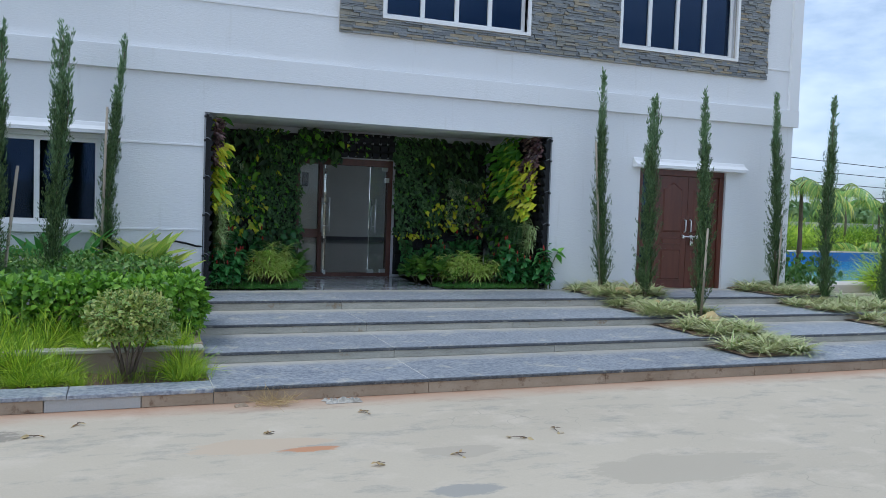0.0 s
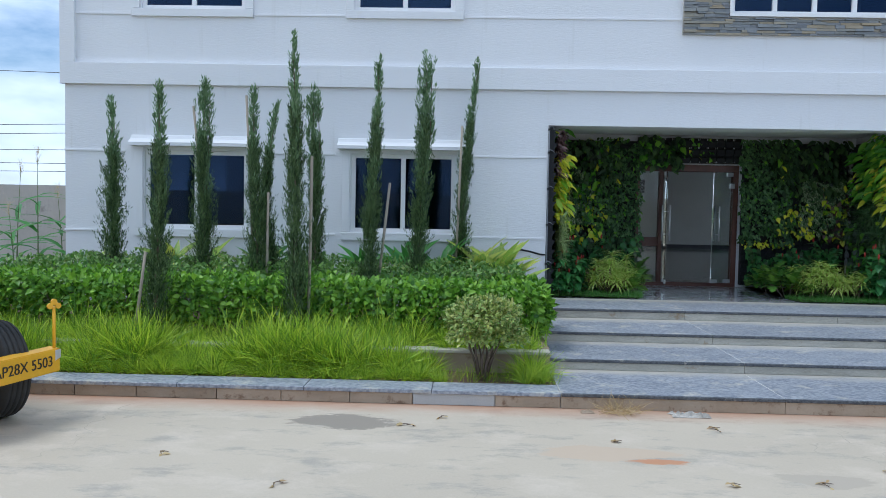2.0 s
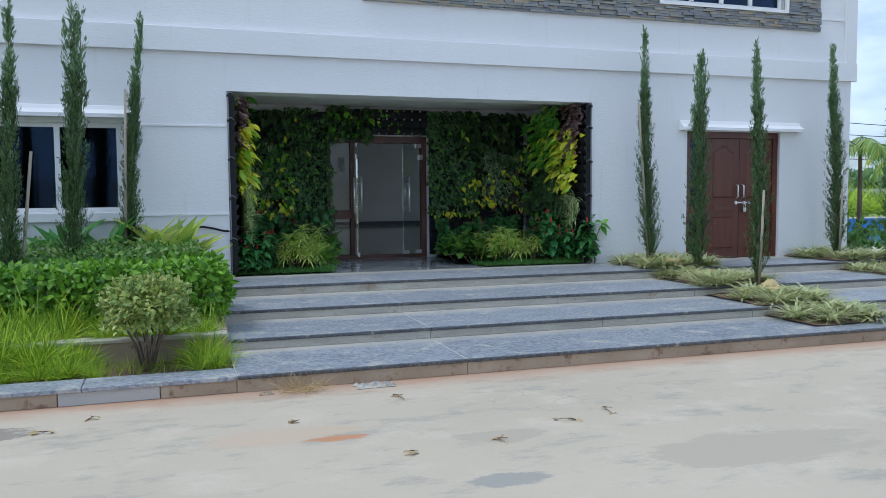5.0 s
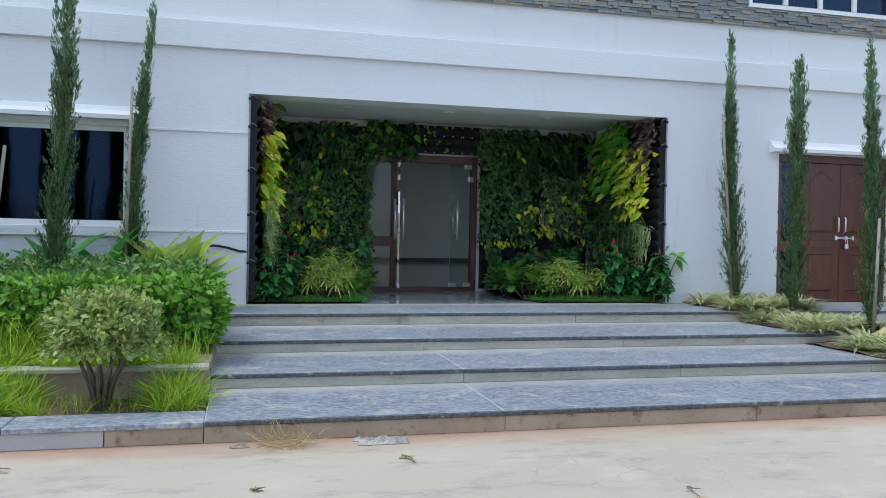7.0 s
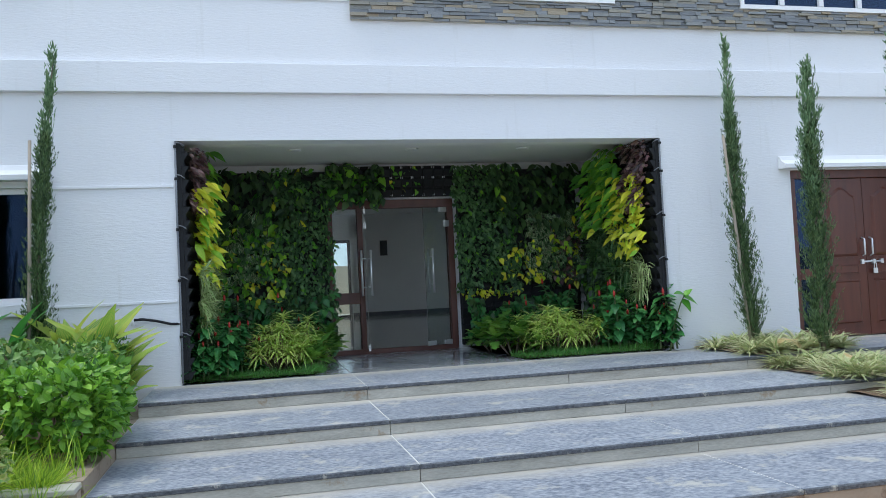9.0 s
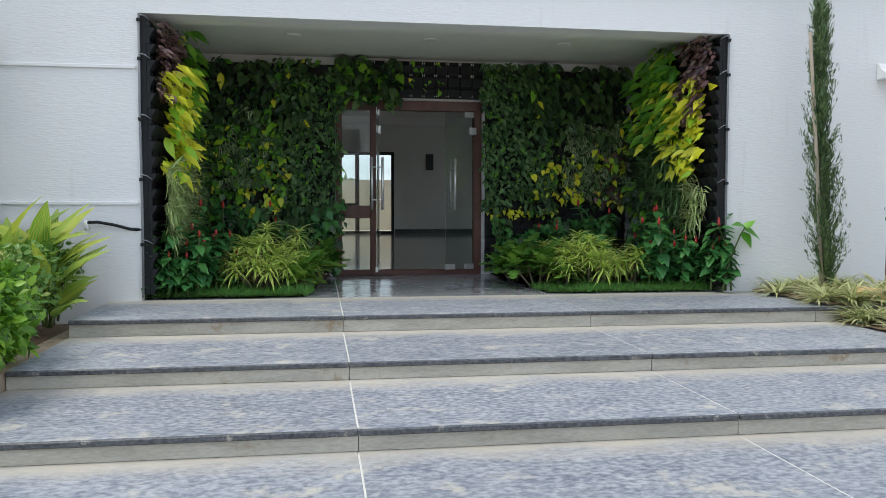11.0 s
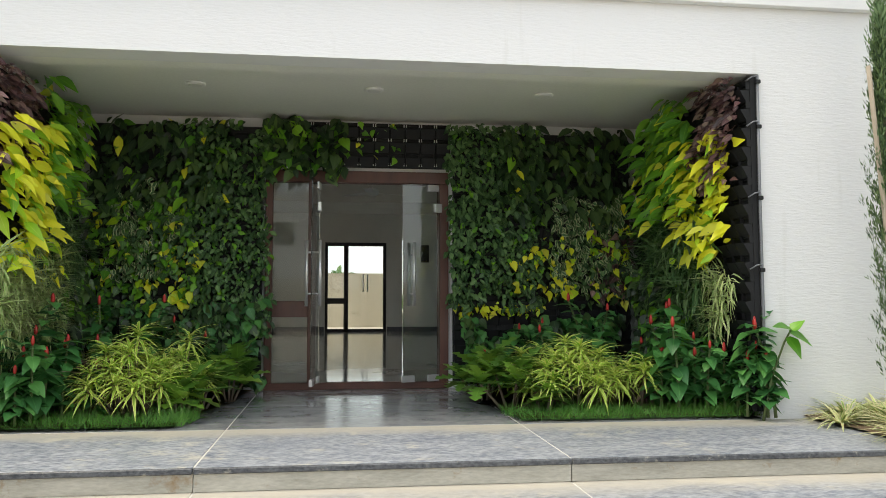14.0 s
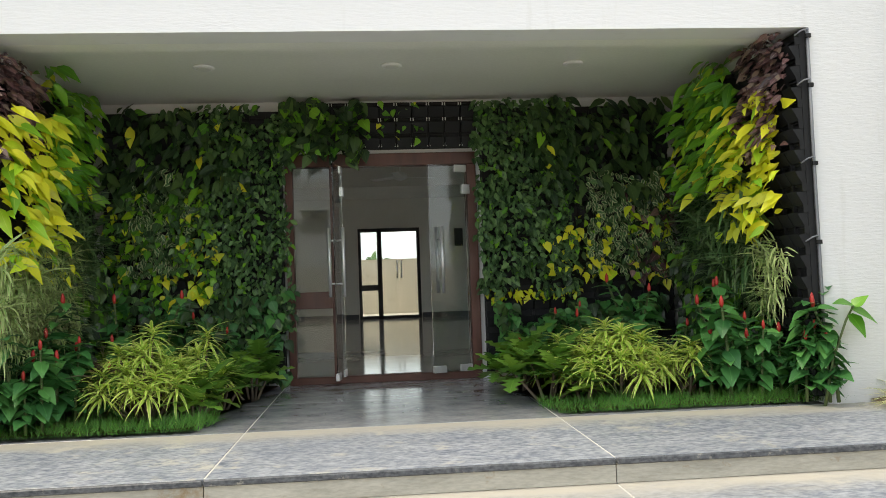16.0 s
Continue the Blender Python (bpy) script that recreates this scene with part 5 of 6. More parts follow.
# hose and tap beside the porch
hose = thing("hose", (0.85, Y, 1.16), "black hose from a wall tap to the planting rack", "hose")
part("hose_pipe", tube(bmesh.new(), [(0.76, Y - 0.04, 1.17), (0.86, Y - 0.05, 1.175), (1.0, Y - 0.05, 1.15), (1.14, Y - 0.03, 1.11), (1.26, Y + 0.03, 1.10)], 0.014), BLACK, hose)
part("tap", tube(bmesh.new(), [(0.76, Y, 1.12), (0.76, Y - 0.05, 1.12), (0.76, Y - 0.05, 1.19)], 0.016), SIGNW, hose)

# ---- cypresses ----
def cypress(x, y, z, h, r, lean=(0, 0), seed=0, fork=False, bow=0.0):
    """A young columnar cypress: trunk, then upright feathery sprays, thinner to the tip."""
    g = np.random.default_rng(seed)
    t = thing("cypress_tree", (x, y, z), "slender young dark green columnar cypress", "tree", "cypresses")
    ph = g.uniform(0, 6.28)
    wig = 0.02 + 0.015 * h / 4

    def axis(u):
        u = np.asarray(u, float)
        return np.stack([x + lean[0] * u ** 1.3 + wig * np.sin(5 * u + ph) * u + bow * np.sin(np.pi * u), y + lean[1] * u, z + h * u], -1)

    us = np.linspace(0, 0.97, 9)
    part("trunk", tube(bmesh.new(), axis(us).tolist(), [0.028 * (1 - 0.88 * u) for u in us], 7), TRUNK, t)

    def branches(k, u0, u1, rad, per, size, off=0.0, tone=0):
        """k branchlets, each a plume of small upright sprays."""
        u = u0 + (u1 - u0) * g.uniform(0, 1, k)
        prof = rad * np.minimum(1.0, (u - u0) / 0.06 + 0.4) * np.interp(u, [0, 0.1, 0.35, 0.6, 0.75, 0.88, 1.0], [0.95, 1.15, 1.0, 0.70, 0.52, 0.40, 0.12])
        a = g.uniform(0, 2 * np.pi, k)
        ln = prof * g.uniform(0.45, 1.25, k)
        c = axis(u)
        c[:, 0] += off * np.clip((u - 0.45) / 0.2, 0, 1)
        out = np.stack([np.cos(a), np.sin(a), np.zeros(k)], 1)
        s = g.uniform(0.0, 1, (k, per, 1))
        rise = (0.16 + 0.5 * ln)[:, None, None] * s ** 1.2
        P = c[:, None, :] + out[:, None, :] * ln[:, None, None] * (s ** 0.7) + np.array([0, 0, 1.0]) * rise
        P = (P + g.normal(0, 0.010, P.shape)).reshape(-1, 3)
        m = len(P)
        P[:, 2] = np.minimum(P[:, 2], z + h * 1.02)
        o = np.repeat(out, per, 0)
        D = np.array([0, 0, 1.0])[None] + o * g.uniform(0.0, 0.6, m)[:, None] + g.normal(0, 0.26, (m, 3))
        N = o + g.normal(0, 0.6, (m, 3))
        return SPRAY, P, D, N, size * g.uniform(0.6, 1.3, m), tone

    k = int(72 * h)
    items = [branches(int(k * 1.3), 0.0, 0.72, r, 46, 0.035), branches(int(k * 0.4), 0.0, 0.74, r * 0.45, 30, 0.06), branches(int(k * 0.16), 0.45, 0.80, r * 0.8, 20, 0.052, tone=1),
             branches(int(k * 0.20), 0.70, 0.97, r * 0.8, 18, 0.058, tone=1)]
    if fork:
        items += [branches(int(k * 0.13), 0.55, 0.95, r * 0.7, 20, 0.055, 0.07, 1), branches(int(k * 0.11), 0.55, 0.92, r * 0.7, 20, 0.055, -0.07, 1)]
        part("second_leader", tube(bmesh.new(), [axis(0.4).tolist(), (axis(0.7) + np.array([0.07, 0, 0])).tolist(), (axis(0.95) + np.array([0.07, 0, 0])).tolist()], [0.012, 0.008, 0.003], 6), TRUNK, t)
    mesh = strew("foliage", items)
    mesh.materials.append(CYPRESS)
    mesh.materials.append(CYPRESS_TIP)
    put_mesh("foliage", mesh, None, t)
    return t


def stake(x, y, z, h, dx=0.0, dy=0.0, r=0.019):
    bm = bmesh.new()
    tube(bm, [(x, y, z - 0.03), (x + dx * 0.5 + 0.006, y + dy * 0.5, z + h * 0.5), (x + dx, y + dy, z + h)], [r, r * 0.95, r * 0.85], 8)
    return solo("wooden_stake", bm, STAKE, "weathered pole tied beside a young tree", "stake", group="tree stakes")


BED = 0.25
TREES = [  # x, y, ground, height, radius, lean, fork, bow
    (-4.81, 10.9, BED, 2.88, 0.21, (0.02, 0), False, 0.0),
    (-3.47, 9.0, BED, 2.81, 0.155, (0.08, 0), False, 0.0),
    (-3.53, 10.8, BED, 3.14, 0.19, (0.05, 0), True, 0.0),
    (-2.67, 10.4, BED, 3.02, 0.155, (-0.09, 0), False, 0.02),
    (-2.47, 11.0, BED, 2.86, 0.14, (-0.08, 0), False, -0.24),
    (-1.855, 9.0, BED, 3.42, 0.145, (-0.10, 0), False, 0.0),
    (-2.03, 10.9, BED, 3.10, 0.15, (-0.01, 0), True, 0.0),
    (-1.20, 10.2, BED, 3.37, 0.135, (0.07, 0), False, 0.0),
    (-0.65, 10.8, BED, 3.54, 0.165, (0.13, 0), True, 0.0),
    (-0.08, 12.1, BED, 3.70, 0.15, (0.19, 0), False, -0.02),
    (7.83, 12.0, 0.46, 3.70, 0.16, (-0.12, 0), False, -0.10),
    (8.13, 11.2, 0.45, 3.26, 0.185, (0.05, 0), True, 0.0),
    (8.27, 10.0, 0.33, 3.31, 0.15, (-0.07, 0), False, 0.02),
    (11.49, 11.9, 0.46, 3.62, 0.18, (-0.16, 0), False, 0.0),
    (11.80, 11.0, 0.33, 3.60, 0.175, (-0.03, 0), False, -0.05),
    (12.67, 10.5, 0.2, 3.45, 0.18, (0.0, 0), False, 0.0),
]
for k, (x, y, z, h, r, ln, fk, bow) in enumerate(TREES):
    cypress(x, y, z, h, r, ln, 100 + k, fk, bow)
for x, y, z, h, dx in ((-4.12, 10.75, BED, 1.0, 0.0), (-3.40, 10.93, BED, 2.85, -0.30), (-2.72, 10.5, BED, 2.95, -0.14), (-2.56, 10.36, BED, 1.7, 0.03), (-1.76, 9.12, BED, 2.1, 0.03), (-1.16, 10.28, BED, 1.85, 0.20), (-0.16, 12.0, BED, 2.75, 0.08), (-3.66, 8.86, BED, 1.0, 0.14),
                       (7.75, 11.97, 0.46, 2.55, -0.20), (8.20, 9.88, 0.33, 1.3, 0.05), (11.42, 11.75, 0.46, 1.2, 0.03)):
    stake(x, y, z, h, dx)


# ---- planted beds beside the steps ----
def leafy_mass(name, x0, x1, y0, y1, z0, top, n, tpl, mats, size, label, wave=0.07, category="hedge"):
    """A clipped mass of leaves: over its top and front, with some depth."""
    fr = rng.uniform(0, 1, n)
    front, side = fr < 0.45, fr > 0.92
    x, y = rnd(n, x0, x1), rnd(n, y0, y1)
    P0 = np.stack([x * 1.0, y, np.zeros(n)], 1)
    zt = top + wave * bumps(P0, 1.6, 3.0) * 1.4 + 0.5 * wave * bumps(P0, 5.0, 1.0)
    z = zt - 0.16 * rng.uniform(0, 1, n) ** 2
    z = np.where(front | side, z0 + (zt - z0) * rng.uniform(0, 1, n), z)
    bul = 0.09 * np.sin(np.clip((z - z0) / (top - z0), 0, 1) * 3.0)
    bx = 0.06 * bumps(P0, 2.5, 7.0)
    y = np.where(front, y0 - bul + bx + 0.22 * rng.uniform(0, 1, n) ** 2, y)
    x = np.where(side, np.where(rng.uniform(0, 1, n) < 0.8, x1 + bul + bx - 0.2 * rng.uniform(0, 1, n) ** 2, x0), x)
    P = np.stack([x, y, z], 1)
    out = np.where(front[:, None], np.array([0, -1.0, 0.35]), np.where(side[:, None], np.array([1.0, -0.2, 0.35]), np.array([0, -0.25, 1.0])))
    D = out * 0.55 + jitter(n, 0.55) + np.array([0, 0, 0.05])
    N = out + jitter(n, 0.35) + np.array([0, 0, 0.5])
    S = size * rnd(n, 0.6, 1.3)
    idx = rng.choice(len(mats), n, p=[w for _, w in mats])
    mesh = strew(name, [(tpl, P[idx == j], D[idx == j], N[idx == j], S[idx == j], j) for j in range(len(mats))])
    for mm, _ in mats:
        mesh.materials.append(mm)
    ob = tagged(put_mesh(name, mesh, None), label, category, kind="stuff")
    bm = bmesh.new()
    for _ in range(int((x1 - x0) * 16)):
        px, py = rs.uniform(x0, x1), rs.uniform(y0 + 0.05, y1)
        tube(bm, [(px, py, z0 - 0.1), (px + rs.uniform(-0.1, 0.1), py + rs.uniform(-0.1, 0.05), (z0 + top) / 2), (px + rs.uniform(-0.2, 0.2), py + rs.uniform(-0.2, 0.1), top - 0.05)], [0.009, 0.006, 0.003], 5)
    solo(name + "_stems", bm, TWIG, "thin brown hedge stems under the leaves", "stems", "stuff")
    return ob


leafy_mass("clipped_hedge", -6.2, 0.92, 9.25, 10.35, 0.36, 0.88, 15000, OVATE, [(HEDGE, 1.0)], 0.085, "bright green clipped broad-leaved hedge along the bed")
leafy_mass("low_shrubs", -6.2, 0.72, 10.3, 12.1, 0.45, 1.0, 15000, OVATE, [(SHRUB, 0.95), (BUSH, 0.05)], 0.06, "loose small-leaved green shrubs behind the hedge", wave=0.12, category="shrubs")
leafy_mass("clipped_hedge", -14, -6.2, 8.75, 9.9, 0.1, 0.95, 6000, OVATE, [(HEDGE, 0.6), (SHRUB, 0.4)], 0.085, "bright green clipped broad-leaved hedge along the bed")


def ginger_clump(x, y, z, n, size, mat, seed, label="clump of broad arching ginger leaves with yellow stripes", out=0.8):
    g = np.random.default_rng(seed)
    t = thing("ornamental_ginger", (x, y, z), label, "plant", "ornamental gingers")
    a = g.uniform(0, 2 * np.pi, n)
    P = np.stack([x + 0.12 * np.cos(a) * g.uniform(0, 1, n), y + 0.10 * np.sin(a), z + g.uniform(0.05, 0.4, n) * size / 0.5], 1)
    D = np.stack([np.cos(a) * out, np.sin(a) * out * 0.8 - 0.1, g.uniform(0.35, 1.6, n)], 1)
    N = np.stack([-np.cos(a) * 0.5, -np.sin(a) * 0.5 - 0.5, np.full(n, 0.9)], 1)
    put_mesh("foliage", strew("foliage", [(LONG, P, D, N, size * g.uniform(0.7, 1.2, n))]), mat, t)
    bm = bmesh.new()
    for p in P[::2]:
        tube(bm, [(x + (p[0] - x) * 0.4, y + (p[1] - y) * 0.4, z - 0.02), tuple(p)], [0.012, 0.008], 6)
    part("stems", bm, STEM, t)


for k, (x, y, z, n, s) in enumerate(((0.55, 11.9, 0.5, 34, 0.55), (0.22, 12.05, 0.55, 26, 0.55), (0.72, 11.5, 0.38, 18, 0.45), (0.4, 11.6, 0.5, 18, 0.45), (-3.9, 12.1, 0.62, 14, 0.5), (-4.4, 12.1, 0.6, 14, 0.48), (-5.6, 11.9, 0.5, 12, 0.45), (-3.1, 12.1, 0.6, 10, 0.42))):
    ginger_clump(x, y, z, n, s, ALPINIA, 300 + k)
for k, (x, y, s) in enumerate(((-0.35, 12.1, 0.55), (-0.85, 12.1, 0.5), (-1.5, 12.1, 0.42), (-2.2, 12.1, 0.4), (-3.0, 12.1, 0.45))):
    ginger_clump(x, y, 0.6, 15, s, ALP_G, 330 + k, "clump of broad plain green ginger leaves")

grass_strip("lawn_strip", lambda x, y: (x < -0.15 or x > 0.6) and noise.noise((x * 1.3, y * 2, 0)) > -0.5, -14, 0.84, 8.04, 8.45, 0.05, 60000, 0.22, GRASS, "long bright green unmown grass between kerb and hedge", 0.75, 520)
grass_strip("tall_grass_row", lambda x, y: x < -0.3 and noise.noise((x * 1.7, y * 2, 2)) > -0.6, -6.2, 0.82, 8.32, 8.54, 0.05, 40000, 0.38, GRASS, "taller bright green grass against the planter wall", 0.7, 260)
grass_strip("upper_lawn_strip", lambda x, y: noise.noise((x * 1.1, y * 1.5, 4)) > -0.4, -6.2, 0.92, 8.62, 9.3, 0.25, 36000, 0.22, GRASS, "long bright green grass at the foot of the hedge", 0.7, 160)
grass_strip("lawn_strip_sparse", lambda x, y: True, -6, 0.98, 8.0, 8.56, 0.05, 2600, 0.16, GRASS, "thin short grass on bare soil", 0.5)
grass_strip("hedge_foot_grass", lambda x, y: True, -6.0, 0.95, 8.8, 9.3, 0.25, 900, 0.42, GRASS, "tall grass stalks at the foot of the hedge", 0.25)

# round variegated bush
bush = thing("round_bush", (0.23, 8.22, 0.06), "rounded bush with cream-edged leaves on bare stems", "bush")
n = 5600
v = unit(rng.normal(0, 1, (n, 3)))
v[:, 2] = np.abs(v[:, 2]) * 1.0 - 0.30 * (rng.uniform(0, 1, n) < 0.55)
rad = 0.40 * (0.55 + 0.45 * rng.uniform(0, 1, n) ** 0.6) * (1 + 0.34 * bumps(v, 2.4, 9.0))
P = np.array([0.23, 8.26, 0.56]) + v * rad[:, None] * np.array([1.0, 0.92, 0.88])
mesh = strew("foliage", [(OVATE, P, v + jitter(n, 0.6), v + np.array([0, 0, 0.6]) + jitter(n, 0.4), 0.050 * rnd(n, 0.6, 1.3))])
put_mesh("foliage", mesh, BUSH, bush)
for k in range(11):
    a = k * 0.571 * 2
    q = [(0.22 + 0.03 * math.cos(a), 8.22 + 0.03 * math.sin(a), 0.04), (0.22 + 0.10 * math.cos(a), 8.22 + 0.10 * math.sin(a), 0.28), (0.22 + 0.26 * math.cos(a + 0.3), 8.24 + 0.24 * math.sin(a + 0.3), 0.62)]
    part("stem", tube(bmesh.new(), q, [0.017, 0.011, 0.005], 6), TWIG, bush)


# variegated tufts in the beds among the steps
def tuft(seed, n=60, size=0.28):
    g = np.random.default_rng(seed)
    a = g.uniform(0, 2 * np.pi, n)
    P = np.stack([0.03 * np.cos(a), 0.03 * np.sin(a), np.zeros(n)], 1)
    D = np.stack([np.cos(a), np.sin(a), g.uniform(0.35, 1.7, n)], 1)
    N = np.stack([-np.cos(a) * 0.4, -np.sin(a) * 0.4, np.ones(n)], 1)
    ob = put_mesh("variegated_tuft", strew("variegated_tuft", [(STRAP, P, D, N, size * g.uniform(0.6, 1.2, n))]), TUFT)
    return tagged(ob, "tuft of cream-edged strap leaves beside the steps", "ground cover", "variegated tufts")


tufts = [tuft(400 + k) for k in range(4)]
groups = {k: [] for k in range(4)}
for x0, x1, y0, y1, z, cnt in ((7.36, 8.6, 11.25, 12.4, 0.462, 24), (7.36, 8.5, 9.95, 11.15, 0.33, 24), (7.4, 8.42, 8.8, 9.85, 0.213, 20), (7.45, 8.35, 8.0, 8.68, 0.105, 17), (10.95, 12.2, 11.28, 12.4, 0.462, 22), (10.95, 12.75, 10.0, 11.15, 0.33, 26), (11.2, 13.45, 8.85, 9.85, 0.213, 26), (13.4, 16.2, 8.4, 13.2, 0.2, 40)):
    for _ in range(int(cnt * 1.4)):
        groups[rs.randrange(4)].append((rs.uniform(x0 - 0.04, x1 + 0.08), rs.uniform(y0, y1), z, rs.uniform(0, 360), rs.uniform(0.75, 1.2)))
for k in range(4):
    drop(tufts[k], groups[k])


def sandstone(x, y, z, w, h, seed):
    r = random.Random(seed)
    bm = bmesh.new()
    bmesh.ops.create_icosphere(bm, subdivisions=3, radius=1)
    for v in bm.verts:
        k = 1 + 0.28 * noise.noise(v.co * 1.6 + Vector((seed, 0, 0))) + 0.08 * noise.noise(v.co * 5)
        v.co = Vector((x + v.co.x * w * k, y + v.co.y * w * 0.8 * k, z + max(v.co.z, -0.35) * h * k))
    for f in bm.faces:
        f.smooth = True
    return solo("garden_rock", bm, COPING_Y, "pale yellow rough rock among the tufts", "rock", group="garden rocks")


COPING_Y = surface("yellow_rock", (0.42, 0.31, 0.13), (0.58, 0.46, 0.24), (0.8, 0.95), 5, 30, bump=0.6, dist=0.01)
for k, (x, y, z, w, h) in enumerate(((7.85, 11.45, 0.49, 0.17, 0.11), (8.25, 9.72, 0.25, 0.16, 0.15), (8.05, 10.75, 0.36, 0.1, 0.09), (8.1, 9.45, 0.24, 0.14, 0.10))):
    sandstone(x, y, z, w, h, k + 2)

# litter on the road
dry = thing("dry_grass_clump", (1.45, 7.44, GZ), "clump of dry uprooted grass lying by the kerb", "litter")
n = 240
P = np.stack([1.45 + rng.normal(0, 0.09, n), 7.45 + rng.normal(0, 0.04, n), GZ + np.abs(rng.normal(0, 0.03, n))], 1)
put_mesh("dry_grass", strew("dry_grass", [(GRASSB, P, jitter(n, 1) * np.array([1, 0.6, 0.45]) + np.array([0, 0, 0.25]), jitter(n, 1), 0.16 * rnd(n, 0.5, 1.2))]), DRY, dry)


def crumple(name, x, y, w, d, h, seed, mat, label):
    bm = bmesh.new()
    bmesh.ops.create_grid(bm, x_segments=26, y_segments=18, size=1)
    for v in bm.verts:
        a, b = v.co.x, v.co.y
        e = max(0.0, 1 - max(abs(a), abs(b)) ** 4)
        k = 1 + 0.3 * noise.noise((a * 2 + seed, b * 2, 1))
        v.co = Vector((x + a * w * k, y + b * d * k, GZ + 0.006 + h * e * abs(noise.noise((a * 3, b * 3 + seed, 0)) + 0.4 * noise.noise((a * 8, b * 8, seed)))))
    bmesh.ops.solidify(bm, geom=bm.faces[:], thickness=0.003)
    return solo(name, bm, mat, label, "litter")


crumple("crumpled_cloth", 2.12, 7.44, 0.17, 0.07, 0.06, 3, RAG, "crumpled dirty white cloth lying by the kerb")
crumple("broken_stone_chip", 1.18, 7.47, 0.06, 0.03, 0.05, 8, KERB, "small broken brown stone chip")
for k, (x, y, ln) in enumerate(((2.2, 6.98, 0.16), (3.2, 5.9, 0.14), (3.62, 6.05, 0.18), (2.55, 5.6, 0.1), (1.28, 6.5, 0.06), (-0.45, 6.85, 0.14), (-0.15, 7.15, 0.09), (-1.2, 5.3, 0.12), (1.9, 5.55, 0.06), (-2.2, 5.9, 0.07))):
    tw = thing("fallen_twig", (x, y, GZ), "small dry twig with withered leaves on the road", "twig", "fallen twigs")
    a = rs.uniform(0, 6.28)
    q = [(x + ln * (u - 0.5) * math.cos(a) + 0.02 * math.sin(9 * u), y + ln * (u - 0.5) * math.sin(a), GZ + 0.008 + 0.012 * math.sin(3 * u)) for u in (0, 0.3, 0.6, 1)]
    bm = tube(bmesh.new(), q, [0.005, 0.004, 0.003, 0.002], 5)
    tube(bm, [q[1], (q[1][0] + 0.05 * math.cos(a + 1), q[1][1] + 0.05 * math.sin(a + 1), GZ + 0.02)], [0.003, 0.002], 5)
    part("twig", bm, TWIG, tw)
    m = 5
    P = np.array([q[rs.randrange(4)] for _ in range(m)])
    put_mesh("leaves", strew("leaves", [(LANCE, P, jitter(m, 1) * np.array([1, 1, 0.2]), np.array([[0, 0, 1.0]] * m) + jitter(m, 0.4), 0.06 * rnd(m, 0.5, 1.2))]), DRY, tw)


# ---- road roller ----
RO, RF = Vector((-3.94, 6.18, GZ)), Vector((0.85, -0.53, 0)).normalized()
RM = Matrix(((RF.x, -RF.y, 0, RO.x), (RF.y, RF.x, 0, RO.y), (0, 0, 1, RO.z), (0, 0, 0, 1)))   # +x ahead, +y to its left
rol = thing("road_roller", tuple(RO), "yellow road roller parked on the road, number painted on its bumper", "road roller")


def RB(*a, bevel=0.0):
    return B(*a, bevel=bevel, turn=RM)


hood = part("hood", RB(-2.0, -0.27, -0.44, 0.44, 0.52, 1.30, bevel=0.03), YELLOW, rol)
part("hood_top", RB(-2.0, -0.22, -0.46, 0.46, 1.302, 1.40, bevel=0.035), YELLOW, rol)
part("lamp_panel", RB(-0.268, -0.235, -0.43, 0.43, 1.14, 1.30, bevel=0.01), MAROON, rol, "maroon lamp panel")
for s in (-1, 1):
    lp = part("headlight", RB(-0.234, -0.215, s * 0.32 - 0.085, s * 0.32 + 0.085, 1.155, 1.275, bevel=0.012), LENS, rol, "clear square headlight")
part("badge", RB(-0.234, -0.226, -0.06, 0.06, 1.19, 1.27, bevel=0.003), SIGNW, rol, "cream oval badge")
for k in range(8):
    z = 0.60 + k * 0.066
    for y0, y1 in ((-0.41, -0.17), (0.17, 0.41)):
        part("grille_slot", RB(-0.269, -0.258, y0, y1, z, z + 0.026, bevel=0.003), BLACK, rol)
for s in (-1, 1):
    m = RM @ Matrix.Translation((-0.262, s * 0.07, 0.88)) @ Matrix.Rotation(radians(-10 * s), 4, "X")
    part("grille_slot", B(-0.006, 0.006, -0.022, 0.022, -0.24, 0.24, bevel=0.003, turn=m), BLACK, rol)


def wing(y0, y1, x0, x1, z0, z1):
    """A bumper half, swept back from the nose."""
    bm = bmesh.new()
    sx = 0.06
    q = [(x0, y0), (x1, y1), (x1 - 0.16, y1), (x0 - 0.16, y0)]
    lo, hi = ([bm.verts.new(RM @ Vector((a, b, z))) for a, b in q] for z in (z0, z1))
    for k in range(4):
        bm.faces.new((lo[k], lo[(k + 1) % 4], hi[(k + 1) % 4], hi[k]))
    bm.faces.new(hi)
    bm.faces.new(lo[::-1])
    bmesh.ops.recalc_face_normals(bm, faces=bm.faces)
    bmesh.ops.bevel(bm, geom=bm.edges, offset=0.008, segments=2, affect="EDGES")
    return bm


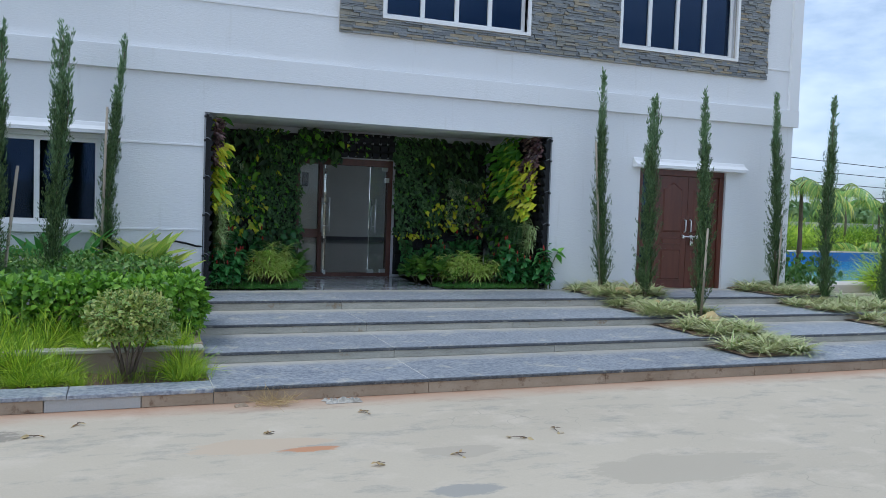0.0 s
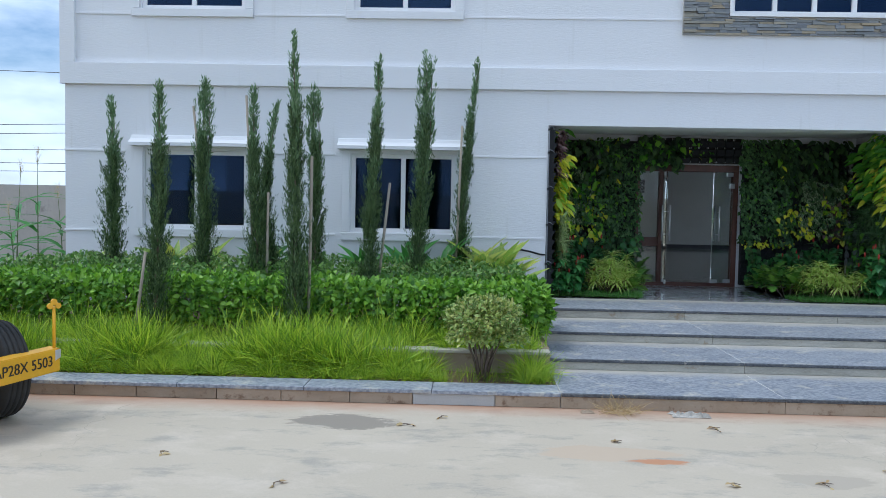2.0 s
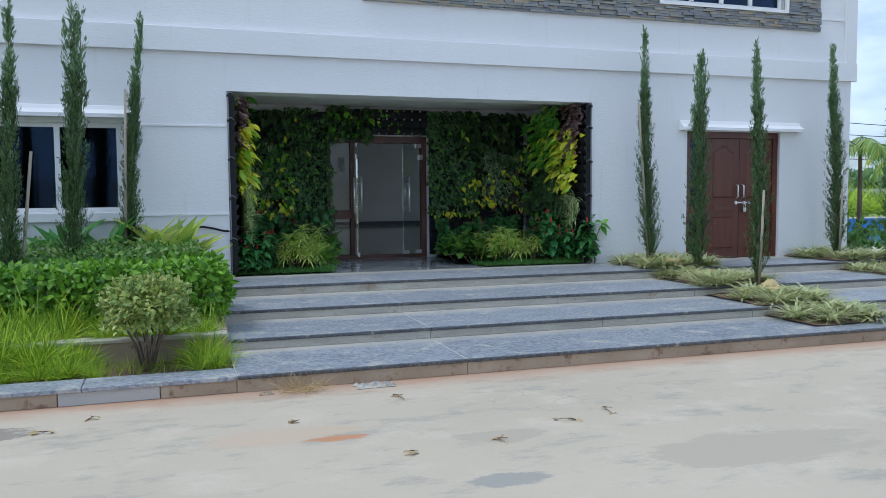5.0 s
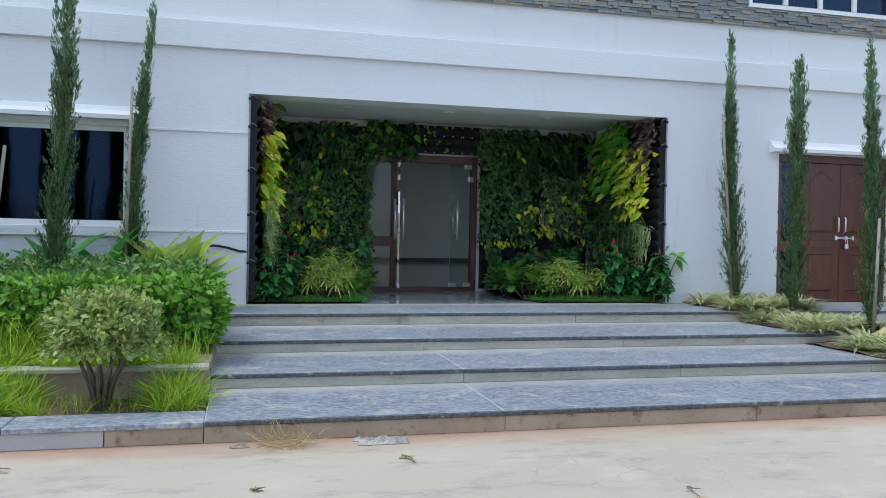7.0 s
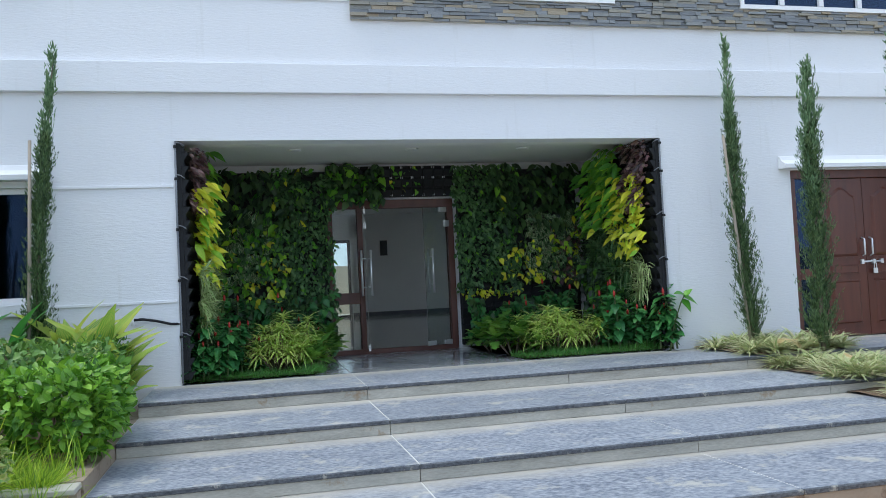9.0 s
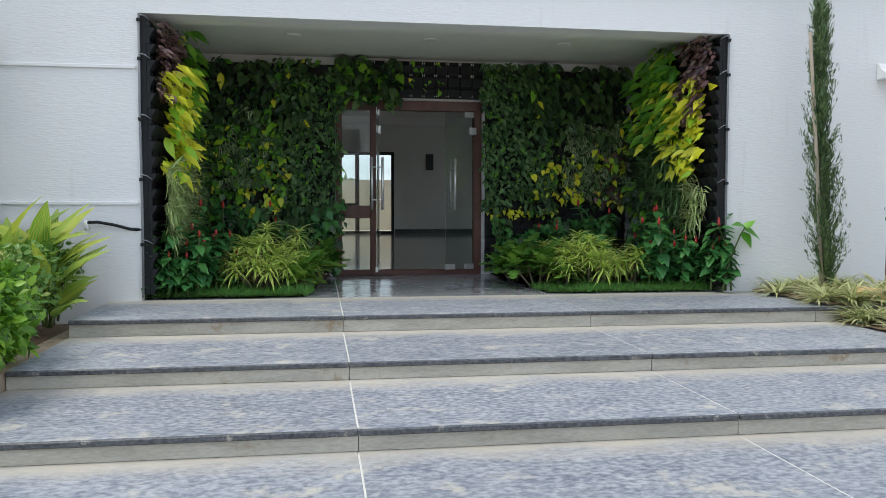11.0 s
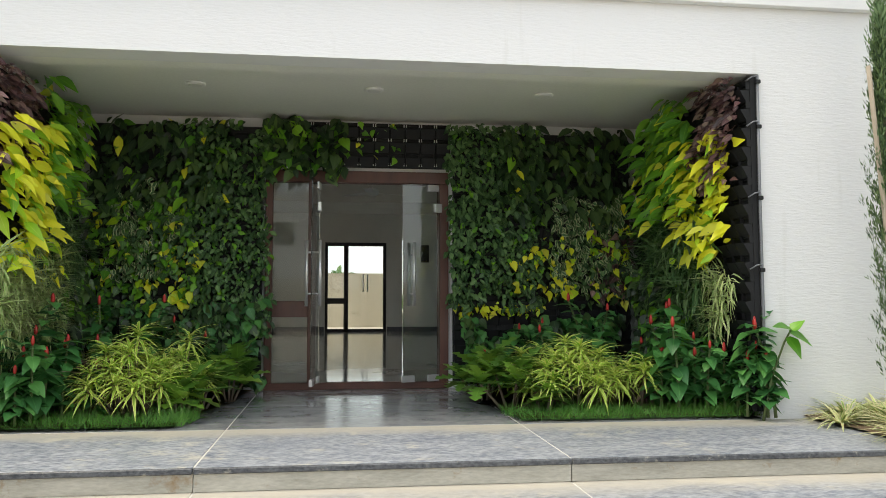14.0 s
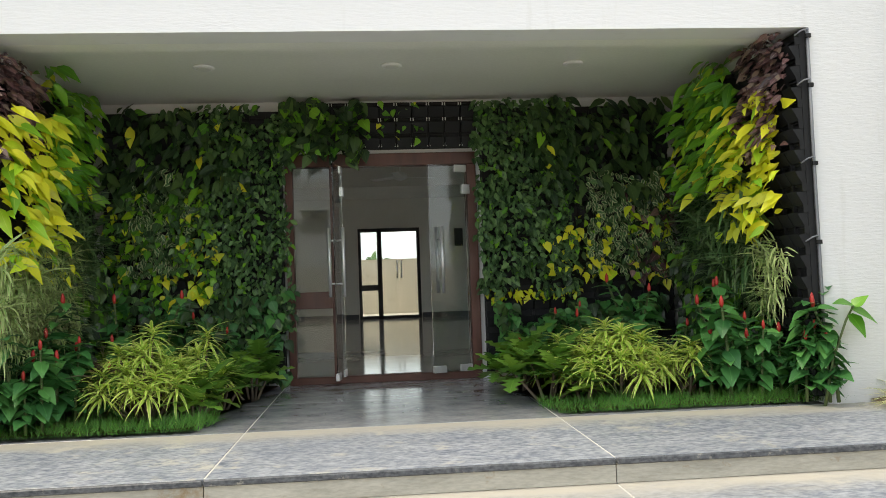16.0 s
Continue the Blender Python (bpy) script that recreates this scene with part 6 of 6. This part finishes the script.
part("bumper", wing(0.002, 0.82, 0.35, 0.065, 0.40, 0.60), YELLOW, rol)
part("bumper", wing(-0.82, -0.002, 0.065, 0.35, 0.40, 0.60), YELLOW, rol)
for y0, y1 in ((0.76, 0.822), (-0.02, 0.06)):
    bm = bmesh.new()
    d0, d1 = (Vector((0.35 - 0.285 * q / 0.82, q, 0)) for q in (y0, y1))
    nn = Vector((0.82, 0.285, 0)).normalized() * 0.004
    vs = [bm.verts.new(RM @ (p + nn + Vector((0, 0, zz)))) for p, zz in ((d0, 0.50), (d1, 0.52), (d1, 0.592), (d0, 0.592))]
    bm.faces.new(vs)
    bmesh.ops.solidify(bm, geom=bm.faces[:], thickness=0.003)
    part("white_marking", bm, SIGNW, rol, "chipped white paint marking")
part("bumper_bracket", RB(-0.25, 0.16, -0.10, 0.10, 0.30, 0.50, bevel=0.01), YELLOW, rol)
for y, x in ((0.78, 0.04), (0.06, 0.24), (-0.78, 0.04)):
    bm = tube(bmesh.new(), [RM @ Vector((x, y, 0.59)), RM @ Vector((x, y, 0.96))], 0.014, 8)
    for dz, dy in ((1.0, 0.0), (0.965, 0.035), (0.965, -0.035)):
        tube(bm, [RM @ Vector((x - 0.01, y + dy, dz)), RM @ Vector((x + 0.01, y + dy, dz))], 0.026, 12)
    part("marker_post", bm, YELLOW, rol)
cu = bpy.data.curves.new("plate", "FONT")
cu.body, cu.size, cu.extrude, cu.align_x, cu.align_y = "AP28X 5503", 0.125, 0.002, "CENTER", "CENTER"
tmp = bpy.data.objects.new("plate", cu)
scene.collection.objects.link(tmp)
bpy.context.view_layer.update()
mesh = bpy.data.meshes.new_from_object(tmp)
bpy.data.objects.remove(tmp)
d = Vector((0.065 - 0.35, 0.82, 0)).normalized()
nrm = Vector((d.y, -d.x, 0))
mid = Vector((0.35 - 0.285 * 0.43 / 0.82, 0.43, 0.50)) + nrm * 0.004
TM = RM @ Matrix(((d.x, 0, nrm.x, mid.x), (d.y, 0, nrm.y, mid.y), (0, 1, 0, mid.z), (0, 0, 0, 1)))
mesh.transform(TM)
put_mesh("lettering", mesh, SIGNB, rol, "black painted registration number")


def wheel(cx, cy, r, w):
    bm = bmesh.new()
    prof = [(-w * 0.42, r * 0.55), (-w / 2, r * 0.70), (-w / 2, r * 0.86), (-w * 0.40, r * 0.965)]
    for q in (-0.27, -0.09, 0.09, 0.27):
        prof += [((q - 0.025) * w, r * 0.99), ((q - 0.02) * w, r * 0.96), ((q + 0.02) * w, r * 0.96), ((q + 0.025) * w, r * 0.99)]
    prof += [(w * 0.40, r * 0.965), (w / 2, r * 0.86), (w / 2, r * 0.70), (w * 0.42, r * 0.55)]
    n = 40
    rings = [[bm.verts.new(RM @ Vector((cx + b * math.cos(2 * math.pi * k / n), cy + a, r + 0.001 + b * math.sin(2 * math.pi * k / n)))) for a, b in prof] for k in range(n)]
    for k in range(n):
        p, q = rings[k], rings[(k + 1) % n]
        for j in range(len(prof) - 1):
            bm.faces.new((p[j], p[j + 1], q[j + 1], q[j])).smooth = True
    bmesh.ops.recalc_face_normals(bm, faces=bm.faces)
    wh = part("wheel", bm, RUBBER, rol)
    bm = tube(bmesh.new(), [RM @ Vector((cx, cy - w * 0.35, r)), RM @ Vector((cx, cy + w * 0.35, r))], r * 0.56, 28)
    part("rim", bm, YELLOW, wh)


wheel(-0.32, 0.46, 0.42, 0.24)
wheel(-0.32, -0.46, 0.42, 0.24)
wheel(-2.3, 0.0, 0.55, 0.9)
part("axle", tube(bmesh.new(), [RM @ Vector((-0.32, -0.4, 0.42)), RM @ Vector((-0.32, 0.4, 0.42))], 0.05), BLACK, rol)
part("chassis", RB(-2.4, -0.2, -0.22, 0.22, 0.40, 0.56, bevel=0.01), YELLOW, rol)

# ---- beyond the building ----
structure("yard_wall", B(-60, X0 - 0.02, 22, 22.2, GZ, 2.2), GREYW, "old cream compound wall with weather stains")
structure("yard_wall_east", B(X1 + 2, 110, 46, 46.2, GZ, 1.75), GREYW, "long cream compound wall beyond the pool")


def weed(x, y, z, h, seed):
    r = random.Random(seed)
    t = thing("tall_weed", (x, y, z), "tall maize-like weed with arching leaves and a tassel", "weed", "tall weeds")
    lx = r.uniform(-0.15, 0.15)
    pts = [(x + lx * u * u, y, z + h * u) for u in (0, 0.3, 0.6, 1)]
    part("stalk", tube(bmesh.new(), pts, [0.014, 0.012, 0.008, 0.004], 6), STEM, t)
    k = 11
    P = [(x + lx * u * u, y, z + h * u) for u in (0.1 + 0.7 * i / k for i in range(k))]
    D = [(math.cos(i * 2.6) * 0.9, math.sin(i * 2.6) * 0.6, r.uniform(0.4, 1.0)) for i in range(k)]
    put_mesh("leaves", strew("leaves", [(blade((0.03, 0.055, 0.06, 0.045, 0.03, 0.005), 0.3, 0.75), P, D, [(0, -0.3, 1)] * k, [r.uniform(0.5, 0.85) for _ in range(k)])]), ALP_G, t)
    m = 40
    Q = np.array([(x + lx, y, z + h)] * m) + np.stack([rng.normal(0, 0.01, m), rng.normal(0, 0.01, m), rnd(m, -0.12, 0.12)], 1)
    put_mesh("tassel", strew("tassel", [(GRASSB, Q, jitter(m, 0.3) + np.array([0, 0, 1.0]), jitter(m, 1), 0.14)]), DRY, t)


for k, (x, y, h) in enumerate(((-8.0, 14.2, 2.3), (-8.5, 14.4, 1.9), (-7.5, 14.0, 2.5), (-7.2, 14.3, 1.9), (-9.0, 14.8, 2.1), (-7.8, 13.8, 1.6), (-6.9, 14.1, 1.5), (-9.5, 14.2, 2.0))):
    weed(x, y, 0.02, h, 500 + k)


def cable(name, a, b, sag, r=0.012):
    a, b = Vector(a), Vector(b)
    pts = [a.lerp(b, u) - Vector((0, 0, sag * 4 * u * (1 - u))) for u in (k / 10 for k in range(11))]
    return solo(name, tube(bmesh.new(), pts, r, 5), BLACKM, "thin dark overhead power cable", "cable", group="overhead cables")


for z0, z1, sg in ((12.0, 10.4, 0.2), (7.6, 6.4, 0.3), (4.6, 5.0, 0.3), (4.2, 4.7, 0.3), (3.7, 3.9, 0.2), (3.4, 3.3, 0.2), (3.0, 3.05, 0.2)):
    cable("overhead_cable", (-40, 30, z0), (-4, 30, z1), sg)
for z0, z1 in ((8.4, 6.0), (7.2, 5.4), (6.2, 4.6), (5.0, 3.9)):
    cable("overhead_cable", (14, 50, z0), (90, 52, z1), 0.4, 0.03)
for x, y, h in ((-40, 30, 12.5), (-4, 30.9, 11), (14, 50, 9), (90, 52, 7)):
    up = thing("utility_pole", (x, y, GZ), "tall grey concrete utility pole carrying cables", "utility pole", "utility poles")
    part("pole", tube(bmesh.new(), [(x, y, GZ), (x, y, h)], [0.16, 0.1], 10), PIPE, up)
    part("crossarm", B(x - 0.6, x + 0.6, y - 0.05, y + 0.05, h - 0.4, h - 0.3), PIPE, up)
post = thing("fence_post", (-6.9, 22.3, 2.2), "dark banded fence post on the compound wall", "post")
part("post", tube(bmesh.new(), [(-6.85, 22.1, 2.2), (-6.85, 22.1, 3.2)], 0.04, 8), BLACKM, post)
for k in range(6):
    part("insulator", tube(bmesh.new(), [(-6.85, 22.1, 2.3 + 0.15 * k), (-6.85, 22.1, 2.34 + 0.15 * k)], 0.05, 8), SIGNW, post)
sl = thing("street_lamp", (-13.4, 34, GZ), "thin grey street lamp pole with a curved arm", "street lamp")
part("pole", tube(bmesh.new(), [(-11.6, 34, GZ), (-11.6, 34, 4.0), (-12.0, 34, 4.35), (-12.7, 34, 4.45)], [0.06, 0.04, 0.03, 0.03], 8), PIPE, sl)
part("lamp_head", B(-13.0, -12.6, 33.92, 34.08, 4.42, 4.5, bevel=0.02), PIPE, sl)
fb = thing("far_building", (-30, 130, GZ), "pale apartment block far beyond the wall", "building")
part("wall", B(-34, -28.5, 130, 138, GZ, 6.6), SIGNW, fb)
for i in range(4):
    for k in range(2):
        part("window", B(-33.6 + i * 1.35, -32.9 + i * 1.35, 129.9, 129.99, 3.1 + k * 1.8, 4.2 + k * 1.8), GLASS_W, fb)
part("parapet", B(-34.2, -28.3, 129.8, 138.2, 6.6, 6.8), SIGNW, fb)

# pool to the east
pool = thing("swimming_pool", (22, 19, GZ), "swimming pool with blue tiled edge and pale coping", "swimming pool", kind="structure")
part("basin", B(15.3, 33, 17.2, 27, GZ + 0.002, 0.02), TILEB, pool)
part("water_surface", B(15.3, 33, 17.2, 27, 0.021, 0.06), WATER, pool)
part("coping_front", B(13.6, 33.5, 16.2, 17.2, GZ, 0.14, bevel=0.02), COPING, pool)
part("coping_back", B(15.3, 33.5, 27.0, 27.8, GZ, 0.50, bevel=0.02), COPING, pool)
part("tile_band", B(15.3, 33, 26.95, 26.998, 0.061, 0.46), TILEB, pool)
part("coping_side", B(14.5, 15.3, 17.2, 27.8, GZ, 0.14, bevel=0.02), COPING, pool)
lad = thing("pool_ladder", (22.6, 17.2, 0.14), "curved steel pool ladder rail", "pool ladder")
for dx in (0, 0.5):
    part("rail", tube(bmesh.new(), [(22.4 + dx, 17.0, 0.14), (22.4 + dx, 17.0, 0.75), (22.4 + dx, 17.12, 0.98), (22.4 + dx, 17.35, 1.02), (22.4 + dx, 17.55, 0.85), (22.4 + dx, 17.6, 0.07)], 0.03, 8), STEEL, lad)


def bank(name, x0, x1, y0, y1, z0, z1, n, tpl, mat, size, label, category="shrubs"):
    x, y = rnd(n, x0, x1), rnd(n, y0, y1)
    P = np.stack([x, y, np.zeros(n)], 1)
    tz = z1 * (0.75 + 0.5 * bumps(P, 0.35, 2.0)) + 0.15 * bumps(P, 1.5, 5.0)
    P[:, 2] = z0 + (tz - z0) * rng.uniform(0, 1, n) ** 0.6
    mesh = strew(name, [(tpl, P, jitter(n, 0.7) + np.array([0, 0, 0.7]), jitter(n, 0.5) + np.array([0, -0.6, 0.5]), size * rnd(n, 0.6, 1.3))])
    return tagged(put_mesh(name, mesh, mat), label, category, kind="stuff")


bank("poolside_shrubs", 13.2, 15.0, 13.6, 16.0, 0.0, 0.95, 1500, OVATE, SHRUB, 0.14, "low green shrubs by the building corner")
bank("poolside_reeds", 16.0, 34, 28.2, 30.5, 0.0, 1.55, 9000, GRASSB, GRASS, 0.9, "feathery green reeds behind the pool", "reeds")
bank("reed_clump", 18.6, 20.2, 15.4, 16.1, 0.0, 0.95, 1500, GRASSB, GRASS, 0.7, "feathery green reeds in front of the pool", "reeds")
bank("far_trees", 20, 120, 70, 84, 0, 4.2, 9000, OVATE, FARLEAF, 1.1, "line of distant green trees", "trees")
bank("far_shrubs", 14, 70, 42, 45, 0, 1.4, 6000, OVATE, FARLEAF, 0.4, "green shrubs along the far wall")
bank("far_trees", -120, -20, 75, 90, 0, 2.2, 3000, OVATE, FARLEAF, 1.0, "line of distant green trees", "trees")
bank("rear_trees", -2, 4.3, 44, 47, 0, 2.7, 1600, OVATE, FARLEAF, 0.4, "green tree tops beyond the rear wall", "trees")


def palm(x, y, z, h, fl, seed, yellow=False):
    r = random.Random(seed)
    t = thing("palm_tree", (x, y, z), "young palm with arching feathered fronds by the pool", "palm tree", "palms")
    part("trunk", tube(bmesh.new(), [(x, y, z), (x + 0.05, y, z + h * 0.5), (x + 0.02, y, z + h)], [0.075, 0.055, 0.04], 9), TRUNK, t)
    for i in range(9):
        a, el = i * 2.4 + r.uniform(-0.2, 0.2), r.uniform(0.2, 1.1)
        pts = []
        for k in range(8):
            u = k / 7
            pts.append(Vector((x + math.cos(a) * fl * u, y + math.sin(a) * fl * u, z + h + fl * (el * u - 0.85 * u * u))))
        fr = part("frond", tube(bmesh.new(), pts, [0.018, 0.016, 0.014, 0.012, 0.010, 0.008, 0.006, 0.004], 5), STEM, t)
        P, D, N = [], [], []
        for k in range(1, 26):
            u = k / 26 * 6.99
            p = pts[int(u)].lerp(pts[int(u) + 1], u % 1)
            tan = (pts[int(u) + 1] - pts[int(u)]).normalized()
            side = tan.cross(Vector((0, 0, 1))).normalized()
            for s in (-1, 1):
                P.append(tuple(p))
                D.append(tuple(side * s + tan * 0.7 + Vector((0, 0, -0.25))))
                N.append((0, 0, 1))
        ob = put_mesh("foliage", strew("foliage", [(STRAP, P, D, N, fl * 0.34)]), PALM, t)
        ob.parent = fr
        ob.location = (0, 0, 0)
    return t


for k, (x, y, h, f) in enumerate(((15.6, 15.5, 2.6, 1.15), (31.4, 28.6, 3.2, 1.5), (33.4, 28.5, 2.5, 1.4), (29.6, 28.2, 0.5, 1.7), (31.6, 28.1, 0.5, 1.6))):
    palm(x, y, 0.0, h, f, 700 + k)

# across the road, behind the walk
structure("opposite_wall", B(-60, 60, -16, -15.8, GZ, 2.4), CREAM, "plain compound wall across the road")
opp = thing("opposite_building", (-2, -28, GZ), "plain white building across the road", "building", kind="structure")
part("wall", pierced(-16, 14, GZ, 8, -28.2, -28, [(x, x + 1.6, z, z + 1.5) for x in (-14, -9.5, -5, -0.5, 4, 8.5) for z in (1.2, 4.8)]), WHITE, opp)
part("roof", B(-16.2, 14.2, -36, -27.8, 8, 8.2), WHITE, opp)
part("back", B(-16, 14, -30, -29.9, GZ, 8), GREYW, opp)

# ---- stone pieces of steps and kerb ----
_shared = {}


def slab(parent, name, x0, x1, y0, y1, z0, z1, material, bevel=0.004):
    """A stone piece; alike sizes share a mesh."""
    key = (round(x1 - x0, 3), round(y1 - y0, 3), round(z1 - z0, 3), material.name)
    if key not in _shared:
        bm = B(-(x1 - x0) / 2, (x1 - x0) / 2, -(y1 - y0) / 2, (y1 - y0) / 2, -(z1 - z0) / 2, (z1 - z0) / 2)
        bmesh.ops.bevel(bm, geom=bm.edges, offset=bevel, segments=1, affect="EDGES")
        _shared[key] = bpy.data.meshes.new(name)
        bm.to_mesh(_shared[key])
        bm.free()
        _shared[key].materials.append(material)
    ob = new(name, _shared[key])
    ob.parent = parent
    ob.location = Vector(((x0 + x1) / 2, (y0 + y1) / 2, (z0 + z1) / 2)) - parent.location
    return ob


for i in range(4):
    y0 = EDGES[i]
    y1 = EDGES[i + 1] + 0.025 if i < 3 else Y - 0.004
    xs = [x for x in JOINTS if x < X_END[i] - 0.3] + [X_END[i]]
    for a, b in zip(xs, xs[1:]):
        slab(steps, "tread_slab", a + 0.004, b - 0.004, y0 + 0.012, y1, TOPS[i] - 0.03, TOPS[i], STONE_T)
        slab(steps, "nosing", a + 0.003, b - 0.003, y0 - 0.012, y0 + 0.0115, TOPS[i] - 0.034, TOPS[i] - 0.0005, STONE_D, 0.006)
    zb = TOPS[i - 1] if i else GZ
    for a, b in zip(xs, xs[1:]):
        slab(steps, "riser_slab", a + 0.002, b - 0.002, y0 + 0.008, y0 + 0.029, zb + 0.001, TOPS[i] - 0.035, STONE_R if i else KERB, 0.002)
for a, b in zip([1.21, 3.04, 5.11], [3.04, 5.11, 7.01]):
    slab(steps, "porch_slab", a + 0.003, b - 0.003, Y + 0.003, 13.75, TOPS[3] - 0.034, TOPS[3], STONE_P)
    slab(steps, "porch_slab", a + 0.003, b - 0.003, 13.756, 14.95, TOPS[3] - 0.034, TOPS[3], STONE_P)
x, k = X_L, 0
while x > -13.8:
    w = (0.62, 0.78, 0.60, 0.66)[k % 4]
    slab(kerb, "kerb_block", x - w + 0.004, x - 0.004, 7.615, 7.648, GZ + 0.001, 0.038, KERB_G if k == 1 else KERB, 0.003)
    x, k = x - w, k + 1
x = X_L
while x > -13.8:
    slab(kerb, "coping_slab", x - 1.22 + 0.003, x - 0.003, 7.592, 7.95, 0.0385, 0.078, STONE_T, 0.005)
    x -= 1.22
